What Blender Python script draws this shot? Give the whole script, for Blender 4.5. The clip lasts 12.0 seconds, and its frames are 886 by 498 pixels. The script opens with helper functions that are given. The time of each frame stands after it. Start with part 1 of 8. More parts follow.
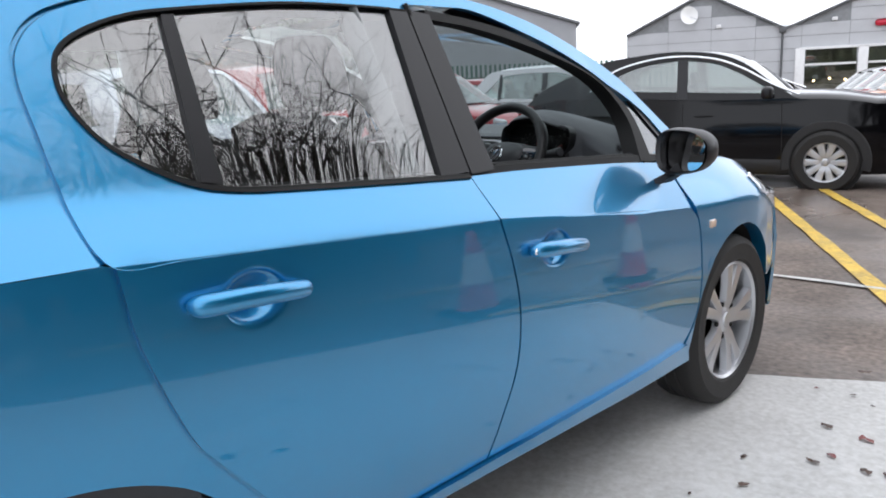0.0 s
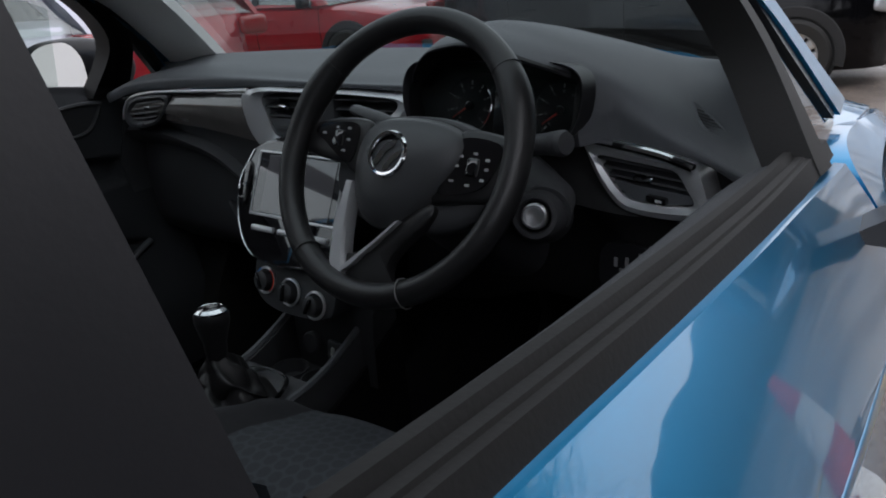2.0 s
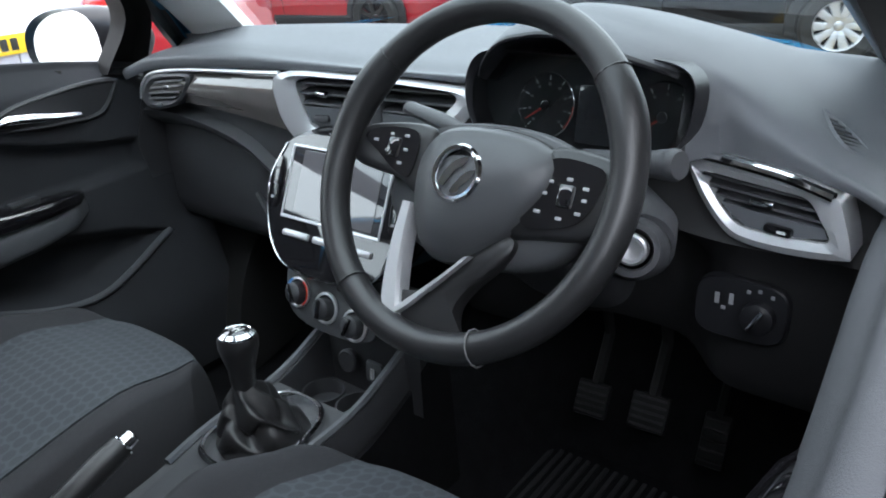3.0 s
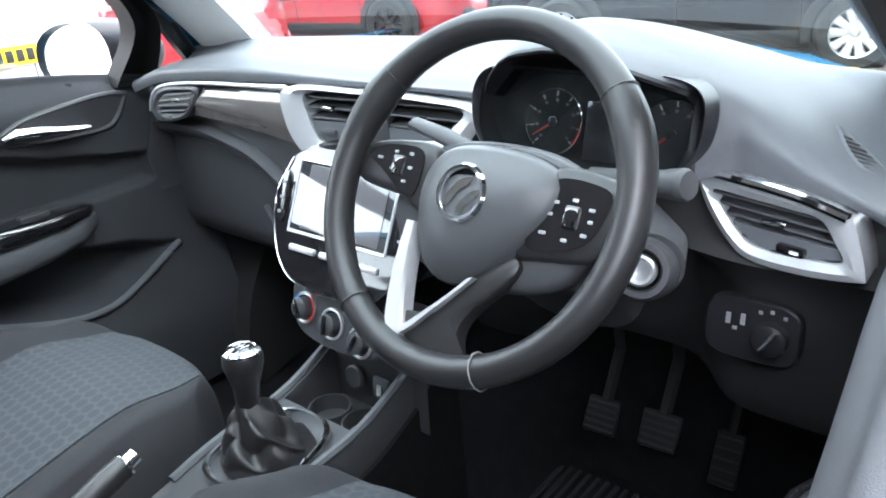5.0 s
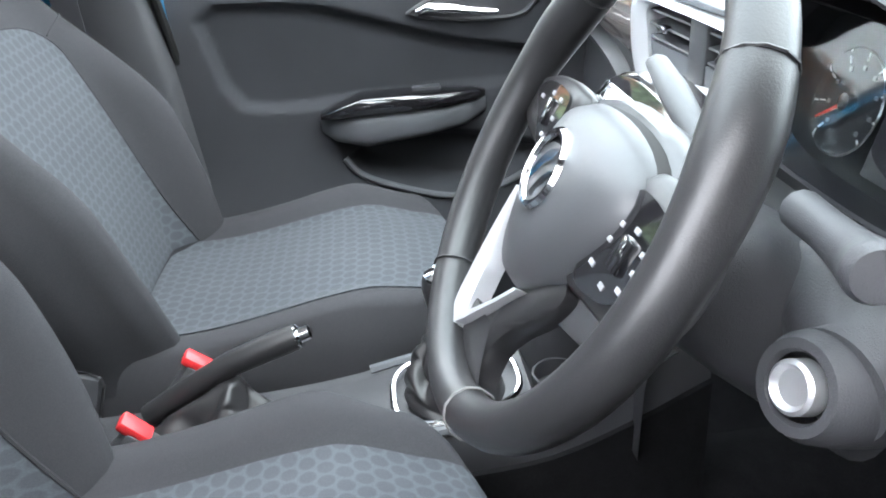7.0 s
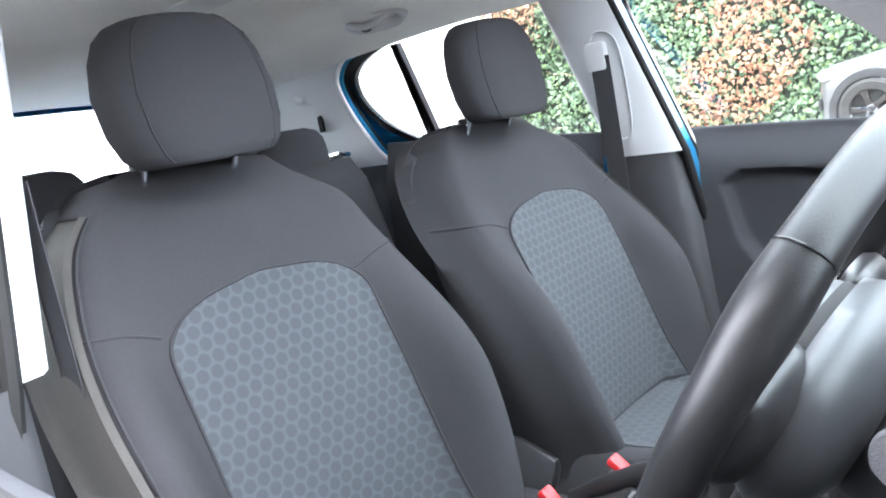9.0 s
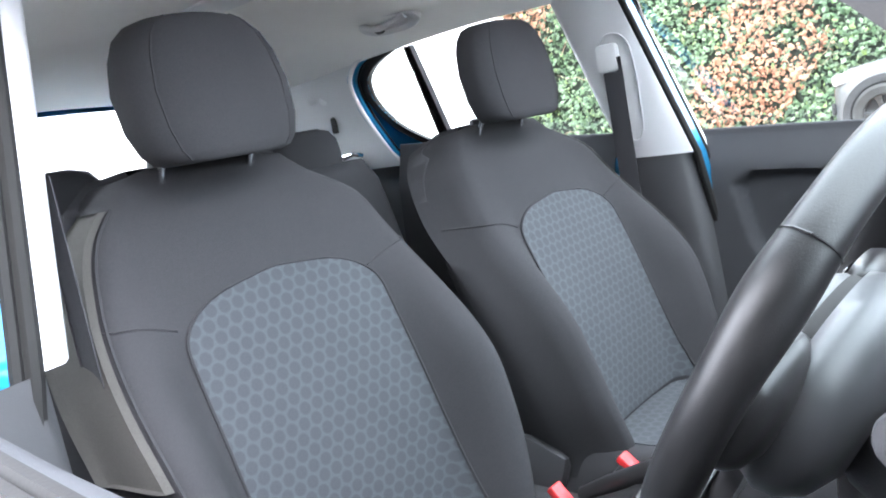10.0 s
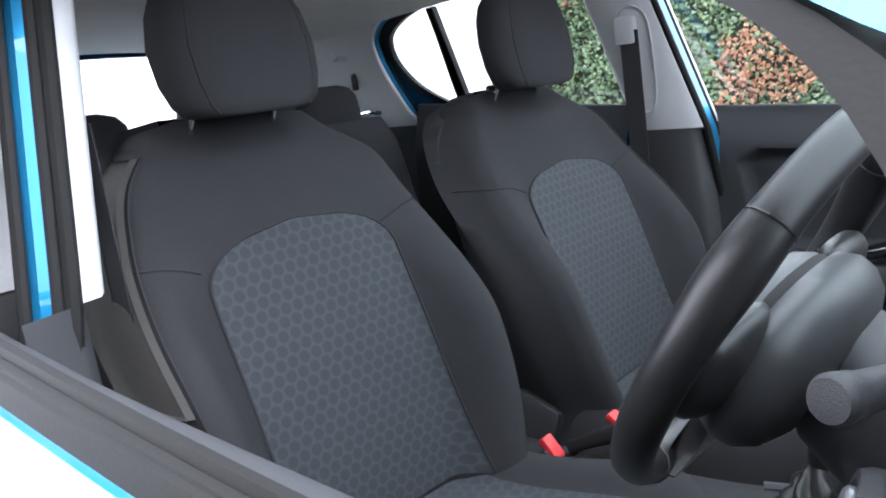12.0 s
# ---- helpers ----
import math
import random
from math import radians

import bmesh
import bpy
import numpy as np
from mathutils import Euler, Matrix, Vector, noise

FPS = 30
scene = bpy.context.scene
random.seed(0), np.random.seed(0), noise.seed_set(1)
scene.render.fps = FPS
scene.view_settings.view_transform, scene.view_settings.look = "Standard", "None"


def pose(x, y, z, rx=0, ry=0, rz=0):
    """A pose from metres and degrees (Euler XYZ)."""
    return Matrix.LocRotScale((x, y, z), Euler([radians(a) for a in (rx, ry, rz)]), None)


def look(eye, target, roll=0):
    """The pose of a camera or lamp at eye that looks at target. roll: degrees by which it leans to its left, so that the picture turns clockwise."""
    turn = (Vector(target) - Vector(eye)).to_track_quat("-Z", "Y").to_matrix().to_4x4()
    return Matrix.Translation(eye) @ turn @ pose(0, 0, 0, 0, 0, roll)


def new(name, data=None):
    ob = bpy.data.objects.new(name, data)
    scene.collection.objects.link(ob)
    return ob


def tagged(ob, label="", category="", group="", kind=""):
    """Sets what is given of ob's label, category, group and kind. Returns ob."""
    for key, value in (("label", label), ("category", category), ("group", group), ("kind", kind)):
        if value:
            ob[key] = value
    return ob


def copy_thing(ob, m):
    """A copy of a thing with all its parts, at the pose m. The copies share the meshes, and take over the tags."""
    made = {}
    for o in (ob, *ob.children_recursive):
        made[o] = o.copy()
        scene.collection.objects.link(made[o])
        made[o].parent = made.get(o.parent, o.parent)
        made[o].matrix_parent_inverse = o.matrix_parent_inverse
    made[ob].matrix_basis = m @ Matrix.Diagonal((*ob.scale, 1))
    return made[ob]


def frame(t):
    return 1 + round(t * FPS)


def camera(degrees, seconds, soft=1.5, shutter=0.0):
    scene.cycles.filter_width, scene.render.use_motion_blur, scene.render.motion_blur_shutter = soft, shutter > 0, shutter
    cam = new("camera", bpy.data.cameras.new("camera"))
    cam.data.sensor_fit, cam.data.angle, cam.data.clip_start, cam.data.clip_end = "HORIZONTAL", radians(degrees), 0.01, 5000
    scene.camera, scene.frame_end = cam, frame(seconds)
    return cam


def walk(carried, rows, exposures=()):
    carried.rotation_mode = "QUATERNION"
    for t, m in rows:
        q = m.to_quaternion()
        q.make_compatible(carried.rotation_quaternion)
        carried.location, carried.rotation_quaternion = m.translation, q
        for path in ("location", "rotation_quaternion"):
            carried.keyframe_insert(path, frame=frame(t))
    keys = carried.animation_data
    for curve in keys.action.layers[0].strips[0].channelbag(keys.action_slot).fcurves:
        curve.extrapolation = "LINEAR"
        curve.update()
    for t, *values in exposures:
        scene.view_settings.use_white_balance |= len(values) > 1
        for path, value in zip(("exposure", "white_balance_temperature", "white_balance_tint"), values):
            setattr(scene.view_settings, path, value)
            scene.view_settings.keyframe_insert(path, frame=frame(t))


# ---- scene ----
cam = camera(60.0, 12.0, soft=1.9)
PATH = [
    (0, (1.93, -1.329, 1.23), (0.564, 0.061, 0.782), -3.1),
    (0.5, (1.695, -0.971, 1.226), (0.254, 0.305, 0.683), -2.4),
    (1, (1.402, -0.62, 1.223), (0.092, 0.775, 0.64), -4.0),
    (1.5, (1.148, -0.311, 1.196), (-0.096, 1.134, 0.592), -5.1),
    (2, (0.929, -0.1, 1.177), (-0.236, 1.361, 0.465), -4.8),
    (2.5, (0.824, -0.019, 1.178), (-0.31, 1.399, 0.339), -3.8),
    (3, (0.776, 0.009, 1.193), (-0.41, 1.406, 0.393), -4.2),
    (4.8, (0.773, 0.027, 1.198), (-0.44, 1.406, 0.406), -4.4),
    (5, (0.773, 0.028, 1.2), (-0.444, 1.409, 0.417), -4.5),
    (5.5, (0.773, 0.041, 1.199), (-0.414, 1.406, 0.346), -4.3),
    (6, (0.786, 0.108, 1.159), (-0.434, 1.32, 0.137), -6.2),
    (6.5, (0.81, 0.271, 1.14), (-0.763, 1.008, 0.149), -4.6),
    (7, (0.794, 0.446, 1.146), (-0.988, 0.578, 0.248), -4.1),
    (7.2, (0.805, 0.492, 1.16), (-0.983, 0.322, 0.279), -4.5),
    (7.5, (0.82, 0.55, 1.17), (-0.912, -0.044, 0.366), -5.9),
    (7.7, (0.822, 0.614, 1.172), (-0.813, -0.287, 0.457), -5.5),
    (9.3, (0.895, 0.744, 1.158), (-0.571, -0.572, 0.815), -10.1),
    (9.5, (0.896, 0.747, 1.155), (-0.567, -0.573, 0.814), -10.1),
    (10, (0.898, 0.746, 1.157), (-0.555, -0.587, 0.819), -9.8),
    (10.5, (0.9, 0.746, 1.155), (-0.549, -0.59, 0.813), -9.6),
    (11, (0.902, 0.748, 1.156), (-0.543, -0.593, 0.821), -9.4),
    (11.5, (0.907, 0.751, 1.157), (-0.535, -0.593, 0.822), -9.2),
    (11.8, (0.915, 0.762, 1.160), (-0.509, -0.582, 0.786), -8.4),
    (12, (0.936, 0.79, 1.168), (-0.469, -0.565, 0.732), -7.1),
]
EXPOSURES = [(0.0, 0.75, 6350, 13), (1.0, 0.75, 6350, 13), (1.6, 0.75, 6350, 13), (2.0, 0.4, 6350, 14), (2.4, 0.75, 6300, 13), (2.7, 1.6, 6200, 11), (3.2, 3.1, 6150, 11), (4.0, 3.5, 6150, 11), (5.5, 3.85, 6150, 11), (6.5, 4.15, 6400, 12), (7.7, 4.45, 6350, 14), (9.5, 4.22, 6200, 15), (10.3, 4.02, 6200, 15), (11.0, 3.32, 6150, 16), (11.5, 3.12, 6150, 16), (12.0, 2.97, 6150, 16)]
walk(cam, [(t, look(eye, target, roll)) for t, eye, target, roll in PATH], EXPOSURES)

# ---- sky and sun: a bright overcast winter day ----
world = bpy.data.worlds.new("overcast_sky")
scene.world = world
world.use_nodes = True
wn, wl = world.node_tree.nodes, world.node_tree.links
sky = wn.new("ShaderNodeTexSky")
sky.sky_type, sky.sun_disc = "NISHITA", False
sky.sun_elevation, sky.sun_rotation = radians(38), radians(60)
sky.air_density, sky.dust_density, sky.ozone_density = 1.0, 6.0, 1.0
cloud = wn.new("ShaderNodeTexNoise")
cloud.inputs["Scale"].default_value, cloud.inputs["Detail"].default_value = 2.2, 4.0
cloud_ramp = wn.new("ShaderNodeValToRGB")
cloud_ramp.color_ramp.elements[0].color = (7.6, 8.1, 8.6, 1)
cloud_ramp.color_ramp.elements[1].color = (10.4, 10.7, 11.1, 1)
cover = wn.new("ShaderNodeMix")
cover.data_type = "RGBA"
cover.inputs[0].default_value = 0.97
wl.new(cloud.outputs["Fac"], cloud_ramp.inputs[0])
wl.new(sky.outputs[0], cover.inputs[6])
wl.new(cloud_ramp.outputs[0], cover.inputs[7])
wl.new(cover.outputs[2], wn["Background"].inputs[0])
wn["Background"].inputs[1].default_value = 0.11

sun_data = bpy.data.lights.new("sun", "SUN")
sun_data.energy, sun_data.angle, sun_data.color = 0.5, radians(100), (1.0, 0.96, 0.9)
sun = new("sun", sun_data)
sun.matrix_world = look((20, 12, 22), (0, 0, 0))


# ---- materials ----
def material(name, base, rough=0.5, metal=0.0, coat=0.0, var=0.06, scale=6.0, fine=0.0, fine_scale=300.0, bump=0.0, bump_scale=250.0, spec=0.5, emit=None, flake=False):
    """A principled surface whose colour wanders at two scales, with a fine relief."""
    m = bpy.data.materials.new(name)
    m.use_nodes = True
    n, l = m.node_tree.nodes, m.node_tree.links
    p = n["Principled BSDF"]
    p.inputs["Roughness"].default_value, p.inputs["Metallic"].default_value = rough, metal
    p.inputs["Coat Weight"].default_value, p.inputs["Coat Roughness"].default_value = coat, 0.03
    p.inputs["Specular IOR Level"].default_value = spec
    p.inputs["Base Color"].default_value = (*base, 1)
    co = n.new("ShaderNodeTexCoord")
    if var or fine:
        big = n.new("ShaderNodeTexNoise")
        big.inputs["Scale"].default_value, big.inputs["Detail"].default_value = scale, 5.0
        small = n.new("ShaderNodeTexNoise")
        small.inputs["Scale"].default_value, small.inputs["Detail"].default_value = fine_scale, 2.0
        l.new(co.outputs["Object"], big.inputs["Vector"])
        l.new(co.outputs["Object"], small.inputs["Vector"])
        ramp = n.new("ShaderNodeValToRGB")
        ramp.color_ramp.elements[0].position, ramp.color_ramp.elements[1].position = 0.3, 0.7
        ramp.color_ramp.elements[0].color = (*[c * (1 - var) for c in base], 1)
        ramp.color_ramp.elements[1].color = (*[min(1, c * (1 + var)) for c in base], 1)
        l.new(big.outputs["Fac"], ramp.inputs[0])
        mix = n.new("ShaderNodeMix")
        mix.data_type, mix.blend_type = "RGBA", "OVERLAY"
        mix.inputs[0].default_value = fine
        l.new(ramp.outputs[0], mix.inputs[6])
        l.new(small.outputs["Fac"], mix.inputs[7])
        l.new(mix.outputs[2], p.inputs["Base Color"])
        wear = n.new("ShaderNodeMapRange")
        wear.inputs["To Min"].default_value, wear.inputs["To Max"].default_value = max(0.0, rough * (1 - var)), min(1.0, rough * (1 + var))
        l.new(big.outputs["Fac"], wear.inputs["Value"])
        l.new(wear.outputs[0], p.inputs["Roughness"])
    if bump:
        tex = n.new("ShaderNodeTexNoise")
        tex.inputs["Scale"].default_value, tex.inputs["Detail"].default_value = bump_scale, 3.0
        l.new(co.outputs["Object"], tex.inputs["Vector"])
        b = n.new("ShaderNodeBump")
        b.inputs["Strength"].default_value, b.inputs["Distance"].default_value = bump, 0.002
        l.new(tex.outputs["Fac"], b.inputs["Height"])
        l.new(b.outputs[0], p.inputs["Normal"])
    if flake:
        vor = n.new("ShaderNodeTexVoronoi")
        vor.inputs["Scale"].default_value = 2500.0
        l.new(co.outputs["Object"], vor.inputs["Vector"])
        b = n.new("ShaderNodeBump")
        b.inputs["Strength"].default_value, b.inputs["Distance"].default_value = 0.06, 0.0004
        l.new(vor.outputs["Distance"], b.inputs["Height"])
        l.new(b.outputs[0], p.inputs["Normal"])
    if emit:
        p.inputs["Emission Color"].default_value, p.inputs["Emission Strength"].default_value = (*emit[0], 1), emit[1]
    return m


def glass_material(name, tint, gloss=1.0, facing=0.15):
    """A thin pane: clear or tinted straight through, mirror-like by Fresnel."""
    m = bpy.data.materials.new(name)
    m.use_nodes = True
    n, l = m.node_tree.nodes, m.node_tree.links
    n.remove(n["Principled BSDF"])
    clear, shine, edge, mix = n.new("ShaderNodeBsdfTransparent"), n.new("ShaderNodeBsdfGlossy"), n.new("ShaderNodeLayerWeight"), n.new("ShaderNodeMixShader")
    clear.inputs[0].default_value = (*tint, 1)
    shine.inputs["Color"].default_value = (gloss, gloss, gloss, 1)
    shine.inputs["Roughness"].default_value = 0.0
    edge.inputs["Blend"].default_value = 0.5
    power, fac = n.new("ShaderNodeMath"), n.new("ShaderNodeMath")
    power.operation, fac.operation = "POWER", "MULTIPLY_ADD"
    power.inputs[1].default_value, fac.inputs[1].default_value, fac.inputs[2].default_value = 4.0, 0.95 - facing, facing
    l.new(edge.outputs["Facing"], power.inputs[0])
    l.new(power.outputs[0], fac.inputs[0])
    l.new(fac.outputs[0], mix.inputs[0])
    l.new(clear.outputs[0], mix.inputs[1])
    l.new(shine.outputs[0], mix.inputs[2])
    l.new(mix.outputs[0], n["Material Output"].inputs[0])
    return m


def hex_material(name, ground, dot, cell, rough=0.9):
    """Woven seat cloth: rows of small hexagonal patches on a darker weave, laid out in metres by the mesh's UVs."""
    m = material(name, ground, rough, var=0.08, scale=9, bump=0.25, bump_scale=900)
    n, l = m.node_tree.nodes, m.node_tree.links
    p = n["Principled BSDF"]
    uv = n.new("ShaderNodeUVMap")

    def vec(op, a, b=None):
        v = n.new("ShaderNodeVectorMath")
        v.operation = op
        for slot, value in ((0, a), (1, b)):
            if value is None:
                continue
            if isinstance(value, tuple):
                v.inputs[slot].default_value = value
            else:
                l.new(value, v.inputs[slot])
        return v.outputs["Value"] if op == "LENGTH" else v.outputs[0]

    scaled = vec("DIVIDE", uv.outputs[0], (cell, cell * 1.732, 1.0))
    dist = []
    for shift in ((0.0, 0.0, 0.0), (0.5, 0.5, 0.0)):
        f = vec("FRACTION", vec("ADD", scaled, shift))
        c = vec("MULTIPLY", vec("SUBTRACT", f, (0.5, 0.5, 0.0)), (1.0, 1.732, 0.0))
        dist.append(vec("LENGTH", c))
    least = n.new("ShaderNodeMath")
    least.operation = "MINIMUM"
    l.new(dist[0], least.inputs[0])
    l.new(dist[1], least.inputs[1])
    ramp = n.new("ShaderNodeValToRGB")
    ramp.color_ramp.elements[0].position, ramp.color_ramp.elements[1].position = 0.36, 0.46
    ramp.color_ramp.elements[0].color, ramp.color_ramp.elements[1].color = (*dot, 1), (*ground, 1)
    l.new(least.outputs[0], ramp.inputs[0])
    weave = n.new("ShaderNodeTexNoise")
    weave.inputs["Scale"].default_value = 700.0
    l.new(uv.outputs[0], weave.inputs["Vector"])
    mix = n.new("ShaderNodeMix")
    mix.data_type, mix.blend_type = "RGBA", "OVERLAY"
    mix.inputs[0].default_value = 0.35
    l.new(ramp.outputs[0], mix.inputs[6])
    l.new(weave.outputs["Fac"], mix.inputs[7])
    l.new(mix.outputs[2], p.inputs["Base Color"])
    return m


PAINT = material("blue_metallic_paint", (0.016, 0.245, 0.490), 0.30, 0.70, 1.0, var=0.03, scale=2.0, flake=True)
PAINT.node_tree.nodes["Principled BSDF"].inputs["Coat IOR"].default_value = 1.6
TRIM_BLACK = material("satin_black_trim", (0.010, 0.010, 0.012), 0.38, var=0.08, bump=0.05, spec=0.38)
RUBBER = material("rubber", (0.012, 0.012, 0.012), 0.6, var=0.1, bump=0.1, spec=0.2)
TYRE = material("tyre_rubber", (0.022, 0.021, 0.02), 0.75, var=0.25, scale=20, bump=0.2, bump_scale=120)
PLASTIC = material("soft_grained_plastic", (0.098, 0.103, 0.112), 0.52, var=0.07, bump=0.30, bump_scale=1100, spec=0.38)
DOOR_PLASTIC = material("matt_door_plastic", (0.044, 0.046, 0.051), 0.85, var=0.08, bump=0.3, bump_scale=1000, spec=0.2)
SILL_PLASTIC = material("grained_door_top_plastic", (0.040, 0.042, 0.047), 0.7, var=0.08, bump=0.3, bump_scale=1000, spec=0.3)
PLASTIC_HARD = material("hard_dark_plastic", (0.042, 0.043, 0.047), 0.5, var=0.08, bump=0.3, bump_scale=900)
GLOSS_BLACK = material("piano_black", (0.006, 0.006, 0.007), 0.06, var=0.0, coat=1.0)
DECOR = material("glossy_dark_brown_decor", (0.105, 0.098, 0.094), 0.09, var=0.1, scale=14, coat=1.0)
CHROME = material("chrome", (0.82, 0.83, 0.85), 0.08, 1.0, var=0.03)
SILVER = material("satin_silver_trim", (0.58, 0.59, 0.61), 0.34, 0.55, var=0.04)
ALLOY = material("painted_alloy", (0.55, 0.56, 0.58), 0.32, 0.75, var=0.05, coat=0.4)
AIRBAG = material("dark_airbag_plastic", (0.052, 0.054, 0.058), 0.42, var=0.07, bump=0.10, bump_scale=1300, spec=0.5)
LEATHER = material("black_leather", (0.016, 0.016, 0.017), 0.36, var=0.1, bump=0.12, bump_scale=1000)
CLOTH = material("dark_grey_seat_cloth", (0.034, 0.034, 0.037), 0.95, var=0.08, scale=5, fine=0.35, fine_scale=900, bump=0.3, bump_scale=1500, spec=0.15)
# beige-grey seat cloth, made paler to carry the light from the side window
CLOTH_SIDE_LIT = material("beige_grey_window_lit_cloth", (0.066, 0.064, 0.060), 0.9, var=0.08, scale=5, fine=0.3, fine_scale=900, bump=0.3, bump_scale=1500, spec=0.15)
CLOTH_HEX = hex_material("hexagon_seat_cloth", (0.047, 0.053, 0.061), (0.034, 0.039, 0.045), 0.020)
LINER = material("pale_grey_headlining", (0.76, 0.76, 0.75), 0.95, var=0.04, scale=4, fine=0.15, fine_scale=500, bump=0.15, bump_scale=1000, spec=0.1)
PILLAR_TRIM = material("pale_grey_pillar_plastic", (0.62, 0.63, 0.65), 0.6, var=0.03, bump=0.1, bump_scale=900)
CARPET = material("black_carpet", (0.012, 0.012, 0.013), 1.0, var=0.2, scale=30, fine=0.3, bump=0.6, bump_scale=800, spec=0.05)
MAT_RUBBER = material("ribbed_mat", (0.020, 0.020, 0.021), 0.8, var=0.15, bump=0.4, bump_scale=500)
GLASS = glass_material("window_glass", (0.80, 0.86, 0.84))
GLASS_REAR = glass_material("tinted_rear_glass", (0.72, 0.78, 0.77), 1.0, 0.20)
GLASS_LENS = glass_material("instrument_lens", (0.9, 0.92, 0.92), 0.09)
GLASS_CLEAR = glass_material("windscreen_glass", (0.52, 0.59, 0.59))
MIRROR = material("mirror_glass", (0.9, 0.9, 0.9), 0.02, 1.0, var=0.0)
SCREEN = material("dark_display", (0.02, 0.021, 0.024), 0.05, var=0.0, coat=1.0)
SCREEN_LIT = material("lit_grey_screen", (0.05, 0.05, 0.055), 0.06, var=0.0, coat=1.0, emit=((0.9, 0.93, 1.0), 0.007))
RED_PLASTIC = material("red_buckle_plastic", (0.62, 0.03, 0.035), 0.35, var=0.05)
NEEDLE = material("red_needle", (0.7, 0.05, 0.03), 0.4, var=0.0)
WHITE_MARK = material("white_print", (0.75, 0.75, 0.75), 0.5, var=0.05)
BLUE_MARK = material("blue_print", (0.08, 0.3, 0.7), 0.5, var=0.05)
DIAL = material("dial_face", (0.012, 0.013, 0.015), 0.35, var=0.1)
BELT = material("seat_belt_webbing", (0.03, 0.03, 0.035), 0.85, var=0.1, bump=0.4, bump_scale=1200)
UNDERSIDE = material("underside", (0.012, 0.012, 0.012), 0.9, var=0.2)
AMBER = material("clear_amber_lens", (0.75, 0.55, 0.42), 0.1, var=0.1, coat=1.0)
LAMP = material("headlamp_lens", (0.55, 0.57, 0.6), 0.05, 0.3, var=0.1, coat=1.0)
RED_LAMP = material("tail_lamp_lens", (0.35, 0.02, 0.02), 0.08, var=0.1, coat=1.0)
DARK_PLASTIC = material("black_lower_plastic", (0.018, 0.018, 0.019), 0.6, var=0.1, bump=0.3, bump_scale=900, spec=0.3)
GREY_PRINT = material("grey_print", (0.24, 0.24, 0.25), 0.5, var=0.1)
KEY_STITCH = material("grey_stitching", (0.13, 0.13, 0.13), 0.8, var=0.05)


# ---- mesh helpers ----
def part(name, bm, mat, parent=None, label="", angle=38, smooth=True, kind="", category="", group=""):
    """Links a bmesh as one mesh object, under a thing or a part if one is given."""
    me = bpy.data.meshes.new(name)
    bm.to_mesh(me)
    bm.free()
    me.materials.append(mat)
    if smooth:
        me.shade_smooth()
        me.set_sharp_from_angle(angle=radians(angle))
    ob = new(name, me)
    if parent is not None:
        ob.parent = parent
    return tagged(ob, label, category, group, kind)


def thing(name, label, category, group="", m=None):
    ob = new(name)
    ob.empty_display_size = 0.2
    if m is not None:
        ob.matrix_basis = m
    return tagged(ob, label, category, group)


def spline(points, n, closed=False):
    """n points evenly along the numbering of the control points, by Catmull-Rom."""
    p = np.array(points, float)
    k = len(p)
    out = []
    for s in np.linspace(0, k if closed else k - 1, n, endpoint=not closed):
        i = int(min(s, k - 1 if closed else k - 2))
        f = s - i
        if closed:
            a, b, c, d = p[(i - 1) % k], p[i % k], p[(i + 1) % k], p[(i + 2) % k]
        else:
            b, c = p[i], p[i + 1]
            a = p[i - 1] if i else 2 * b - c
            d = p[i + 2] if i + 2 < k else 2 * c - b
        out.append(0.5 * (2 * b + (c - a) * f + (2 * a - 5 * b + 4 * c - d) * f * f + (3 * b - a - 3 * c + d) * f ** 3))
    return np.array(out)


def curve_of(xs, ys):
    """A smooth function through the given values."""
    xs, ys = np.array(xs, float), np.array(ys, float)
    slopes = np.gradient(ys, xs)

    def f(x):
        x = min(max(x, xs[0]), xs[-1])
        i = int(min(np.searchsorted(xs, x, side="right") - 1, len(xs) - 2))
        h = xs[i + 1] - xs[i]
        t = (x - xs[i]) / h
        return float((1 + 2 * t) * (1 - t) ** 2 * ys[i] + t * (1 - t) ** 2 * h * slopes[i] + t * t * (3 - 2 * t) * ys[i + 1] + t * t * (t - 1) * h * slopes[i + 1])
    return f


def sheet(bm, rows, closed=False, flip=False, uv=None):
    """A grid of quads from rows of points; closed joins the last row's ends round."""
    vs = [[bm.verts.new(p) for p in row] for row in rows]
    layer = bm.loops.layers.uv.verify() if uv is not None else None
    w = len(vs[0])
    for i in range(len(vs) - 1):
        for j in range(w if closed else w - 1):
            q = [(i, j), (i, (j + 1) % w), (i + 1, (j + 1) % w), (i + 1, j)]
            if flip:
                q.reverse()
            f = bm.faces.new([vs[a][b] for a, b in q])
            if layer is not None:
                for lp, (a, b) in zip(f.loops, q):
                    lp[layer].uv = uv[a][b]
    return vs


def loft(bm, rings, cap=True):
    vs = sheet(bm, rings, closed=True)
    if cap:
        bm.faces.new(list(reversed(vs[0])))
        bm.faces.new(vs[-1])
    bmesh.ops.recalc_face_normals(bm, faces=bm.faces[:])
    return vs


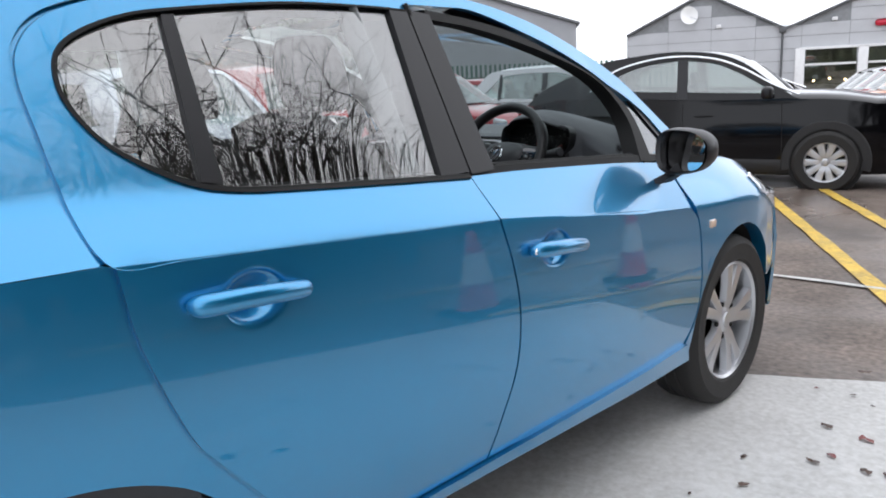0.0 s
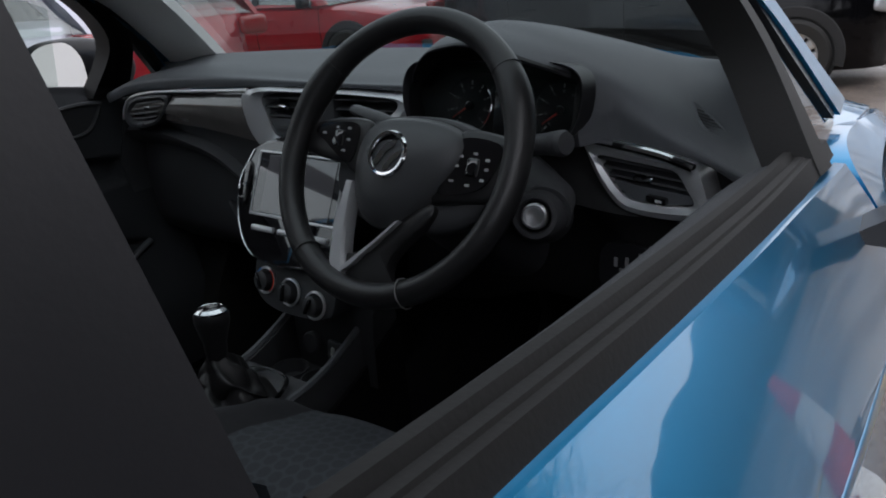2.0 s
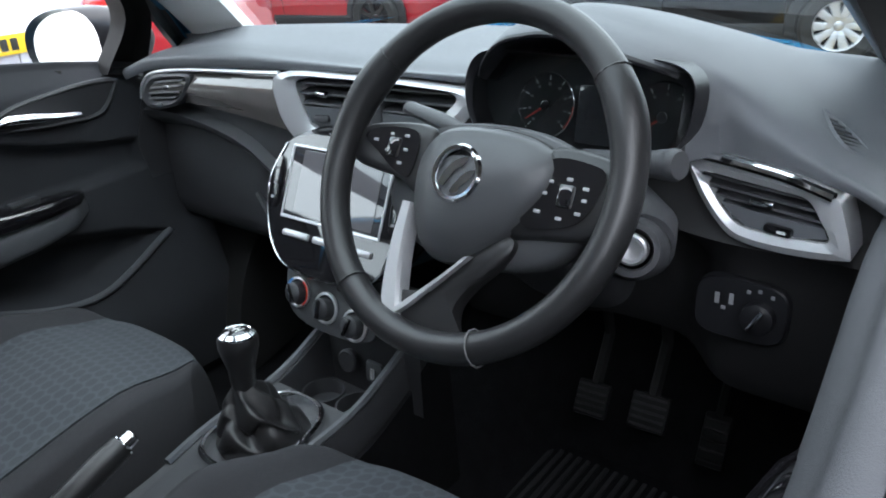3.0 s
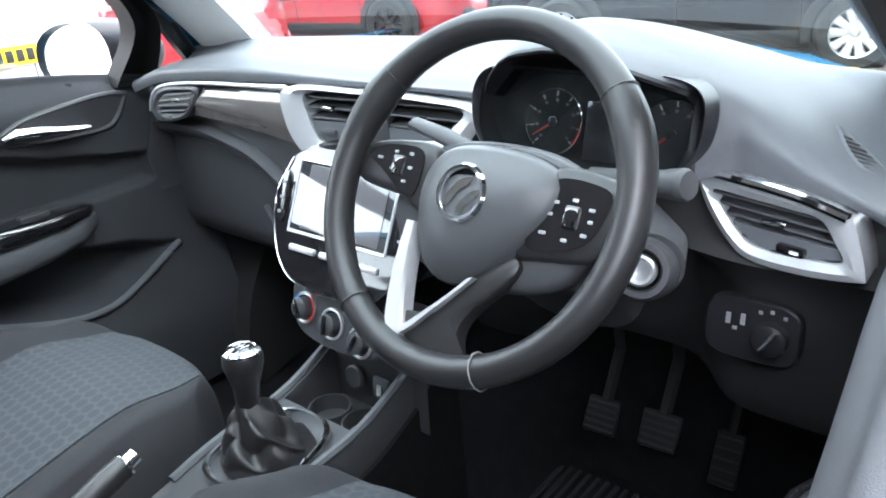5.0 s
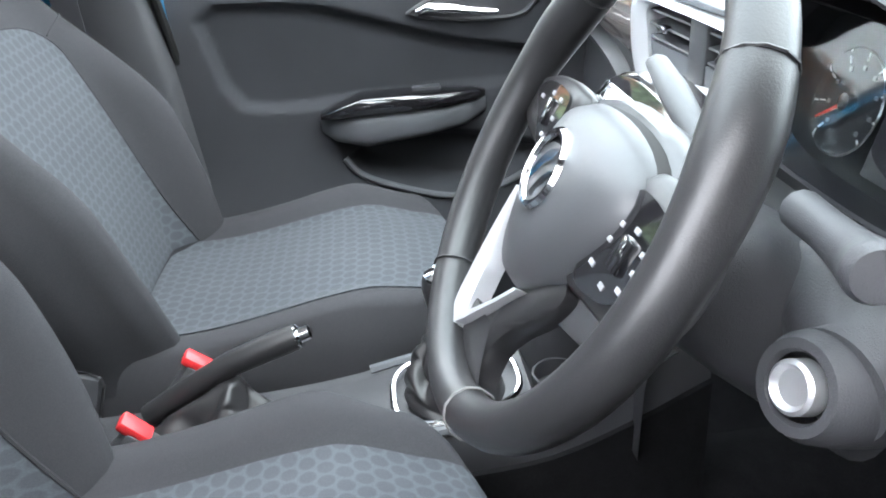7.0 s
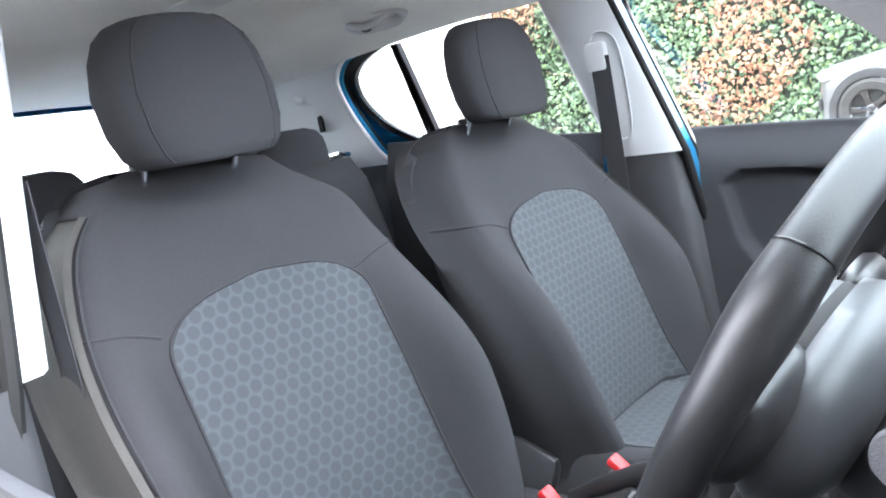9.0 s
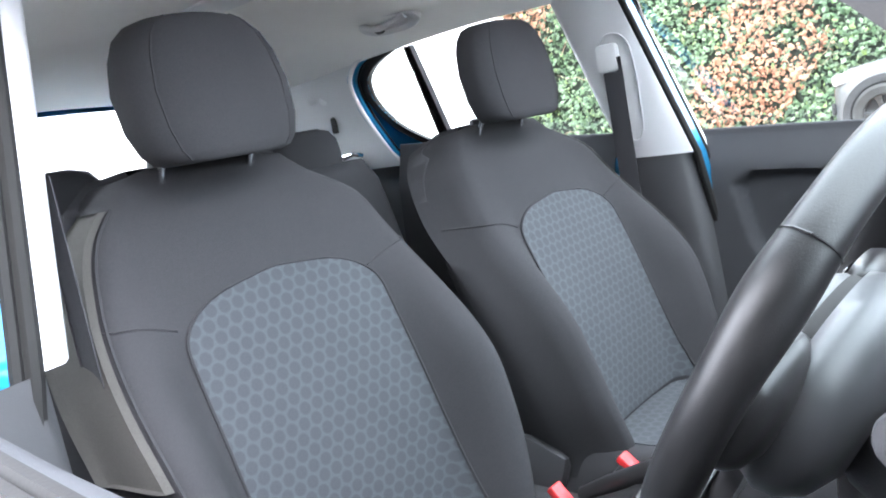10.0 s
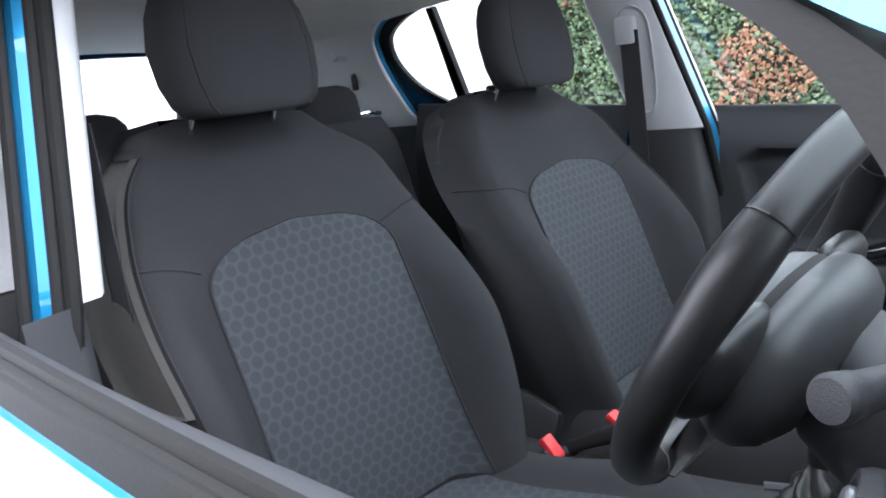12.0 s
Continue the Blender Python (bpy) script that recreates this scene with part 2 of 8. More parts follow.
def tube(bm, points, radius, seg=8, cap=True, squash=1.0):
    """A round bar along points; radius is a number or one for each point."""
    pts = [Vector(p) for p in points]
    rad = radius if hasattr(radius, "__len__") else [radius] * len(pts)
    rings = []
    side = None
    for i, p in enumerate(pts):
        d = (pts[min(i + 1, len(pts) - 1)] - pts[max(i - 1, 0)]).normalized()
        if side is None:
            side = d.cross(Vector((0, 0, 1)))
            if side.length < 0.05:
                side = d.cross(Vector((1, 0, 0)))
        side = (side - d * side.dot(d)).normalized()
        up = d.cross(side)
        rings.append([p + rad[i] * (math.cos(a) * side + squash * math.sin(a) * up) for a in (2 * math.pi * k / seg for k in range(seg))])
    return loft(bm, rings, cap)


def lathe(bm, profile, m, seg=32, cap=True):
    """Turns (radius, height) pairs round the local z of m."""
    rings = [[m @ Vector((r * math.cos(a), r * math.sin(a), h)) for a in (2 * math.pi * k / seg for k in range(seg))] for r, h in profile]
    return loft(bm, rings, cap)


def rbox(bm, size, m, r=0.01, seg=2):
    """A box with rounded edges."""
    made = bmesh.ops.create_cube(bm, size=1.0)
    vs = made["verts"]
    for v in vs:
        v.co = Vector((v.co.x * size[0], v.co.y * size[1], v.co.z * size[2]))
    if r:
        es = list({e for v in vs for e in v.link_edges})
        res = bmesh.ops.bevel(bm, geom=es, offset=r, segments=seg, affect="EDGES", profile=0.5)
        vs = list({v for f in res["faces"] for v in f.verts} | {v for v in vs if v.is_valid})
        seen = set(vs)
        stack = list(vs)
        while stack:
            for e in stack.pop().link_edges:
                for v in e.verts:
                    if v not in seen:
                        seen.add(v)
                        stack.append(v)
        vs = list(seen)
    for v in vs:
        v.co = m @ v.co


def plate(bm, outline, depth, r=0.0):
    """A flat piece: outline of 3D points, thickened by the vector depth."""
    d = Vector(depth)
    a = [Vector(p) for p in outline]
    top = [bm.verts.new(p) for p in a]
    low = [bm.verts.new(p + d) for p in a]
    bm.faces.new(top)
    bm.faces.new(list(reversed(low)))
    for i in range(len(a)):
        j = (i + 1) % len(a)
        bm.faces.new([top[i], low[i], low[j], top[j]])
    bmesh.ops.recalc_face_normals(bm, faces=bm.faces[:])


def ring_plate(bm, outer, inner, depth, lip=0.0):
    """A flat frame between two outlines of equal count, thickened by depth and crowned by lip."""
    d = Vector(depth)
    o, i = [Vector(p) for p in outer], [Vector(p) for p in inner]
    mid = [(a + b) / 2 - d.normalized() * lip for a, b in zip(o, i)]
    rows = [[p + d for p in o], o, mid, i, [p + d for p in i]]
    sheet(bm, rows, closed=True)
    bmesh.ops.recalc_face_normals(bm, faces=bm.faces[:])


def flange(bm, shift):
    """Turns the free edges of a skin inwards."""
    edges = [e for e in bm.edges if e.is_boundary]
    made = bmesh.ops.extrude_edge_only(bm, edges=edges)["geom"]
    for v in made:
        if isinstance(v, bmesh.types.BMVert):
            v.co += Vector(shift)


def superellipse(cx, cz, rx, rz, n=24, e=2.6):
    out = []
    for k in range(n):
        a = 2 * math.pi * k / n
        c, s = math.cos(a), math.sin(a)
        out.append((cx + rx * math.copysign(abs(c) ** (2 / e), c), cz + rz * math.copysign(abs(s) ** (2 / e), s)))
    return out


# ---- ground: wet tarmac that falls away ahead of the car, a pale concrete pad, painted bay lines ----
def ground_z(x, y):
    d = y - 1.25
    return -0.041 * (d + math.sqrt(d * d + 0.25)) / 2 if d < 60 else -0.041 * 60


def tarmac_material():
    m = material("wet_brown_tarmac", (0.150, 0.118, 0.098), 0.6, var=0.42, scale=1.1, fine=0.85, fine_scale=34, bump=0.7, bump_scale=70, spec=0.35)
    n, l = m.node_tree.nodes, m.node_tree.links
    p = n["Principled BSDF"]
    co = n["Texture Coordinate"]
    wet = n.new("ShaderNodeTexNoise")
    wet.inputs["Scale"].default_value, wet.inputs["Detail"].default_value = 0.45, 6.0
    l.new(co.outputs["Object"], wet.inputs["Vector"])
    ramp = n.new("ShaderNodeValToRGB")
    ramp.color_ramp.elements[0].position, ramp.color_ramp.elements[1].position = 0.42, 0.58
    ramp.color_ramp.elements[0].color, ramp.color_ramp.elements[1].color = (0.26, 0.26, 0.26, 1), (0.75, 0.75, 0.75, 1)
    l.new(wet.outputs["Fac"], ramp.inputs[0])
    l.new(ramp.outputs[0], p.inputs["Roughness"])
    return m


TARMAC = tarmac_material()
CONCRETE = material("pale_concrete", (0.57, 0.56, 0.54), 0.75, var=0.10, scale=2.2, fine=0.35, fine_scale=45, bump=0.35, bump_scale=160)
YELLOW = material("worn_yellow_road_paint", (0.55, 0.36, 0.05), 0.6, var=0.25, scale=7, fine=0.6, fine_scale=40, bump=0.3, bump_scale=120)
WHITE_LINE = material("worn_white_road_paint", (0.50, 0.49, 0.47), 0.65, var=0.25, scale=6, fine=0.5, fine_scale=40)

bm = bmesh.new()
xs = sorted(set(np.round(np.concatenate([np.linspace(-14, 14, 57), np.linspace(-400, 400, 21)]), 2)))
ys = sorted(set(np.round(np.concatenate([np.linspace(-14, 30, 89), np.linspace(-400, 62, 16), [120, 250, 400]]), 2)))
sheet(bm, [[(x, y, ground_z(x, y) + 0.004 * noise.noise((x * 0.7, y * 0.7, 0))) for x in xs] for y in ys])
part("ground", bm, TARMAC, None, "wet brownish tarmac of a car park", kind="structure", category="ground", smooth=True)

U, W = Vector((0.87, 0.49)), Vector((0.51, -0.86))


def on_ground(p, lift):
    return (p.x, p.y, ground_z(p.x, p.y) + lift)


def ground_strip(name, a, b, width, mat, label, lift=0.012, n=40, ragged=0.012, category="road marking"):
    """A painted band along the ground with slightly ragged edges."""
    bm = bmesh.new()
    a, b = Vector(a), Vector(b)
    d = (b - a).normalized()
    s = Vector((-d.y, d.x))
    rows = []
    for k in range(n + 1):
        c = a.lerp(b, k / n)
        w = [width / 2 + ragged * noise.noise((c.x * 3 + q * 9, c.y * 3, q)) for q in (0, 1)]
        rows.append([on_ground(c - s * w[0], lift), on_ground(c, lift), on_ground(c + s * w[1], lift)])
    sheet(bm, rows)
    bm.normal_update()
    if sum(f.normal.z for f in bm.faces) < 0:
        bmesh.ops.reverse_faces(bm, faces=bm.faces[:])
    return part(name, bm, mat, None, label, kind="structure", category=category)


corner = Vector((1.93, 2.18))
bm = bmesh.new()
rows = []
for i in range(49):
    row = []
    for j in range(49):
        edge = 0.012 * noise.noise((i * 0.7, j * 0.7, 3)) if i in (0, 48) or j in (0, 48) else 0.0
        p = corner - U * (6.5 * i / 48 + edge) + W * (7.5 * j / 48 + edge)
        row.append(on_ground(p, 0.016 + 0.002 * noise.noise((p.x * 2, p.y * 2, 1))))
    rows.append(row)
sheet(bm, rows)
bm.normal_update()
if sum(f.normal.z for f in bm.faces) < 0:
    bmesh.ops.reverse_faces(bm, faces=bm.faces[:])
flange(bm, (0, 0, -0.03))
part("pavement", bm, CONCRETE, None, "pale concrete pad let into the tarmac", kind="structure", category="pavement")

ground_strip("bay_line", (-1.95, 8.1), (1.55, 1.95 + 0.0), 0.11, YELLOW, "worn yellow bay line on wet tarmac")
ground_strip("bay_line", (-1.30, 8.3), (2.45, 1.62), 0.11, YELLOW, "worn yellow bay line on wet tarmac")
ground_strip("bay_line", (2.75, 4.2), (5.2, -0.15), 0.11, YELLOW, "worn yellow bay line on wet tarmac")
ground_strip("patch_line", (-0.2, 3.25), (3.4, 3.45), 0.05, WHITE_LINE, "faded pale seam across the tarmac", ragged=0.02)

# ---- the blue hatchback: shape of its flanks (y ahead, z up, half-width x) ----
z_belt = curve_of([-1.75, -1.2, -0.68, -0.44, 0.0, 0.6, 0.95, 1.3, 1.9], [1.10, 1.085, 1.057, 1.038, 1.003, 0.955, 0.925, 0.89, 0.72])
x_belt = curve_of([-1.75, -1.4, -1.0, -0.6, 0.0, 0.3, 0.5, 0.7, 0.9, 1.1, 1.3, 1.7, 1.95], [0.56, 0.71, 0.775, 0.80, 0.804, 0.800, 0.792, 0.777, 0.756, 0.738, 0.725, 0.66, 0.50])
x_crease = curve_of([-1.78, -1.5, -1.1, -0.6, 0.0, 0.5, 0.9, 1.25, 1.6, 1.85, 2.02], [0.62, 0.80, 0.868, 0.884, 0.886, 0.872, 0.85, 0.845, 0.80, 0.70, 0.50])
tuck = curve_of([0.0, 0.05, 0.12, 0.28, 0.42, 0.50, 0.58, 0.70, 0.9], [0.0, -0.0045, -0.0090, -0.0105, 0.002, 0.016, 0.037, 0.085, 0.13])
CUPS = [(-0.700, 0.897, 0.064, 0.048), (0.108, 0.815, 0.064, 0.046)]


def z_crease(y):
    if y < -0.92:
        return 0.9945 + (-0.92 - y) * 0.0305
    if y < -0.088:
        return 0.918 + (-0.088 - y) * 0.092
    return float(np.interp(y, [-0.088, 0.15, 0.55, 0.87, 1.25, 2.0], [0.918, 0.884, 0.820, 0.785, 0.76, 0.68]))


def x_side(y, z, cups=True):
    zb, zc, xb, xc = z_belt(y), z_crease(y), x_belt(y), x_crease(y)
    soft = float(np.interp(y, [0.2, 0.95], [1.0, 0.65]))
    if z >= zb:
        x = xb - (0.5 + 0.06 * min(max(y / 0.7, 0.0), 1.0)) * (z - zb) - 1.2 * max(0.0, z - 1.37) ** 2
    elif z >= zc:
        t = (z - zc) / max(zb - zc, 1e-3)
        x = xc + (xb - xc) * (soft * t + (1 - soft) * t ** 1.8)
    else:
        x = xc - tuck(zc - z) * (0.4 + 0.6 * soft if zc - z < 0.2 else 1.0)
    if cups:
        for cy, cz, ry, rz in CUPS:
            d = ((y - cy) / ry) ** 2 + ((z - cz) / rz) ** 2
            if d < 1:
                f = min(1.0, (1 - math.sqrt(d)) / 0.85)
                x -= 0.036 * f * f * (3 - 2 * f) if f > 0.5 else 0.036 * 2.0 * f * f * (1.5 - f)
    return x


def skin(name, low, high, n, m, mat, parent, side, label="", inward=0.02, lift=0.0, cups=True, angle=38):
    """A panel of the flank between two edges given as (y, z), m steps along and n across."""
    bm = bmesh.new()
    a, b = spline(low, m), spline(high, m)
    rows = []
    for k in range(n + 1):
        f = k / n
        rows.append([(side * (x_side(y, z, cups) + lift), y, z) for y, z in a * (1 - f) + b * f])
    sheet(bm, rows)
    bm.normal_update()
    total = sum((f.normal.x for f in bm.faces))
    if total * side < 0:
        bmesh.ops.reverse_faces(bm, faces=bm.faces[:])
    if inward:
        flange(bm, (-side * inward, 0, 0))
    return part(name, bm, mat, parent, label, angle=angle)


car = thing("hatchback_car", "metallic blue hatchback, driver window lowered, parked on pale concrete", "car")

DOOR_CUT = [(-0.130, 0.36), (-0.095, 0.46), (-0.055, 0.57), (-0.042, 0.69), (-0.055, 0.80), (-0.088, 0.918)]
REAR_CUT = [(-0.62, 0.36), (-0.716, 0.536), (-0.803, 0.649), (-0.845, 0.716), (-0.896, 0.864), (-0.914, 0.991)]
GAP_UP = [(-0.090, 0.920), (-0.50, 0.956), (-0.66, 0.971), (-0.80, 0.983), (-0.914, 0.996), (-0.926, 1.09), (-0.931, 1.18), (-0.933, 1.25),
          (-0.918, 1.30), (-0.87, 1.345), (-0.78, 1.375), (-0.68, 1.392), (-0.42, 1.403), (-0.2, 1.400), (-0.085, 1.395)]
REAR_WINDOW = [(-0.093, 1.003), (-0.5, 1.038), (-0.66, 1.055), (-0.735, 1.075), (-0.80, 1.112), (-0.85, 1.155), (-0.88, 1.21), (-0.884, 1.255),
               (-0.868, 1.295), (-0.825, 1.325), (-0.75, 1.35), (-0.66, 1.363), (-0.42, 1.380), (-0.2, 1.378), (-0.082, 1.372)]
WING_CUT = [(0.84, 0.345), (0.912, 0.43), (0.935, 0.58), (0.920, 0.73), (0.857, 0.872)]
A_LOW = [(-0.085, 1.384), (0.05, 1.382), (0.184, 1.373), (0.42, 1.304), (0.55, 1.254), (0.65, 1.207), (0.72, 1.166), (0.78, 1.138), (0.84, 1.102), (0.90, 1.055), (0.99, 0.945)]
A_HIGH = [(-0.085, 1.402), (0.157, 1.404), (0.425, 1.349), (0.67, 1.258), (0.82, 1.180), (0.92, 1.100), (1.01, 1.018), (1.085, 0.948)]
FRAME_IN = [(-0.012, 1.352), (0.14, 1.334), (0.30, 1.302), (0.46, 1.260), (0.60, 1.214), (0.70, 1.157), (0.748, 1.06), (0.70, 0.945)]
FRAME_OUT = [(-0.012, 1.374), (0.16, 1.352), (0.33, 1.318), (0.48, 1.266), (0.622, 1.213), (0.715, 1.163), (0.795, 1.07), (0.780, 0.935)]


def arc(cy, cz, r, a0, a1, n):
    return [(cy + r * math.cos(radians(a)), cz + r * math.sin(radians(a))) for a in np.linspace(a0, a1, n)]


def shifted(points, dy, dz=0.0):
    return [(y + dy, z + dz) for y, z in points]


def half_way(a, b, f=0.55):
    return [(p[0] + (q[0] - p[0]) * f, p[1] + (q[1] - p[1]) * f) for p, q in zip(a, b)]


def belt_line(y0, y1, dz, n=6):
    return [(y, z_belt(y) + dz) for y in np.linspace(y0, y1, n)]


def build_flank(side):
    def fwd(points):
        return points if side > 0 else [(y + 0.075 * float(np.interp(z, [1.0, 1.22], [1, 0])) * float(np.interp(y, [0.3, 0.6], [0, 1])), z) for y, z in points]

    # rear door: lower skin, and the shoulder that turns into the window frame
    across, along = (190, 110) if side > 0 else (60, 40)
    rear = skin("rear_door", shifted(DOOR_CUT, -0.003), shifted(REAR_CUT, 0.005), across, along, PAINT, car, side, "blue painted rear door skin", angle=75)
    skin("door_shoulder", shifted(GAP_UP[:5], 0.0, -0.004) + GAP_UP[5:], REAR_WINDOW, 7, 90, PAINT, rear, side, inward=0.012, lift=0.0006)
    front = skin("front_door", shifted(WING_CUT, -0.004)[:4] + [(0.863, 0.785)], shifted(DOOR_CUT, 0.003), across, along, PAINT, car, side, "blue painted front door skin", angle=75)
    skin("door_shoulder", [(0.863, 0.7855), (0.55, 0.820), (0.15, 0.884), (-0.085, 0.918)], [(0.835, z_belt(0.835) - 0.012), (0.55, z_belt(0.55) - 0.002), (0.15, z_belt(0.15)), (-0.090, 1.006)], 9, 50, PAINT, front, side, inward=0.012)

    # rear quarter, its upper pillar, the wing, the sill
    quarter = skin("rear_quarter_panel", [(-0.722, 0.54), (-0.81, 0.655), (-0.851, 0.72), (-0.902, 0.864), (-0.914, 0.96), (-0.9185, 0.988), (-0.9235, 0.9948), (-0.96, 0.9958), (-1.1, 0.9995), (-1.35, 1.0072), (-1.55, 1.0133), (-1.74, 1.019)],
                   arc(-1.07, 0.31, 0.385, 36, 180, 8) + [(-1.74, 0.33)], 16, 60, PAINT, car, side, "blue painted rear quarter panel over the wheel", inward=0.05)
    skin("rear_pillar", [(-0.929, 0.996), (-0.936, 1.09), (-0.938, 1.18), (-0.940, 1.25), (-0.925, 1.305), (-0.875, 1.352), (-0.78, 1.381), (-0.68, 1.397)],
         [(-1.74, 1.020), (-1.70, 1.055), (-1.62, 1.16), (-1.54, 1.26), (-1.46, 1.33), (-1.30, 1.365), (-1.05, 1.385), (-0.80, 1.398)], 14, 40, PAINT, quarter, side, inward=0)
    for nm, cut in (("rear_shut", REAR_CUT), ("centre_shut", DOOR_CUT), ("wing_shut", WING_CUT)):
        skin(nm, shifted(cut, -0.022), shifted(cut, 0.022), 2, 30, PAINT, car, side, inward=0, lift=-0.010, cups=False)
    skin("rear_shut", shifted(GAP_UP[4:11], 0.02), shifted(GAP_UP[4:11], -0.025), 2, 24, PAINT, car, side, inward=0, lift=-0.009, cups=False)
    wing = skin("front_wing", [(0.850, 0.33), (0.917, 0.43), (0.940, 0.58), (0.925, 0.73), (0.862, 0.872), (0.93, 0.925), (1.25, 0.895), (1.55, 0.835), (1.85, 0.70)],
                arc(1.25, 0.31, 0.355, 180, 15, 8) + [(1.85, 0.45)], 18, 64, PAINT, car, side, "blue painted front wing over the wheel", inward=0.05)
    skin("sill", [(-0.70, 0.335), (0.1, 0.318), (0.88, 0.280)], [(-0.63, 0.357), (0.1, 0.357), (0.845, 0.347)], 8, 40, PAINT, car, side, inward=0.05, lift=0.014)
    skin("roof_rail", GAP_UP[11:] + [(0.10, 1.390)], [(-0.68, 1.412), (-0.42, 1.420), (-0.2, 1.418), (-0.085, 1.414), (0.10, 1.41)], 3, 30, PAINT, car, side, inward=0)
    skin("windscreen_pillar", A_LOW, A_HIGH, 5, 50, PAINT, car, side, "slim blue windscreen pillar", inward=0.03)

    # window surrounds, pillar covers, glass
    skin("window_seal", REAR_WINDOW, half_way(REAR_WINDOW, [(-0.093, 1.020), (-0.5, 1.054), (-0.655, 1.070), (-0.725, 1.088), (-0.790, 1.120), (-0.840, 1.161), (-0.869, 1.212), (-0.873, 1.253),
                                           (-0.858, 1.289), (-0.818, 1.316), (-0.747, 1.341), (-0.66, 1.354), (-0.42, 1.371), (-0.2, 1.370), (-0.082, 1.364)]), 3, 70, RUBBER, rear, side, "black rubber window seal", inward=0.015, lift=0.006)
    skin("pillar_cover", [(-0.182, 1.016), (-0.165, 1.13), (-0.150, 1.25), (-0.136, 1.372)], [(-0.090, 1.016), (-0.087, 1.13), (-0.084, 1.25), (-0.082, 1.372)], 8, 12, TRIM_BLACK, rear, side, "satin black pillar cover", inward=0.02, lift=0.005)
    skin("pillar_cover", [(-0.085, 1.010), (-0.082, 1.13), (-0.079, 1.25), (-0.077, 1.372)], [(-0.004, 1.010), (-0.006, 1.13), (-0.008, 1.25), (-0.010, 1.362)], 8, 12, TRIM_BLACK, front, side, "satin black pillar cover", inward=0.008, lift=0.005)
    skin("window_divider", [(-0.715, 1.078), (-0.706, 1.15), (-0.692, 1.25), (-0.680, 1.35)], [(-0.678, 1.070), (-0.672, 1.15), (-0.664, 1.25), (-0.656, 1.352)], 4, 10, TRIM_BLACK, rear, side, "black window divider bar", inward=0.02, lift=0.004)
    skin("inner_window_frame", [(y, z) if k < 2 else (y - 0.012 * (z < 1.3), z + 0.012 * (z > 1.2)) for k, (y, z) in enumerate(REAR_WINDOW)], half_way(REAR_WINDOW, [(-0.093, 1.026), (-0.5, 1.060), (-0.650, 1.076), (-0.718, 1.094), (-0.778, 1.128), (-0.825, 1.167), (-0.852, 1.215), (-0.857, 1.251), (-0.845, 1.280), (-0.810, 1.305), (-0.742, 1.330), (-0.66, 1.343), (-0.42, 1.360), (-0.2, 1.359), (-0.082, 1.354)]), 3, 70, TRIM_BLACK, rear, side, "black inner frame round the rear glass", inward=0, lift=-0.024)
    pane = skin("window_pane", [(-0.15, 1.012), (-0.45, 1.035), (-0.68, 1.056)], [(-0.13, 1.375), (-0.42, 1.378), (-0.665, 1.36)], 10, 12, GLASS_REAR, rear, side, "lightly tinted rear door glass", inward=0, lift=-0.006)
    quarter_pane = skin("window_pane", [(-0.70, 1.060), (-0.80, 1.105), (-0.87, 1.18), (-0.885, 1.25)], [(-0.68, 1.365), (-0.72, 1.36), (-0.80, 1.34), (-0.875, 1.30)], 6, 10, GLASS_REAR, rear, side, "small fixed glass in the rear door", inward=0, lift=-0.006)
    skin("window_frame", fwd(FRAME_IN), fwd(FRAME_OUT), 4, 40, RUBBER, front, side, "black door frame round the open window", inward=0.055, lift=-0.004)
    skin("belt_seal", belt_line(-0.087, 0.835, -0.003), belt_line(-0.087, 0.835, 0.014), 5, 30, RUBBER, front, side, "black rubber strip along the window sill", inward=0.02, lift=-0.006)
    skin("corner_pane", fwd([(0.79, 0.942), (0.88, 0.938), (0.985, 0.935)]), fwd([(0.805, 1.120), (0.835, 1.100), (0.90, 1.035)]), 6, 10, GLASS, car, side, "small fixed corner window", inward=0, lift=-0.012)
    skin("corner_frame", [(0.78, 1.168), (0.84, 1.125), (0.90, 1.055), (0.985, 0.948)], [(0.80, 1.135), (0.835, 1.100), (0.885, 1.035), (0.96, 0.946)], 2, 20, TRIM_BLACK, car, side, "", inward=0.02, lift=-0.006)
    for p in (pane, quarter_pane):
        p.visible_shadow = False
    if side < 0:
        open_pane = skin("window_pane", [(0.0, 1.0), (0.35, 0.975), (0.73, 0.95)], [(0.0, 1.355), (0.35, 1.29), (0.70, 1.14)], 8, 14, GLASS, front, side, "clear front door glass", inward=0, lift=-0.010)
        open_pane.visible_shadow = False

    # handles: a bar that bridges its cup
    for owner, (y0, z0, y1, z1) in ((rear, (-0.822, 0.912, -0.603, 0.893)), (front, (-0.004, 0.830, 0.216, 0.804))):
        bm = bmesh.new()
        pts, rad = [], []
        for f in [0.5 - 0.5 * math.cos(math.pi * k / 24) for k in range(25)]:
            y, z = y0 + (y1 - y0) * f, z0 + (z1 - z0) * f + 0.006 * math.sin(math.pi * f)
            pts.append((side * (x_side(y, z, False) + 0.004 + 0.028 * math.sin(math.pi * min(max(f, 0.03), 0.97)) ** 0.5), y, z))
            rad.append(0.0172 * (0.25 + 0.75 * min(1.0, math.sin(math.pi * min(max(f, 0.0), 1.0)) * 4) ** 0.5) * (1.08 - 0.16 * f))
        tube(bm, pts, rad, 16, squash=1.0)
        bar = part("door_handle", bm, PAINT, owner, "blue pull handle")
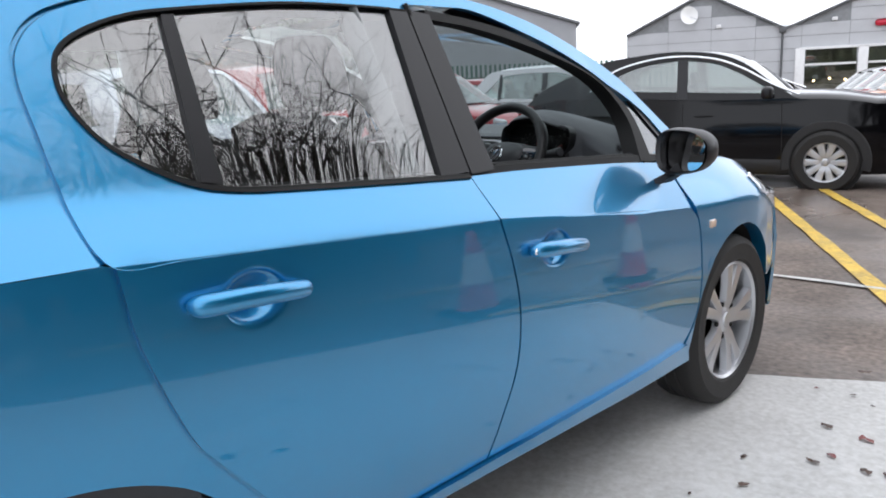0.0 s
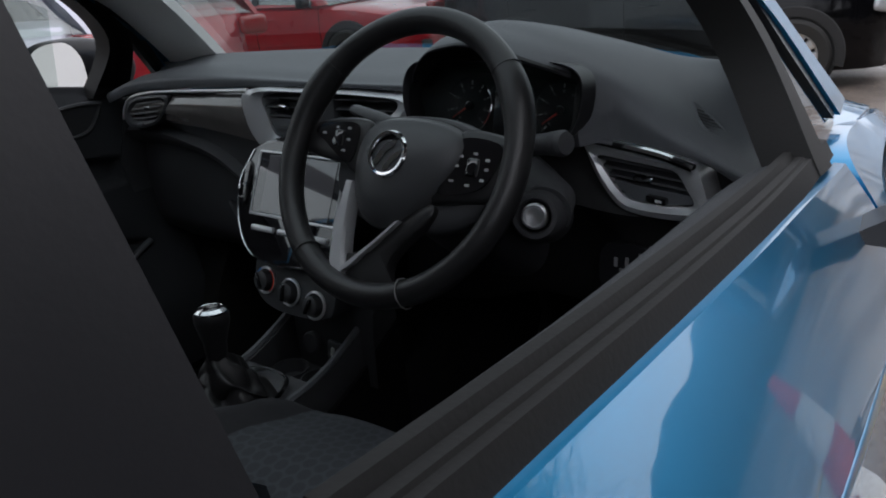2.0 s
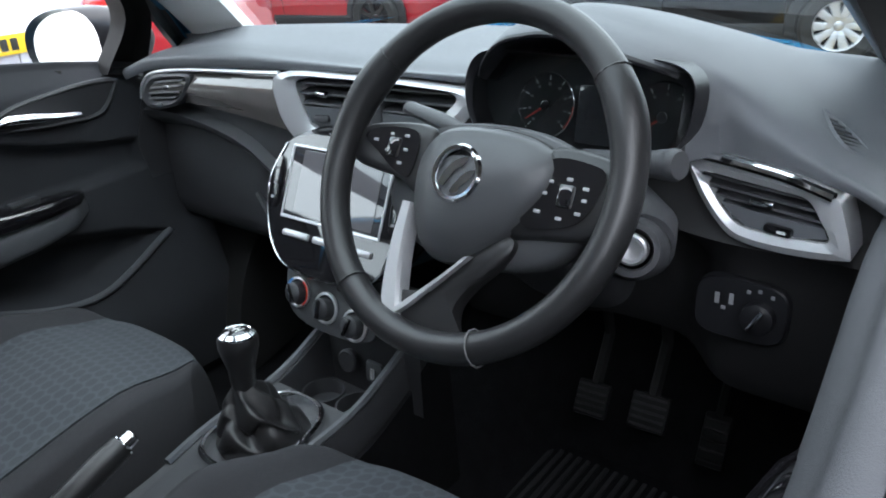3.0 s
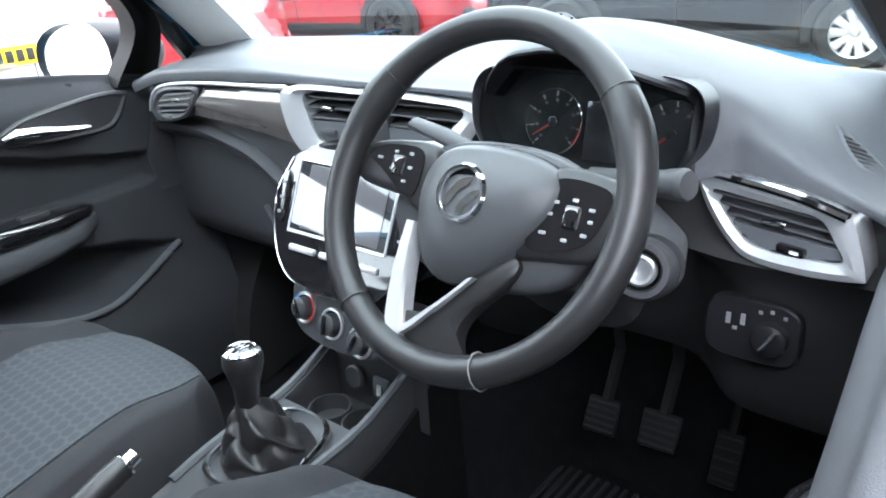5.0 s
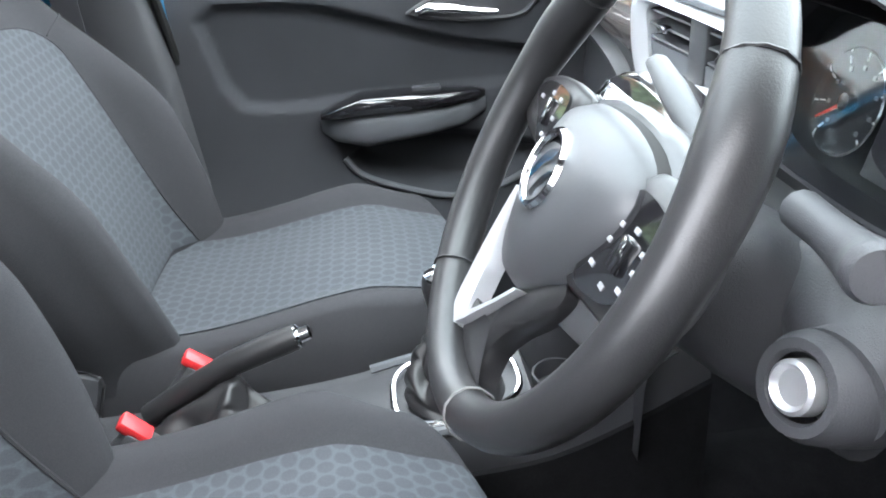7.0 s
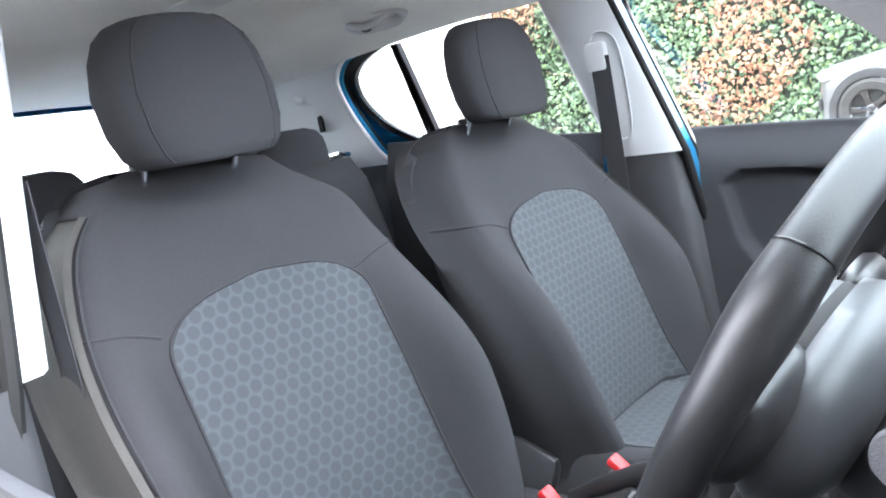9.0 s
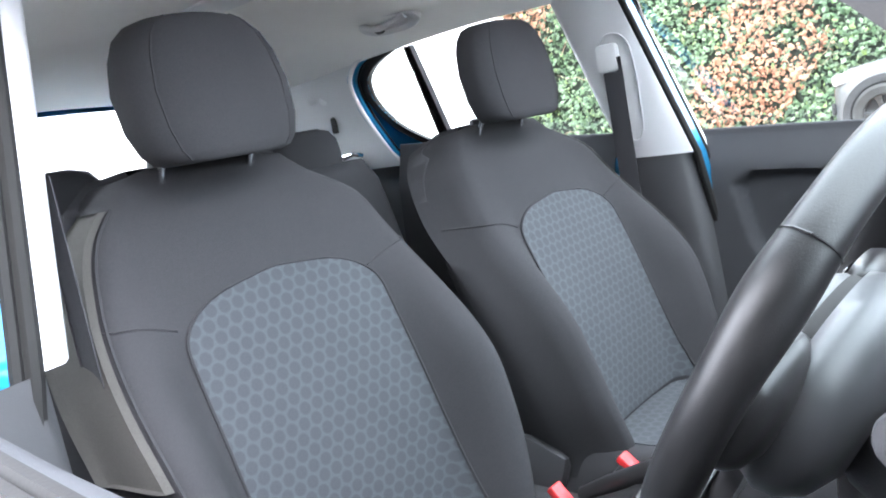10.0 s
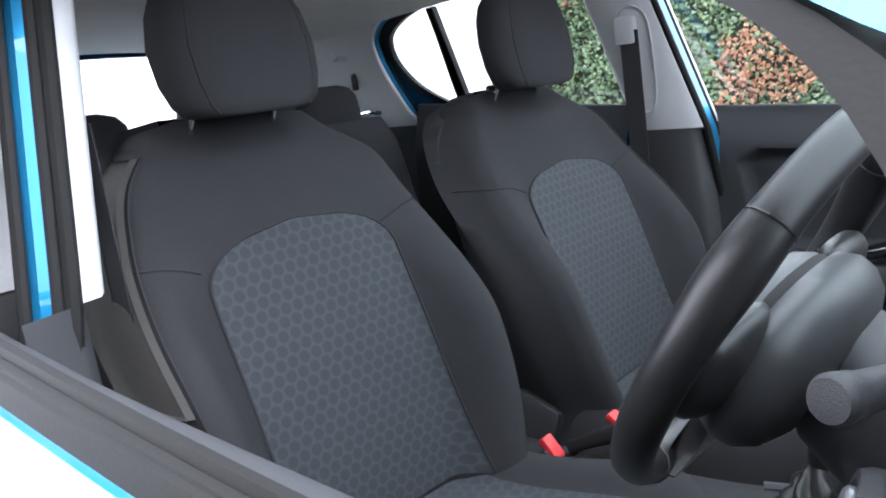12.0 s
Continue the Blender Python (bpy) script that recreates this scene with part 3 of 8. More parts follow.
        if owner is front and side > 0:
            bm = bmesh.new()
            px, py, pz = pts[3]
            lathe(bm, [(0.0085, -0.004), (0.009, 0.0), (0.007, 0.003), (0.002, 0.0032)], pose(px + 0.009, py, pz, 0, 90, 0), 14)
            part("lock_cylinder", bm, CHROME, bar, "small chrome lock cylinder")

    # side repeater on the wing
    bm = bmesh.new()
    rbox(bm, (0.012, 0.038, 0.026), pose(side * (x_side(1.01, 0.71) + 0.003), 1.01, 0.71), 0.005)
    part("side_repeater", bm, AMBER, wing, "small clear indicator repeater")

    # headlamp at the nose of the wing
    skin("headlamp", [(1.48, 0.74), (1.62, 0.685), (1.80, 0.61)], [(1.46, 0.80), (1.62, 0.79), (1.80, 0.70)], 6, 14, LAMP, wing, side, "clear headlamp lens", inward=0.01, lift=0.008)
    skin("tail_lamp", [(-1.56, 0.80), (-1.66, 0.80), (-1.74, 0.82)], [(-1.56, 0.98), (-1.66, 0.99), (-1.74, 0.99)], 6, 8, RED_LAMP, quarter, side, "", inward=0.01, lift=0.006)

    # door mirror: foot, housing open to the rear, glass
    mirror_x, mirror_y, mirror_z, grow_ = (0.903, -0.085, 0.976, 1.0) if side > 0 else (0.855, 0.0, 0.992, 1.2)
    bm = bmesh.new()
    rings = []
    for y, s, dx in ((0.792, 0.93, 0.0), (0.772, 0.99, 0.0), (0.780, 1.03, 0.0), (0.82, 1.04, 0.0), (0.86, 0.95, -0.004), (0.895, 0.72, -0.012), (0.915, 0.40, -0.02), (0.922, 0.10, -0.022)):
        ring = []
        for k in range(32):
            a = 2 * math.pi * k / 32
            c, sn = math.cos(a), math.sin(a)
            rx = (0.074 if c < 0 else 0.078) * math.copysign(abs(c) ** 0.72, c)
            rz = 0.062 * math.copysign(abs(sn) ** 0.78, sn) * (1.0 - 0.16 * c)
            ring.append((side * (mirror_x + dx + grow_ * s * rx), y + mirror_y + (0.006 if side > 0 else -0.034) * c, mirror_z + grow_ * s * rz))
        rings.append(ring)
    sheet(bm, rings, closed=True)
    bmesh.ops.contextual_create(bm, geom=[e for e in bm.edges if e.is_boundary and sum(v.co.y for v in e.verts) > 1.8 + 2 * mirror_y])
    bmesh.ops.recalc_face_normals(bm, faces=bm.faces[:])
    housing = part("door_mirror", bm, TRIM_BLACK, front, "black plastic door mirror housing", angle=60)
    bm = bmesh.new()
    ring = []
    for k in range(32):
        a = 2 * math.pi * k / 32
        c, sn = math.cos(a), math.sin(a)
        ring.append((side * (mirror_x + grow_ * 0.93 * (0.074 if c < 0 else 0.078) * math.copysign(abs(c) ** 0.72, c)), 0.806 + mirror_y - (0.030 if side > 0 else 0.034) * c - (0.0 if side > 0 else 0.020) + 0.006 * sn, mirror_z + grow_ * 0.93 * 0.062 * math.copysign(abs(sn) ** 0.78, sn) * (1 - 0.16 * c)))
    plate(bm, ring, (0, 0.004, 0))
    part("mirror_glass", bm, MIRROR, housing, "silvered mirror glass", angle=20)
    bm = bmesh.new()
    loft(bm, [[(side * (x0 + dx), y0 + dy, z0) for dx, dy in ((-0.02, -0.03), (0.02, -0.03), (0.025, 0.03), (-0.025, 0.03))] for x0, y0, z0 in ((mirror_x - 0.085, 0.815 + mirror_y, 0.880), (mirror_x - 0.065, 0.82 + mirror_y, 0.895), (mirror_x - 0.03, 0.83 + mirror_y, 0.915), (mirror_x - 0.01, 0.84 + mirror_y, mirror_z - 0.038))])
    part("mirror_foot", bm, TRIM_BLACK, housing)


for flank_side in (1, -1):
    build_flank(flank_side)

# roof, bonnet, tail
roof_z = curve_of([-1.46, -1.0, -0.68, -0.42, -0.1, 0.1], [1.33, 1.388, 1.41, 1.42, 1.415, 1.409])


def roof_point(u, y, drop=0.0):
    z = roof_z(y)
    return (u * (x_side(y, z) - 0.001), y + 0.10 * (1 - u * u) * (1 if y > 0 else 0), z - drop + 0.055 * (1 - abs(u) ** 2.4))


bm = bmesh.new()
sheet(bm, [[roof_point(u, y) for u in np.linspace(1, -1, 25)] for y in np.linspace(0.10, -1.46, 30)], flip=True)
bm.normal_update()
if sum(f.normal.z for f in bm.faces) < 0:
    bmesh.ops.reverse_faces(bm, faces=bm.faces[:])
part("roof", bm, PAINT, car, "blue painted roof panel")


def bonnet_point(u, f):
    y = 1.0 + 0.19 * (1 - u * u) + f * (0.93 - 0.10 * u * u - 0.19 * (1 - u * u) + 0.10)
    edge = 0.940 - 0.045 * f - 0.20 * f ** 2.5
    return (u * (0.735 - 0.16 * f ** 2), y, edge + 0.054 * (1 - u * u) * (1 - 0.3 * f) - 0.02)


bm = bmesh.new()
sheet(bm, [[bonnet_point(u, f) for u in np.linspace(-1, 1, 21)] for f in np.linspace(0, 1, 18)], flip=False)
bm.normal_update()
if sum(f.normal.z for f in bm.faces) < 0:
    bmesh.ops.reverse_faces(bm, faces=bm.faces[:])
flange(bm, (0, 0, -0.02))
part("bonnet", bm, PAINT, car, "blue painted bonnet")

for bumper_name, ys, mid, zs in (("front_bumper", (1.80, 1.98), 0.16, (0.22, 0.35, 0.5, 0.62, 0.72)), ("rear_bumper", (-1.70, -1.80), -0.10, (0.25, 0.38, 0.5, 0.62, 0.70)), ("tailgate", (-1.70, -1.76), -0.06, (0.70, 0.8, 0.9, 1.0, 1.06))):
    bm = bmesh.new()
    rows = []
    for z in zs:
        row = []
        for u in np.linspace(-1, 1, 21):
            bow = math.sin(math.pi * (z - zs[0]) / (zs[-1] - zs[0])) * 0.04 * (1 if mid > 0 else -1)
            row.append((u * (x_side(ys[0], min(max(z, 0.4), 0.95)) + 0.004), ys[0] + mid * (1 - abs(u) ** 2.6) + bow, z))
        rows.append(row)
    sheet(bm, rows, flip=mid < 0)
    flange(bm, (0, -0.03 if mid > 0 else 0.03, 0))
    part(bumper_name, bm, PAINT, car, "")
bm = bmesh.new()
rbox(bm, (0.9, 0.02, 0.12), pose(0, 1.995, 0.50), 0.01)
part("grille", bm, GLOSS_BLACK, car)

# windscreen with its black border, rear window
A_EDGE = spline(A_HIGH[1:], 16)


def screen_point(u, k, push=0.0):
    y, z = A_EDGE[k]
    return (u * (x_side(y, z) - 0.004), y + 0.15 * (1 - u * u), z + 0.012 * (1 - u * u) + push)


bm = bmesh.new()
sheet(bm, [[screen_point(u, k) for u in np.linspace(-1, 1, 21)] for k in range(16)], flip=True)
windscreen = part("windscreen", bm, GLASS_CLEAR, car, "clear tinted windscreen")
windscreen.visible_shadow = False
bm = bmesh.new()
sheet(bm, [[(u * 0.70, 1.0 + 0.17 * (1 - u * u) + dy, 0.942 + 0.012 * (1 - u * u) + dz) for u in np.linspace(-1, 1, 21)] for dy, dz in ((-0.03, 0.0), (0.02, 0.012), (0.06, -0.01), (0.08, -0.06))])
part("scuttle", bm, TRIM_BLACK, car, "black plastic scuttle below the windscreen")
for wx, wrot in ((0.30, 0.0), (-0.34, 0.0)):
    bm = bmesh.new()
    tube(bm, [(wx + 0.28 - 0.56 * f, 1.145 - 0.02 * abs(f - 0.5) + (0.03 if wx < 0 else 0.0) - 0.10 * (wx + 0.28 - 0.56 * f) ** 2, 0.968) for f in np.linspace(0, 1, 10)], 0.008, 6)
    part("wiper", bm, RUBBER, car, "black wiper blade")


def tail_point(u, f, inset=0.0):
    y = -1.44 - 0.22 * f
    return (u * (0.60 - 0.0 * f - inset), y - 0.05 * (1 - u * u), 1.345 - 0.275 * f + 0.03 * (1 - u * u) * (1 - f))


bm = bmesh.new()
sheet(bm, [[tail_point(u, f) for u in np.linspace(-1, 1, 15)] for f in np.linspace(0.10, 0.97, 8)])
rear_glass = part("rear_window", bm, GLASS, car, "clear rear window")
rear_glass.visible_shadow = False
bm = bmesh.new()
outer = [tail_point(u, 0.0) for u in np.linspace(-1.08, 1.08, 9)] + [tail_point(1.12, f) for f in np.linspace(0.15, 0.9, 5)] + [tail_point(u, 1.06) for u in np.linspace(1.08, -1.08, 9)] + [tail_point(-1.12, f) for f in np.linspace(0.9, 0.15, 5)]
inner = [tail_point(u, 0.12) for u in np.linspace(-0.9, 0.9, 9)] + [tail_point(0.94, f) for f in np.linspace(0.25, 0.85, 5)] + [tail_point(u, 0.95) for u in np.linspace(0.9, -0.9, 9)] + [tail_point(-0.94, f) for f in np.linspace(0.85, 0.25, 5)]
ring_plate(bm, outer, inner, (0, 0.03, 0))
part("tailgate_frame", bm, PAINT, car, "blue painted frame round the rear window")


# wheels: tyre with tread ribs, ten-spoke alloy in five pairs
def build_wheel(parent, m, r_tyre, r_rim, width, spokes, name="wheel", rim_mat=None, paired=True):
    w = width / 2
    bm = bmesh.new()
    prof = [(r_rim * 0.98, -w * 0.80), (r_rim * 1.05, -w * 0.98), (r_tyre * 0.90, -w * 1.03), (r_tyre * 0.975, -w * 0.86), (r_tyre, -w * 0.62), (r_tyre, -w * 0.30), (r_tyre * 0.985, -w * 0.27), (r_tyre * 0.985, -w * 0.20),
            (r_tyre, -w * 0.17), (r_tyre, w * 0.17), (r_tyre * 0.985, w * 0.20), (r_tyre * 0.985, w * 0.27), (r_tyre, w * 0.30), (r_tyre, w * 0.62), (r_tyre * 0.975, w * 0.86), (r_tyre * 0.90, w * 1.03), (r_rim * 1.05, w * 0.98), (r_rim * 0.98, w * 0.80)]
    lathe(bm, prof, m, 48, cap=False)
    wheel = part(name, bm, TYRE, parent, "black rubber tyre")
    rim = rim_mat or ALLOY
    bm = bmesh.new()
    lathe(bm, [(r_rim * 1.0, w * 0.78), (r_rim * 1.03, w * 0.86), (r_rim * 1.0, w * 0.92), (r_rim * 0.955, w * 0.84), (r_rim * 0.92, w * 0.30), (r_rim * 0.90, -w * 0.8), (r_rim * 0.98, -w * 0.8)], m, 48, cap=False)
    part("rim", bm, rim, wheel, "silver alloy rim")
    bm = bmesh.new()
    lathe(bm, [(r_rim * 0.91, -w * 0.1), (0.02, -w * 0.1)], m, 32)
    part("brake_backing", bm, UNDERSIDE, wheel)
    step = 2 * math.pi / spokes
    for k in range(spokes):
        bm = bmesh.new()
        a0 = k * step
        legs = (-0.21, 0.21) if paired else (0.0,)
        for off in legs:
            rings = []
            for f, half, h in ((0.16, 0.030, 0.62), (0.35, 0.026, 0.72), (0.6, 0.027, 0.74), (0.85, 0.032, 0.74), (0.96, 0.040, 0.76)):
                a = a0 + off * (0.55 + 0.45 * f)
                c = Vector((math.cos(a), math.sin(a), 0)) * (r_rim * f)
                t = Vector((-math.sin(a), math.cos(a), 0))
                hw = half * r_rim / 0.21 * (0.8 if paired else 1.35)
                rings.append([m @ (c + t * dx * hw + Vector((0, 0, w * (h + dz)))) for dx, dz in ((-1, -0.22), (-0.8, 0.02), (0, 0.06), (0.8, 0.02), (1, -0.22))])
            loft(bm, rings)
        part("spoke", bm, rim, wheel)
    bm = bmesh.new()
    lathe(bm, [(r_rim * 0.24, w * 0.45), (r_rim * 0.24, w * 0.64), (r_rim * 0.20, w * 0.70), (r_rim * 0.13, w * 0.72), (r_rim * 0.12, w * 0.78), (0.004, w * 0.80)], m, 24)
    hub = part("hub_cap", bm, rim, wheel)
    for k in range(5):
        bm = bmesh.new()
        a = (k + 0.5) * 2 * math.pi / 5
        lathe(bm, [(0.009, w * 0.6), (0.009, w * 0.70), (0.005, w * 0.72)], m @ pose(r_rim * 0.30 * math.cos(a), r_rim * 0.30 * math.sin(a), 0), 6)
        part("wheel_bolt", bm, UNDERSIDE, wheel)
    return wheel


for wheel_x, wheel_y in ((0.735, 1.25), (-0.735, 1.25), (0.755, -1.07), (-0.755, -1.07)):
    turn_side = pose(wheel_x, wheel_y, 0.31, 0, 90 if wheel_x > 0 else -90, 0) @ pose(0, 0, 0, 0, 0, 20)
    build_wheel(car, turn_side, 0.31, 0.212, 0.195, 5)
    bm = bmesh.new()
    s = 1 if wheel_x > 0 else -1
    rows = [[(s * x, wheel_y + r * math.cos(a), 0.31 + r * math.sin(a)) for a in np.linspace(0.15, math.pi + 0.25, 24)] for x, r in ((0.79, 0.36), (0.60, 0.36), (0.60, 0.05))]
    sheet(bm, rows)
    part("wheel_arch_liner", bm, UNDERSIDE, car, "black wheel arch liner")
bm = bmesh.new()
sheet(bm, [[(x, y, 0.20) for x in (-0.70, 0, 0.70)] for y in (-1.7, 0.0, 1.9)])
part("underbody", bm, UNDERSIDE, car)

# ---- the cabin: floor, doors, pillars ----
def floor_z(x, y):
    tunnel = 0.14 * math.exp(-(x / 0.13) ** 4)
    toe = 0.9 * max(0.0, y - 1.02)
    heel = 0.10 if -0.75 < y < -0.25 else 0.0
    return 0.225 + tunnel + toe + (0.12 if y < -0.75 else 0.0) + heel * 0.0


bm = bmesh.new()
sheet(bm, [[(x, y, floor_z(x, y)) for x in np.linspace(-0.70, 0.70, 41)] for y in np.linspace(-1.70, 1.35, 62)])
for s in (1, -1):
    sheet(bm, [[(s * x, y, z) for x, z in ((0.70, 0.20), (0.69, 0.30), (0.715, 0.42))] for y in np.linspace(-1.70, 1.35, 20)], flip=s > 0)
part("floor_carpet", bm, CARPET, car, "black carpet on the cabin floor")

card_top = curve_of([-1.0, -0.5, 0.0, 0.39, 0.69, 0.84, 1.0], [1.075, 1.045, 1.008, 0.985, 0.955, 0.930, 0.90])
card_x = curve_of([0.20, 0.30, 0.45, 0.52, 0.60, 0.70, 0.80, 0.88, 0.94, 1.00, 1.04], [0.685, 0.665, 0.655, 0.672, 0.690, 0.696, 0.700, 0.704, 0.712, 0.742, 0.756])


def smooth_step(a, b, v):
    t = min(max((v - a) / (b - a), 0.0), 1.0)
    return t * t * (3 - 2 * t)


RECESS = [(0.13, 0.91), (0.16, 0.932), (0.25, 0.930), (0.355, 0.918), (0.49, 0.876), (0.60, 0.842), (0.72, 0.818), (0.80, 0.805), (0.80, 0.755), (0.64, 0.748), (0.45, 0.742), (0.25, 0.735), (0.19, 0.745), (0.16, 0.79)]
POCKET = [(0.40, 0.655), (0.372, 0.625), (0.40, 0.59), (0.46, 0.562), (0.56, 0.532), (0.64, 0.528), (0.71, 0.55), (0.79, 0.588), (0.825, 0.603), (0.72, 0.640), (0.60, 0.662), (0.48, 0.668)]


def inside(poly, y, z):
    """Signed distance to an outline, positive inside."""
    best, odd = 9.0, False
    for (y0, z0), (y1, z1) in zip(poly, poly[1:] + poly[:1]):
        t = min(max(((y - y0) * (y1 - y0) + (z - z0) * (z1 - z0)) / ((y1 - y0) ** 2 + (z1 - z0) ** 2), 0.0), 1.0)
        best = min(best, math.hypot(y - y0 - t * (y1 - y0), z - z0 - t * (z1 - z0)))
        if (z0 > z) != (z1 > z) and y < (y1 - y0) * (z - z0) / (z1 - z0) + y0:
            odd = not odd
    return best if odd else -best


def build_door_card(side, y0, y1, front):
    owner = part_of(("front_door" if front else "rear_door"), side)
    inset = 0.014 if side > 0 else 0.0
    drop = 0.028 if side > 0 else -0.018
    bm = bmesh.new()
    rows = []
    steps = 120 if front else 40
    for f in np.linspace(0, 1, steps):
        row = []
        for g in np.linspace(0, 1, steps):
            y = y0 + (y1 - y0) * g
            top = card_top(y) - drop
            z = 0.26 + (top - 0.26) * f
            x = card_x(z if z < 0.9 else 0.90 + (z - 0.9) * 0.10 / max(top - 0.9, 0.01))
            x += inset * smooth_step(0.70, 0.85, z) * smooth_step(1.0, 0.95, z / top)
            if front and side > 0:
                x -= 0.012 + 0.033 * smooth_step(0.20, 0.75, y) * smooth_step(0.70, 0.90, z)
            if front:
                x += 0.026 * smooth_step(-0.009, 0.009, inside(RECESS, y, z)) + 0.055 * smooth_step(-0.004, 0.030, inside(POCKET, y, z))
            row.append((side * x, y, z))
        rows.append(row)
    sheet(bm, rows, flip=side > 0)
    last = rows[-1]
    # the rounded top runs out to the window slot
    def ledge(q, f, up):
        out = max(x_side(q[1], z_belt(q[1])) - 0.046, abs(q[0]) + 0.016)
        return (side * (abs(q[0]) + (out - abs(q[0])) * f), q[1], q[2] + (max(z_belt(q[1]) + 0.002 - q[2], 0.0) if side > 0 else 0.0) * f + up)

    sheet(bm, [last] + [[ledge(q, f, up) for q in last] for f, up in ((0.06, 0.006), (0.18, 0.010), (0.40, 0.011), (0.70, 0.008), (0.95, 0.004), (1.0, -0.004), (1.0, -0.05))], flip=side > 0)
    bmesh.ops.remove_doubles(bm, verts=bm.verts[:], dist=0.0001)
    card = part("door_card", bm, SILL_PLASTIC if front and side > 0 else DOOR_PLASTIC, owner, "dark grained plastic door lining", angle=50)
    if not front:
        return card
    # inner waist seal, handle, armrest, pocket
    bm = bmesh.new()
    tube(bm, [(side * (x_side(y, z_belt(y)) - 0.036), y, z_belt(y) + 0.014) for y in np.linspace(y0 + 0.02, 0.70, 20)], 0.007, 6)
    tube(bm, [(side * (x_side(y, z_belt(y)) - 0.023), y, z_belt(y) + 0.011) for y in np.linspace(y0 + 0.02, 0.70, 20)], 0.006, 6)
    part("window_slot_seal", bm, RUBBER, card, "ribbed rubber window slot seal")
    hx = 0.702 + inset + (0.010 if side > 0 else 0.0)
    out = [(0.520, 0.898), (0.575, 0.924), (0.65, 0.936), (0.73, 0.943), (0.785, 0.938), (0.782, 0.920), (0.755, 0.882), (0.72, 0.871), (0.65, 0.872), (0.58, 0.878), (0.535, 0.887)]
    cy, cz = 0.66, 0.905
    inn = [(cy + (y - cy) * 0.90, cz + (z - cz) * 0.78) for y, z in out]
    o3 = [(side * (hx - 0.003), y, z) for y, z in spline(out, 44, True)]
    i3 = [(side * (hx - 0.003), y, z) for y, z in spline(inn, 44, True)]
    bm = bmesh.new()
    ring_plate(bm, o3, i3, (side * 0.012, 0, 0), 0.003)
    part("handle_bezel", bm, PLASTIC_HARD, card, "dark frame round the inner door handle")
    bm = bmesh.new()
    plate(bm, [(side * (hx - 0.001), y, z) for y, z in spline(inn, 44, True)], (side * 0.006, 0, 0))
    part("handle_recess", bm, PLASTIC_HARD, card)
    bm = bmesh.new()
    tube(bm, [(side * (hx - d), y, z) for y, z, d in ((0.540, 0.898, 0.006), (0.562, 0.906, 0.014), (0.60, 0.902, 0.022), (0.635, 0.896, 0.024), (0.668, 0.892, 0.024), (0.690, 0.890, 0.022))], [0.008, 0.012, 0.012, 0.0095, 0.008, 0.006], 10, squash=0.8)
    part("door_pull", bm, CHROME, card, "chrome inner door handle")
    # armrest
    bm = bmesh.new()
    rings = []
    for y, w, h, zc in ((0.33, 0.006, 0.016, 0.700), (0.36, 0.040, 0.028, 0.694), (0.42, 0.062, 0.036, 0.690), (0.54, 0.060, 0.032, 0.698), (0.62, 0.046, 0.026, 0.706), (0.662, 0.016, 0.014, 0.712)):
        rings.append([(side * (0.705 - max(0.0, px)), y, zc + pz) for px, pz in superellipse(w * 0.42, 0.0, w * 0.62, h, 20, 3.2)])
    loft(bm, rings)
    arm = part("armrest", bm, PLASTIC, card, "dark padded armrest", angle=60)
    bm = bmesh.new()
    rings = []
    for y, w, zc, h in ((0.335, 0.034, 0.718, 0.006), (0.365, 0.052, 0.726, 0.014), (0.42, 0.062, 0.736, 0.022), (0.50, 0.064, 0.737, 0.020), (0.58, 0.058, 0.736, 0.018), (0.640, 0.038, 0.735, 0.014), (0.662, 0.012, 0.733, 0.008)):
        rings.append([(side * (0.705 - max(0.0, px)), y, zc + pz) for px, pz in superellipse(w * 0.42, 0.0, w * 0.66, h, 16, 3.0)])
    loft(bm, rings)
    panel = part("switch_panel", bm, GLOSS_BLACK, arm, "gloss black switch panel")
    bm = bmesh.new()
    rbox(bm, (0.022, 0.055, 0.010), pose(side * 0.680, 0.545, 0.757, 0, 0, 0), 0.004)
    part("window_switch", bm, PLASTIC_HARD, arm, "black window switch")
    # rounded lip of the pocket
    bm = bmesh.new()
    tube(bm, [(side * (card_x(z) - 0.001), y, z) for y, z in spline([POCKET[k] for k in (1, 2, 3, 4, 5, 6, 7, 8)], 40)], 0.0075, 8)
    part("pocket_lip", bm, PLASTIC, card)
    return card


def part_of(name, side):
    for ob in car.children:
        if ob.name.split(".")[0] == name and ob.data.vertices[0].co.x * side > 0:
            return ob
    return car


for s in (1, -1):
    build_door_card(s, 0.005, 0.93, True)
    build_door_card(s, -0.86, -0.15, False)

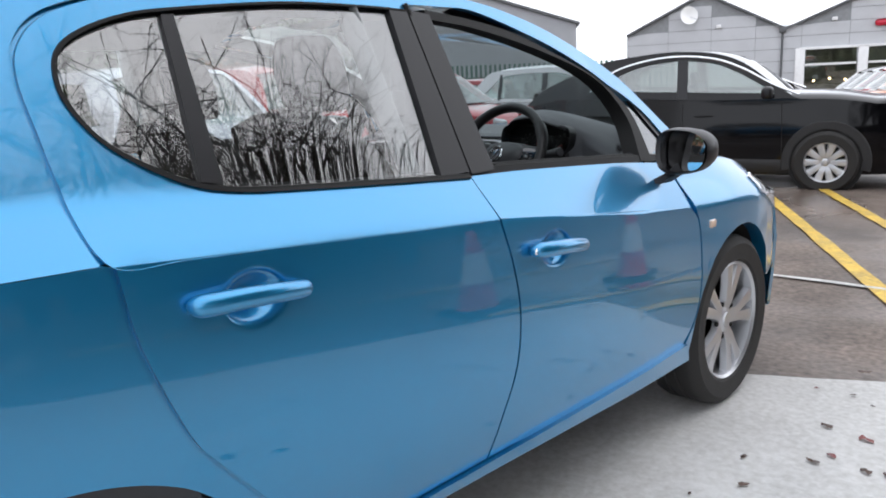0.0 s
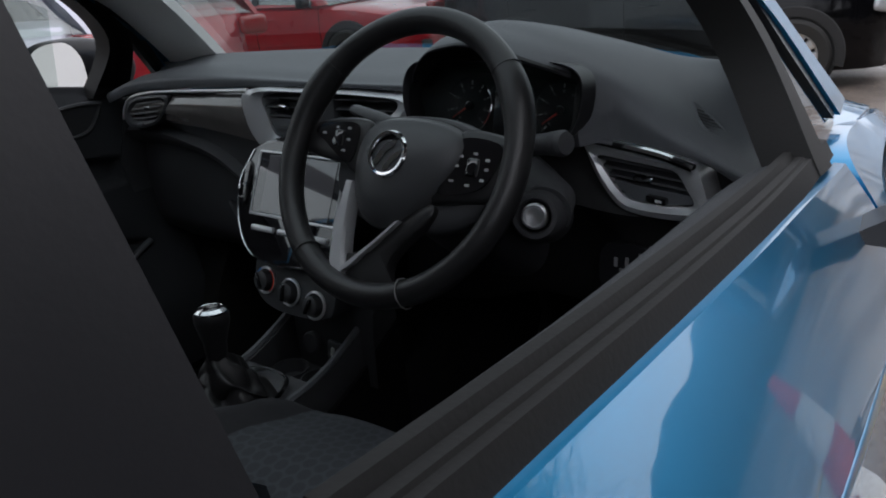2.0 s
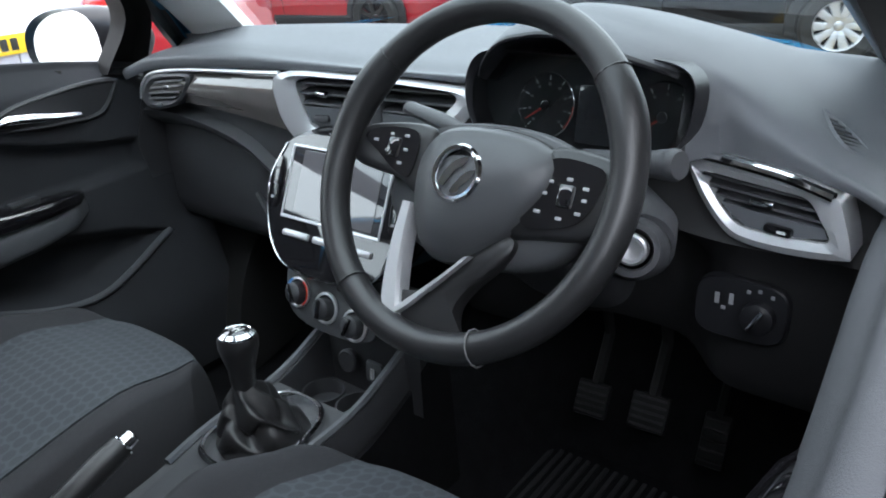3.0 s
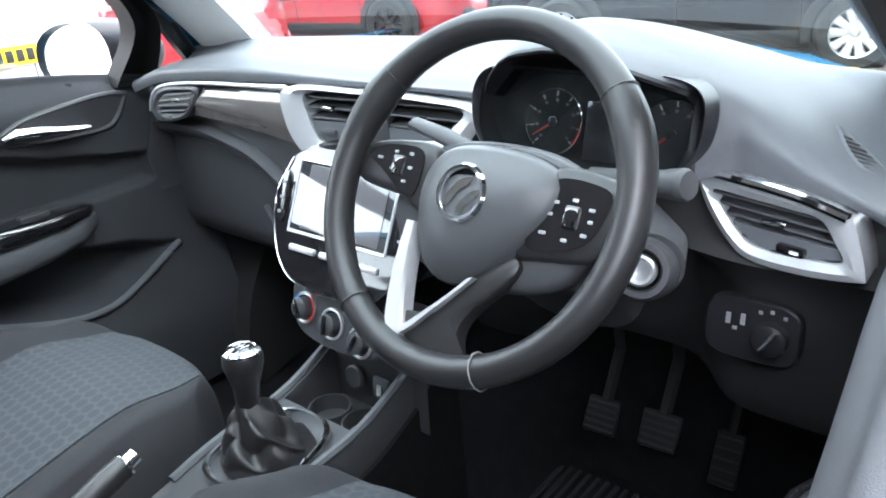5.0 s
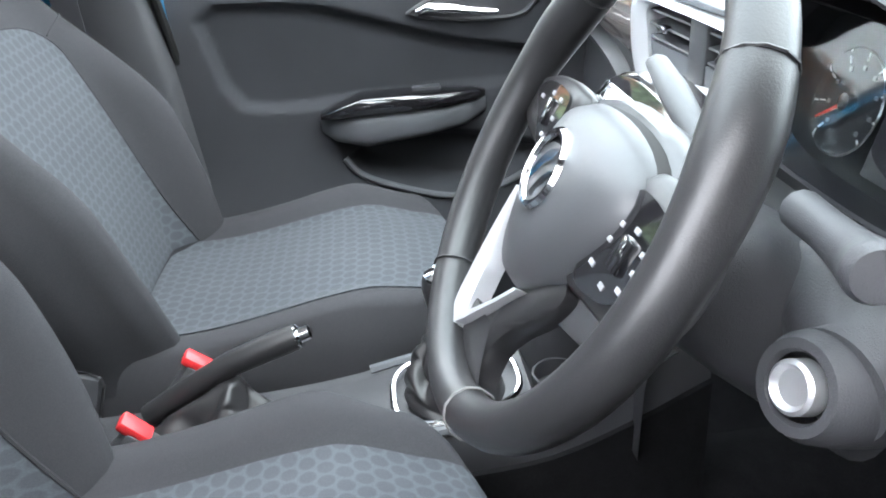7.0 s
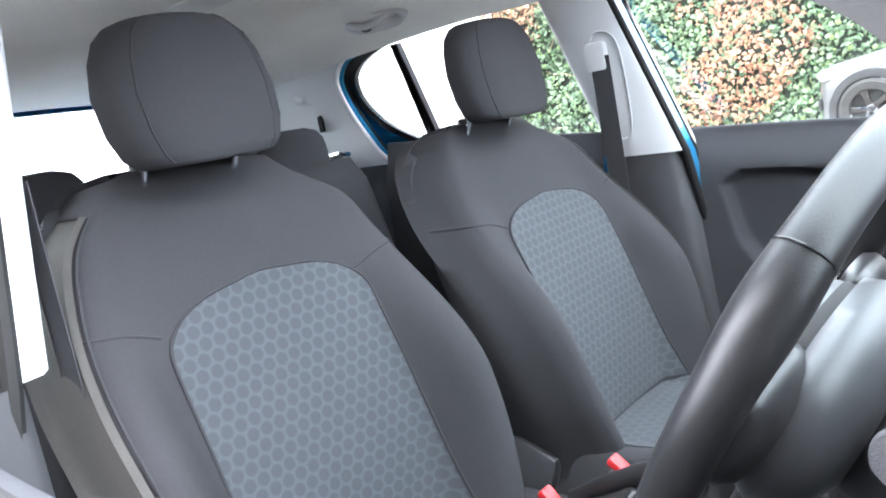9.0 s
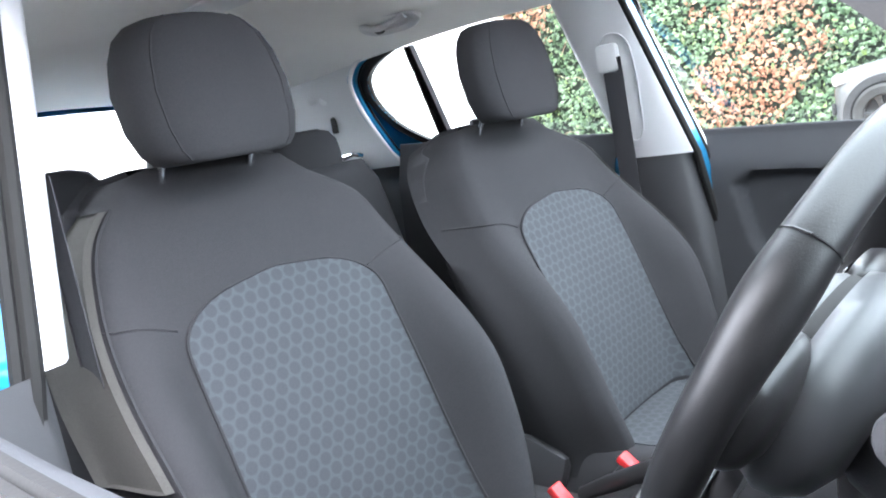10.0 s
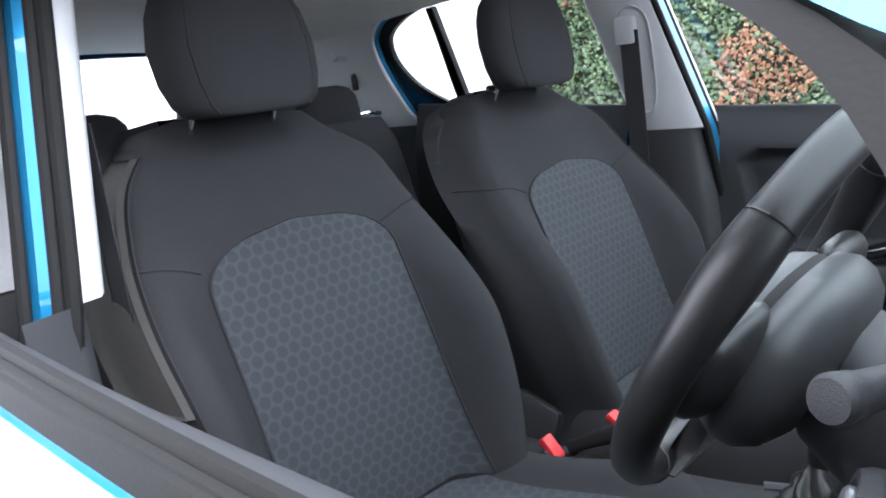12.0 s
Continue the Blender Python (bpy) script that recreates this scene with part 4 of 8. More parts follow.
# pillar linings: pale above the waist, dark below; belts
for s in (1, -1):
    bm = bmesh.new()
    rows = []
    for z in np.linspace(0.995, 1.375, 14):
        f = (z - 0.995) / 0.38
        xi = (0.622 if s > 0 else 0.648) - 0.085 * f
        yc, hw = (-0.060 if s > 0 else -0.015) - (0.095 if s > 0 else 0.100) * f, 0.080 - 0.006 * f
        rows.append([(s * (xi + (0.034 if s > 0 else 0.085)), yc + hw + 0.004, z), (s * (xi + 0.014), yc + hw, z), (s * (xi + 0.004), yc + hw * 0.80, z), (s * xi, yc, z), (s * (xi + 0.004), yc - hw * 0.80, z), (s * (xi + 0.02), yc - hw, z), (s * (xi + 0.085), yc - hw, z)])
    sheet(bm, rows, flip=s < 0)
    flange(bm, (s * 0.01, 0, 0))
    lining = part("pillar_lining", bm, PILLAR_TRIM, car, "pale grey plastic centre pillar lining", angle=50)
    bm = bmesh.new()
    rows = []
    for z in np.linspace(0.30, 0.995, 14):
        f = (z - 0.30) / 0.695
        yc, hw = (0.0 if s > 0 else 0.02) - 0.045 * f, 0.11 - 0.034 * f
        xi = 0.668 - 0.018 * f
        rows.append([(s * (xi + 0.07), yc + hw + 0.012, z), (s * (xi + 0.02), yc + hw, z), (s * (xi + 0.004), yc + hw * 0.8, z), (s * xi, yc, z), (s * (xi + 0.004), yc - hw * 0.8, z), (s * (xi + 0.02), yc - hw, z), (s * (xi + 0.07), yc - hw, z)])
    sheet(bm, rows, flip=s < 0)
    part("lower_pillar_lining", bm, PLASTIC_HARD, car, "dark plastic lower pillar lining", angle=50)
    # door aperture: painted edge between two rubber seals, ahead of the lining
    def aperture(z, out, ahead):
        f = (z - 0.995) / 0.38
        g = max(f, 0.0)
        return (s * ((0.640 if s > 0 else 0.648) - 0.085 * f + out), (-0.060 if s > 0 else -0.015) - (0.095 if s > 0 else 0.100) * g + 0.078 - 0.006 * g + ahead - 0.03 * min(f, 0.0), z)

    bm = bmesh.new()
    rows = [[aperture(z, out, ahead) for out, ahead in ((0.030, 0.002), (0.036, 0.010), (0.058, 0.012), (0.066, 0.002))] for z in np.linspace(0.45, 1.385, 20)]
    sheet(bm, rows, flip=s > 0)
    part("door_aperture", bm, PAINT, car, "blue painted door aperture")
    for out, rr in (((0.026, 0.0095), (0.041, 0.0085), (0.070, 0.0065)) if s > 0 else ((0.026, 0.0085), (0.070, 0.0065))):
        bm = bmesh.new()
        tube(bm, [aperture(z, out, 0.006) for z in np.linspace(0.45, 1.385, 20)], rr, 8)
        part("aperture_seal", bm, RUBBER, car, "black rubber door seal")
    # loop for the belt, belt strap
    bm = bmesh.new()
    rows = []
    slot = [(-0.120, 1.250), (-0.085, 1.262), (-0.060, 1.235), (-0.060, 1.15), (-0.070, 1.06), (-0.095, 1.035), (-0.125, 1.06), (-0.135, 1.15)]
    tube(bm, [(s * (0.648 - 0.085 * (z - 0.995) / 0.38 - 0.001), y + (0.015 if s > 0 else 0.045), z) for y, z in list(spline(slot, 30, True)) + [slot[0]]], 0.0022, 5)
    part("height_adjuster", bm, PILLAR_TRIM, lining)
    bm = bmesh.new()
    rbox(bm, (0.022, 0.050, 0.060), pose(s * 0.592, -0.095 + (0.0 if s > 0 else 0.03), 1.165 if s > 0 else 1.215, 0, 0, 0), 0.009)
    part("belt_guide", bm, PILLAR_TRIM, lining, "grey belt guide")
    bm = bmesh.new()
    rows = []
    for f in np.linspace(0, 1, 24):
        x, y, z = (0.582 - 0.004 * f) if s > 0 else (0.585 + 0.060 * f), (-0.066 if s > 0 else -0.085) + (0.0 if s > 0 else 0.03) - 0.01 * f, (1.165 if s > 0 else 1.215) - 0.72 * f
        rows.append([(s * x, y + 0.022, z), (s * (x - 0.001), y, z), (s * x, y - 0.022, z)])
    sheet(bm, rows)
    flange(bm, (s * 0.0015, 0, 0))
    part("seat_belt", bm, BELT, car, "black seat belt webbing")
    # windscreen pillar lining and rear pillar lining
    bm = bmesh.new()
    rows = []
    for k in range(16):
        y, z = A_EDGE[k]
        x = x_side(y, z)
        wide = 1.0 if s > 0 else 1.5
        rows.append([(s * (x - 0.012), y + 0.01, z - 0.012), (s * (x - 0.070 * wide), y + 0.03 * wide, z - 0.014), (s * (x - 0.085 * wide), y + 0.01, z - 0.022), (s * (x - 0.060), y - 0.022, z - 0.034), (s * (x - 0.008), y - 0.030, z - 0.036)])
    sheet(bm, rows, flip=s > 0)
    part("windscreen_pillar_lining", bm, LINER if s < 0 else PLASTIC_HARD, car, "windscreen pillar lining", angle=60)
    bm = bmesh.new()
    a = spline([(-0.895, 1.03), (-0.912, 1.12), (-0.925, 1.2), (-0.918, 1.27), (-0.895, 1.31), (-0.83, 1.35), (-0.72, 1.372)], 20)
    b = spline([(-1.55, 1.03), (-1.52, 1.10), (-1.49, 1.17), (-1.46, 1.23), (-1.42, 1.29), (-1.30, 1.335), (-1.05, 1.375)], 20)
    rows = []
    for k in range(11):
        f = k / 10
        rows.append([(s * (x_side(y, z) - 0.045 - 0.035 * f - 0.04 * (f > 0.95)), y, z) for y, z in a * (1 - f) + b * f])
    sheet(bm, rows, flip=s < 0)
    part("rear_pillar_lining", bm, PILLAR_TRIM, car, "pale grey plastic rear pillar lining", angle=60)
    bm = bmesh.new()
    a2 = spline([(-0.80, 0.55), (-0.85, 0.72), (-0.88, 0.86), (-0.892, 0.95), (-0.895, 1.03)], 14)
    rows = [[(s * (x_side(y, z) - 0.05 - 0.05 * f), y - 0.65 * f, z) for y, z in a2] for f in (0, 0.1, 0.5, 1.0)]
    sheet(bm, rows, flip=s < 0)
    part("rear_side_lining", bm, PLASTIC_HARD, car, "dark plastic rear side lining")
    # rear door aperture edge (pale flange, blue edge) at the wheel side
    for off, mat_, rr in ((-0.004, PILLAR_TRIM, 0.0065), (0.012, PAINT, 0.009), (0.026, RUBBER, 0.007)):
        bm = bmesh.new()
        path = spline([(-0.70, 0.62), (-0.80, 0.80), (-0.872, 0.97), (-0.900, 1.08), (-0.918, 1.18), (-0.918, 1.26), (-0.895, 1.308), (-0.83, 1.347), (-0.70, 1.372), (-0.40, 1.386), (-0.12, 1.382)], 44)
        tube(bm, [(s * (x_side(y, z) - 0.052 + off), y + 0.02, z - 0.004) for y, z in path], rr, 6)
        part("rear_aperture_edge" if mat_ is PAINT else "aperture_lip" if mat_ is PILLAR_TRIM else "aperture_seal", bm, mat_, car, "blue painted rear door aperture edge" if mat_ is PAINT else "pale lip of the headlining" if mat_ is PILLAR_TRIM else "black rubber door seal")

# headlining, grab handle, sun visors, interior mirror
bm = bmesh.new()
sheet(bm, [[(p[0] * 0.965, p[1], p[2]) for p in (roof_point(u, y, 0.035 + 0.03 * smooth_step(0.8, 1.0, abs(u))) for u in np.linspace(-1, 1, 25))] for y in np.linspace(0.10, -1.46, 30)], flip=True)
part("headlining", bm, LINER, car, "pale grey cloth headlining")
bm = bmesh.new()
rbox(bm, (0.10, 0.18, 0.012), pose(0.0, -0.55, 1.437), 0.005)
part("roof_lamp", bm, PILLAR_TRIM, car, "small flat roof lamp")
HB = Matrix.Translation((-0.484, -0.572, 1.396)) @ pose(0, 0, 0, 0, -32, 0)
bm = bmesh.new()
loft(bm, [[HB @ Vector((px, py, z)) for px, py in superellipse(0, 0, 0.036 * q, 0.098 * q, 36, 2.4)] for z, q in ((0.012, 1.0), (-0.004, 1.0), (-0.008, 0.93), (-0.006, 0.80), (0.000, 0.70))])
handle = part("grab_handle", bm, PILLAR_TRIM, car, "pale grey grab handle with an oval base", angle=50)
bm = bmesh.new()
tube(bm, [HB @ Vector((0.018, -0.072 + 0.144 * f, -0.006 - 0.020 * math.sin(math.pi * f))) for f in np.linspace(0, 1, 14)], [0.010, 0.009] + [0.0075] * 10 + [0.009, 0.010], 8)
part("grip_bar", bm, PILLAR_TRIM, handle)
bm = bmesh.new()
rbox(bm, (0.018, 0.026, 0.016), HB @ pose(-0.008, -0.036, -0.008), 0.005)
part("coat_hook", bm, PLASTIC, handle, "small grey coat hook")
# round clips and belt slot on the rear pillar lining
for cy_, cz_ in ((-1.066, 1.264), (-1.030, 1.258)):
    bm = bmesh.new()
    lathe(bm, [(0.013, -0.004), (0.013, 0.002), (0.010, 0.003), (0.002, 0.0025)], look((-0.618 - 0.012 * (cy_ + 1.066) / 0.036, cy_, cz_), (-1.4, cy_ - 0.55, cz_ - 0.1)), 20)
    part("lining_clip", bm, PILLAR_TRIM, car, "small round trim clip")
bm = bmesh.new()
rbox(bm, (0.010, 0.022, 0.055), pose(-0.660, -1.035, 1.185, 0, 0, 0), 0.004)
part("belt_slot", bm, UNDERSIDE, car, "dark belt slot in the rear lining")
bm = bmesh.new()
loft(bm, [[(px, y, pz) for px, pz in superellipse(0.0, 1.285, 0.115 * q, 0.035 * q, 24, 2.6)] for y, q in ((0.415, 0.92), (0.408, 1.0), (0.425, 1.0), (0.45, 0.6))])
mirror = part("interior_mirror", bm, PLASTIC_HARD, car, "black interior mirror on the windscreen")
bm = bmesh.new()
plate(bm, [(px, 0.4065, pz) for px, pz in superellipse(0.0, 1.285, 0.106, 0.031, 24, 2.6)], (0, 0.001, 0))
part("mirror_glass", bm, MIRROR, mirror)
bm = bmesh.new()
tube(bm, [(0, 0.44, 1.30), (0, 0.47, 1.35), (0, 0.44, 1.40)], 0.012, 8)
part("mirror_stem", bm, PLASTIC_HARD, mirror)


# ---- seats ----
def seat_patch(bm, fn, us, vs, flip=False, uvscale=None):
    rows = [[fn(u, v) for u in us] for v in vs]
    uv = None
    if uvscale:
        uv = [[(u * uvscale[0], v * uvscale[1]) for u in us] for v in vs]
    return sheet(bm, rows, flip=flip, uv=uv)


def build_front_seat(cx, y_off, z_off, label, name):
    """A bucket seat: cushion, reclined backrest with arched insert, headrest on two posts."""
    def cushion(u, v, lift=0.0):
        # u -1..1 across, v 0 (rear) .. 1 (front lip) .. 1.35 (down the front)
        half = 0.255 - 0.085 * smooth_step(0.72, 1.40, v)
        over = max(0.0, v - 1.0) / 0.35
        y = 0.0 + (0.498 if cx > 0 else 0.532) * min(v, 1.0) + 0.05 * math.sin(min(over, 1) * math.pi / 2) - 0.085 * abs(u) ** 3.2 * smooth_step(0.45, 1.05, v)
        bolster = 0.030 * smooth_step(0.52, 0.80, abs(u)) - 0.12 * smooth_step(0.86, 1.0, abs(u)) ** 2
        z = 0.575 + 0.045 * smooth_step(0.2, 0.8, v) - 0.022 * smooth_step(0.75, 1.0, v) + bolster * (1 - 0.5 * over) - 0.16 * (1 - math.cos(min(over, 1) * math.pi / 2)) + 0.012 * (1 - u * u)
        return (cx + half * u, y + y_off, z + z_off + lift)

    def back_frame(v):
        # v 0 (bottom) .. 1 (shoulder top): y, z of the back's front plane
        return (0.060 - 0.09 * v - 0.12 * v * v, 0.585 + 0.545 * v)

    half_w = curve_of([0.0, 0.2, 0.45, 0.65, 0.80, 0.92, 1.0], [0.242, 0.274, 0.291, 0.284, 0.262, 0.230, 0.172])

    def lean(v):
        return -0.014 * smooth_step(0.55, 1.0, v) if cx > 0 else 0.0

    def back(u, v, lift=0.0):
        y, z = back_frame(v)
        h = half_w(v)
        bol = smooth_step(0.50, 0.78, abs(u)) * (0.080 * (1 - smooth_step(0.40, 0.84, v)) + 0.002)
        roll = 0.105 * smooth_step(0.80, 1.0, abs(u)) ** 1.6
        hollow = 0.012 * math.cos(u * 1.5) * (1 - v) + 0.02 * smooth_step(0.88, 1.0, v)
        h *= 0.96 - 0.05 * smooth_step(0.84, 1.0, u) if cx > 0 and u > 0 else 1.0
        return (cx + lean(v) + h * u, y + y_off + bol - roll - hollow + lift, z + z_off - 0.012 * u * u * smooth_step(0.8, 1, v))

    us = np.linspace(-1, 1, 41)
    bm = bmesh.new()
    top = seat_patch(bm, cushion, us, np.concatenate([np.linspace(-0.12, 1.0, 24), np.linspace(1.04, 1.35, 8)]))
    edges = [e for e in bm.edges if e.is_boundary]
    low = bmesh.ops.extrude_edge_only(bm, edges=edges)["geom"]
    for v in low:
        if isinstance(v, bmesh.types.BMVert):
            v.co.z = 0.40 + z_off + (0.06 if v.co.y > 0.42 + y_off else 0.0)
            v.co.x = cx + (v.co.x - cx) * 0.97
    bmesh.ops.recalc_face_normals(bm, faces=bm.faces[:])
    seat = part(name, bm, CLOTH, car, label, angle=60)
    bm = bmesh.new()
    seat_patch(bm, lambda u, v: cushion(u * 0.62 * (1 - 0.06 * v), 0.02 + v * 1.08, 0.003), np.linspace(-1, 1, 21), np.linspace(0, 1, 20), uvscale=(0.158, 0.50))
    flange(bm, (0, 0, -0.006))
    part("cushion_insert", bm, CLOTH_HEX, seat, "grey hexagon-patterned cushion cloth", angle=60)
    # backrest: front, wrapped round to a back shell
    bm = bmesh.new()
    vs_ = np.concatenate([np.linspace(-0.05, 0.9, 28), np.linspace(0.92, 1.0, 6)])
    front_rows = [[back(u, v) for u in us] for v in vs_]
    rings = []
    for v, row in zip(vs_, front_rows):
        y, z = back_frame(v)
        thick = 0.135 - 0.03 * v
        h = half_w(v)
        rear = [(cx + lean(v) + h * u * 0.96, y + y_off - thick + 0.03 * abs(u) ** 3 - 0.02 * (v > 0.97), z + z_off - 0.004) for u in np.linspace(1, -1, 21)]
        rings.append(row + rear)
    vs2 = sheet(bm, rings, closed=True)
    y, z = back_frame(1.0)
    cap = [(p[0] * 0.88 + cx * 0.12, p[1] * 0.5 + (y + y_off - 0.055) * 0.5, p[2] + 0.022) for p in rings[-1]]
    cap2 = [(p[0] * 0.6 + cx * 0.4, y + y_off - 0.055, p[2] + 0.030) for p in rings[-1]]
    capv = [[bm.verts.new(p) for p in c] for c in (cap, cap2)]
    n = len(rings[0])
    prev = vs2[-1]
    for ring in capv:
        for j in range(n):
            bm.faces.new([prev[j], prev[(j + 1) % n], ring[(j + 1) % n], ring[j]])
        prev = ring
    bm.faces.new(prev)
    bm.faces.new(list(reversed(vs2[0])))
    bmesh.ops.recalc_face_normals(bm, faces=bm.faces[:])
    part("backrest", bm, CLOTH, seat, "dark grey cloth backrest with side bolsters", angle=70)
    # arched insert: straight sides, wide round top
    def insert_half(v):
        return 0.155 * math.sqrt(max(0.0, 1 - min(max(0.0, (v - 0.640) / 0.130), 0.9995) ** 2.4))

    bm = bmesh.new()
    rows, uvs = [], []
    for f in np.linspace(0, 1, 34):
        v = 0.02 + 0.749 * f
        hw = insert_half(v)
        row, uvr = [], []
        for g in np.linspace(-1, 1, 25):
            u = (g * hw - 0.006 * (1 if cx > 0 else 0)) / half_w(v)
            row.append(back(u, v, 0.004))
            uvr.append((g * hw, v * 0.60))
        rows.append(row)
        uvs.append(uvr)
    sheet(bm, rows, uv=uvs, flip=True)
    bm.normal_update()
    if sum(f.normal.y for f in bm.faces) < 0:
        bmesh.ops.reverse_faces(bm, faces=bm.faces[:])
    flange(bm, (0, -0.008, 0))
    part("back_insert", bm, CLOTH_HEX, seat, "grey hexagon-patterned backrest cloth", angle=60)
    # seams: round the insert, and out to the shoulders
    bm = bmesh.new()
    rim = [back((sgn * (insert_half(v) + 0.002) - 0.006 * (1 if cx > 0 else 0)) / half_w(v), v, 0.003) for sgn, vs in ((1, np.linspace(0.02, 0.770, 50)), (-1, np.linspace(0.770, 0.02, 50))) for v in vs]
    tube(bm, rim, 0.0022, 5)
    for sgn in (1, -1):
        tube(bm, [back(sgn * (0.555 + 0.40 * f), 0.705 + 0.035 * f + 0.015 * math.sin(3 * f), 0.0005) for f in np.linspace(0, 1, 14)], 0.0018, 5)
    part("seat_seam", bm, CLOTH, seat)
    # outer edge panel; its paler colour holds the window light on that side
    bm = bmesh.new()
    seat_patch(bm, lambda u, v: tuple(Vector(back(math.copysign(u, cx), v)) + Vector((math.copysign(0.006, cx), 0.003, 0))), np.linspace(0.86, 0.995, 8), np.linspace(0.48, 0.985, 24))
    flange(bm, (math.copysign(-0.008, cx), -0.004, 0))
    bmesh.ops.recalc_face_normals(bm, faces=bm.faces[:])
    part("side_panel", bm, CLOTH_SIDE_LIT, seat, "beige-grey cloth along the backrest's outer edge, coloured paler for window light", angle=60)
    bm = bmesh.new()
    tube(bm, [back(math.copysign(0.86, cx), v, 0.002) for v in np.linspace(0.30, 0.985, 40)], 0.0022, 5)
    part("seat_seam", bm, CLOTH, seat)
    # side cover with recline wheel
    for sgn in (1, -1):
        bm = bmesh.new()
        rbox(bm, (0.035, 0.42, 0.10), pose(cx + sgn * 0.245, 0.14 + y_off, 0.42 + z_off), 0.015)
        rbox(bm, (0.03, 0.10, 0.16), pose(cx + sgn * 0.245, -0.03 + y_off, 0.54 + z_off, -20), 0.02)
        part("side_cover", bm, PLASTIC_HARD, seat, "black plastic seat side cover")
        bm = bmesh.new()
        rbox(bm, (0.03, 0.50, 0.16), pose(cx + sgn * 0.19, 0.15 + y_off, 0.305), 0.008)
        part("seat_runner", bm, UNDERSIDE, seat, "black steel seat runner")
    # headrest
    bm = bmesh.new()
    hy, hz = -0.128 + y_off, 1.243 + z_off
    head_in = -0.010 if cx > 0 else 0.006
    rings = []
    for f, q in ((0.0, 0.72), (0.025, 0.86), (0.09, 0.96), (0.25, 1.02), (0.5, 1.04), (0.72, 1.01), (0.86, 0.92), (0.95, 0.76), (0.985, 0.60), (1.0, 0.42)):
        z = hz - 0.092 + 0.184 * f
        w = (0.107 + 0.013 * (1 - abs(2 * f - 0.8))) * q
        d = 0.052 * (0.55 + 0.45 * q)
        back_tilt = -0.030 * f
        rings.append([(cx + head_in + px, hy + back_tilt + py + 0.018 * (px / w) ** 2 * (1 if py < 0 else -0.6), z) for px, py in superellipse(0, 0, w, d, 44, 4.2)])
    loft(bm, rings)
    head = part("headrest", bm, CLOTH, seat, "dark grey cloth headrest", angle=70)
    for j in (7, 15):
        bm = bmesh.new()
        tube(bm, [ring[j] for ring in rings[1:-1]], 0.0016, 5)
        part("headrest_seam", bm, CLOTH, head)
    for sgn in (1, -1):
        bm = bmesh.new()
        tube(bm, [(cx + head_in + sgn * 0.068, -0.192 + y_off, 1.11 + z_off), (cx + head_in + sgn * 0.068, -0.150 + y_off, 1.19 + z_off)], 0.006, 10)
        part("headrest_post", bm, CHROME, seat, "chrome headrest post")
        bm = bmesh.new()
        lathe(bm, [(0.013, 0), (0.013, 0.008), (0.008, 0.011)], pose(cx + head_in + sgn * 0.068, -0.180 + y_off, 1.154 + z_off), 12)
        part("post_collar", bm, PLASTIC_HARD, seat)
    return seat


build_front_seat(0.337, 0.0, 0.0, "dark cloth driver seat with hexagon-patterned insert", "driver_seat")
build_front_seat(-0.324, 0.012, -0.024, "dark cloth passenger seat with hexagon-patterned insert", "passenger_seat")

# rear bench, its headrests, belt buckles on the centre
bm = bmesh.new()
rings = []
for y, w, z0, z1 in ((-0.40, 0.60, 0.42, 0.53), (-0.42, 0.63, 0.40, 0.57), (-0.60, 0.64, 0.38, 0.58), (-0.85, 0.64, 0.38, 0.55)):
    rings.append([(px, y, pz) for px, pz in superellipse(0, (z0 + z1) / 2, w, (z1 - z0) / 2, 40, 5)])
loft(bm, rings)
bench = part("rear_seat", bm, CLOTH, car, "dark grey cloth rear bench seat", angle=60)
for bx, bw in ((0.31, 0.33), (-0.345, 0.335)):
    bm = bmesh.new()
    rings = []
    for f in np.linspace(0, 1, 10):
        y, z = -0.80 - 0.16 * f, 0.52 + 0.555 * f
        q = 1 - 0.06 * smooth_step(0.85, 1, f)
        rings.append([(bx + px, y + py, z) for px, py in superellipse(0, 0, bw * q, 0.07 * (1 - 0.35 * smooth_step(0.9, 1, f)), 36, 5)])
    loft(bm, rings)
    part("rear_backrest", bm, CLOTH, bench, "dark grey cloth rear backrest", angle=60)
for bx in (0.235, -0.465):
    bm = bmesh.new()
    rings = []
    for f, q in ((0.0, 0.8), (0.08, 0.95), (0.4, 1.0), (0.75, 0.97), (0.92, 0.82), (1.0, 0.5)):
        rings.append([(bx + px, -0.955 - 0.02 * f + py, 1.045 + 0.135 * f) for px, py in superellipse(0, 0, 0.125 * q, 0.042 * (0.5 + 0.5 * q), 30, 3.2)])
    loft(bm, rings)
    part("rear_headrest", bm, CLOTH, bench, "dark grey low rear headrest", angle=70)
bm = bmesh.new()
rbox(bm, (1.10, 0.42, 0.018), pose(0, -1.32, 1.035), 0.008)
part("parcel_shelf", bm, PLASTIC_HARD, car, "dark parcel shelf")
bm = bmesh.new()
rbox(bm, (1.12, 0.02, 0.10), pose(0, -1.545, 1.065), 0.006)
part("tailgate_lining", bm, PLASTIC_HARD, car, "dark tailgate lining")
bm = bmesh.new()
tube(bm, [(-0.665, -0.945, 1.083), (-0.63, -0.945, 1.091), (-0.585, -0.95, 1.088)], 0.007, 8)
part("backrest_latch", bm, CHROME, bench, "bright backrest release latch")

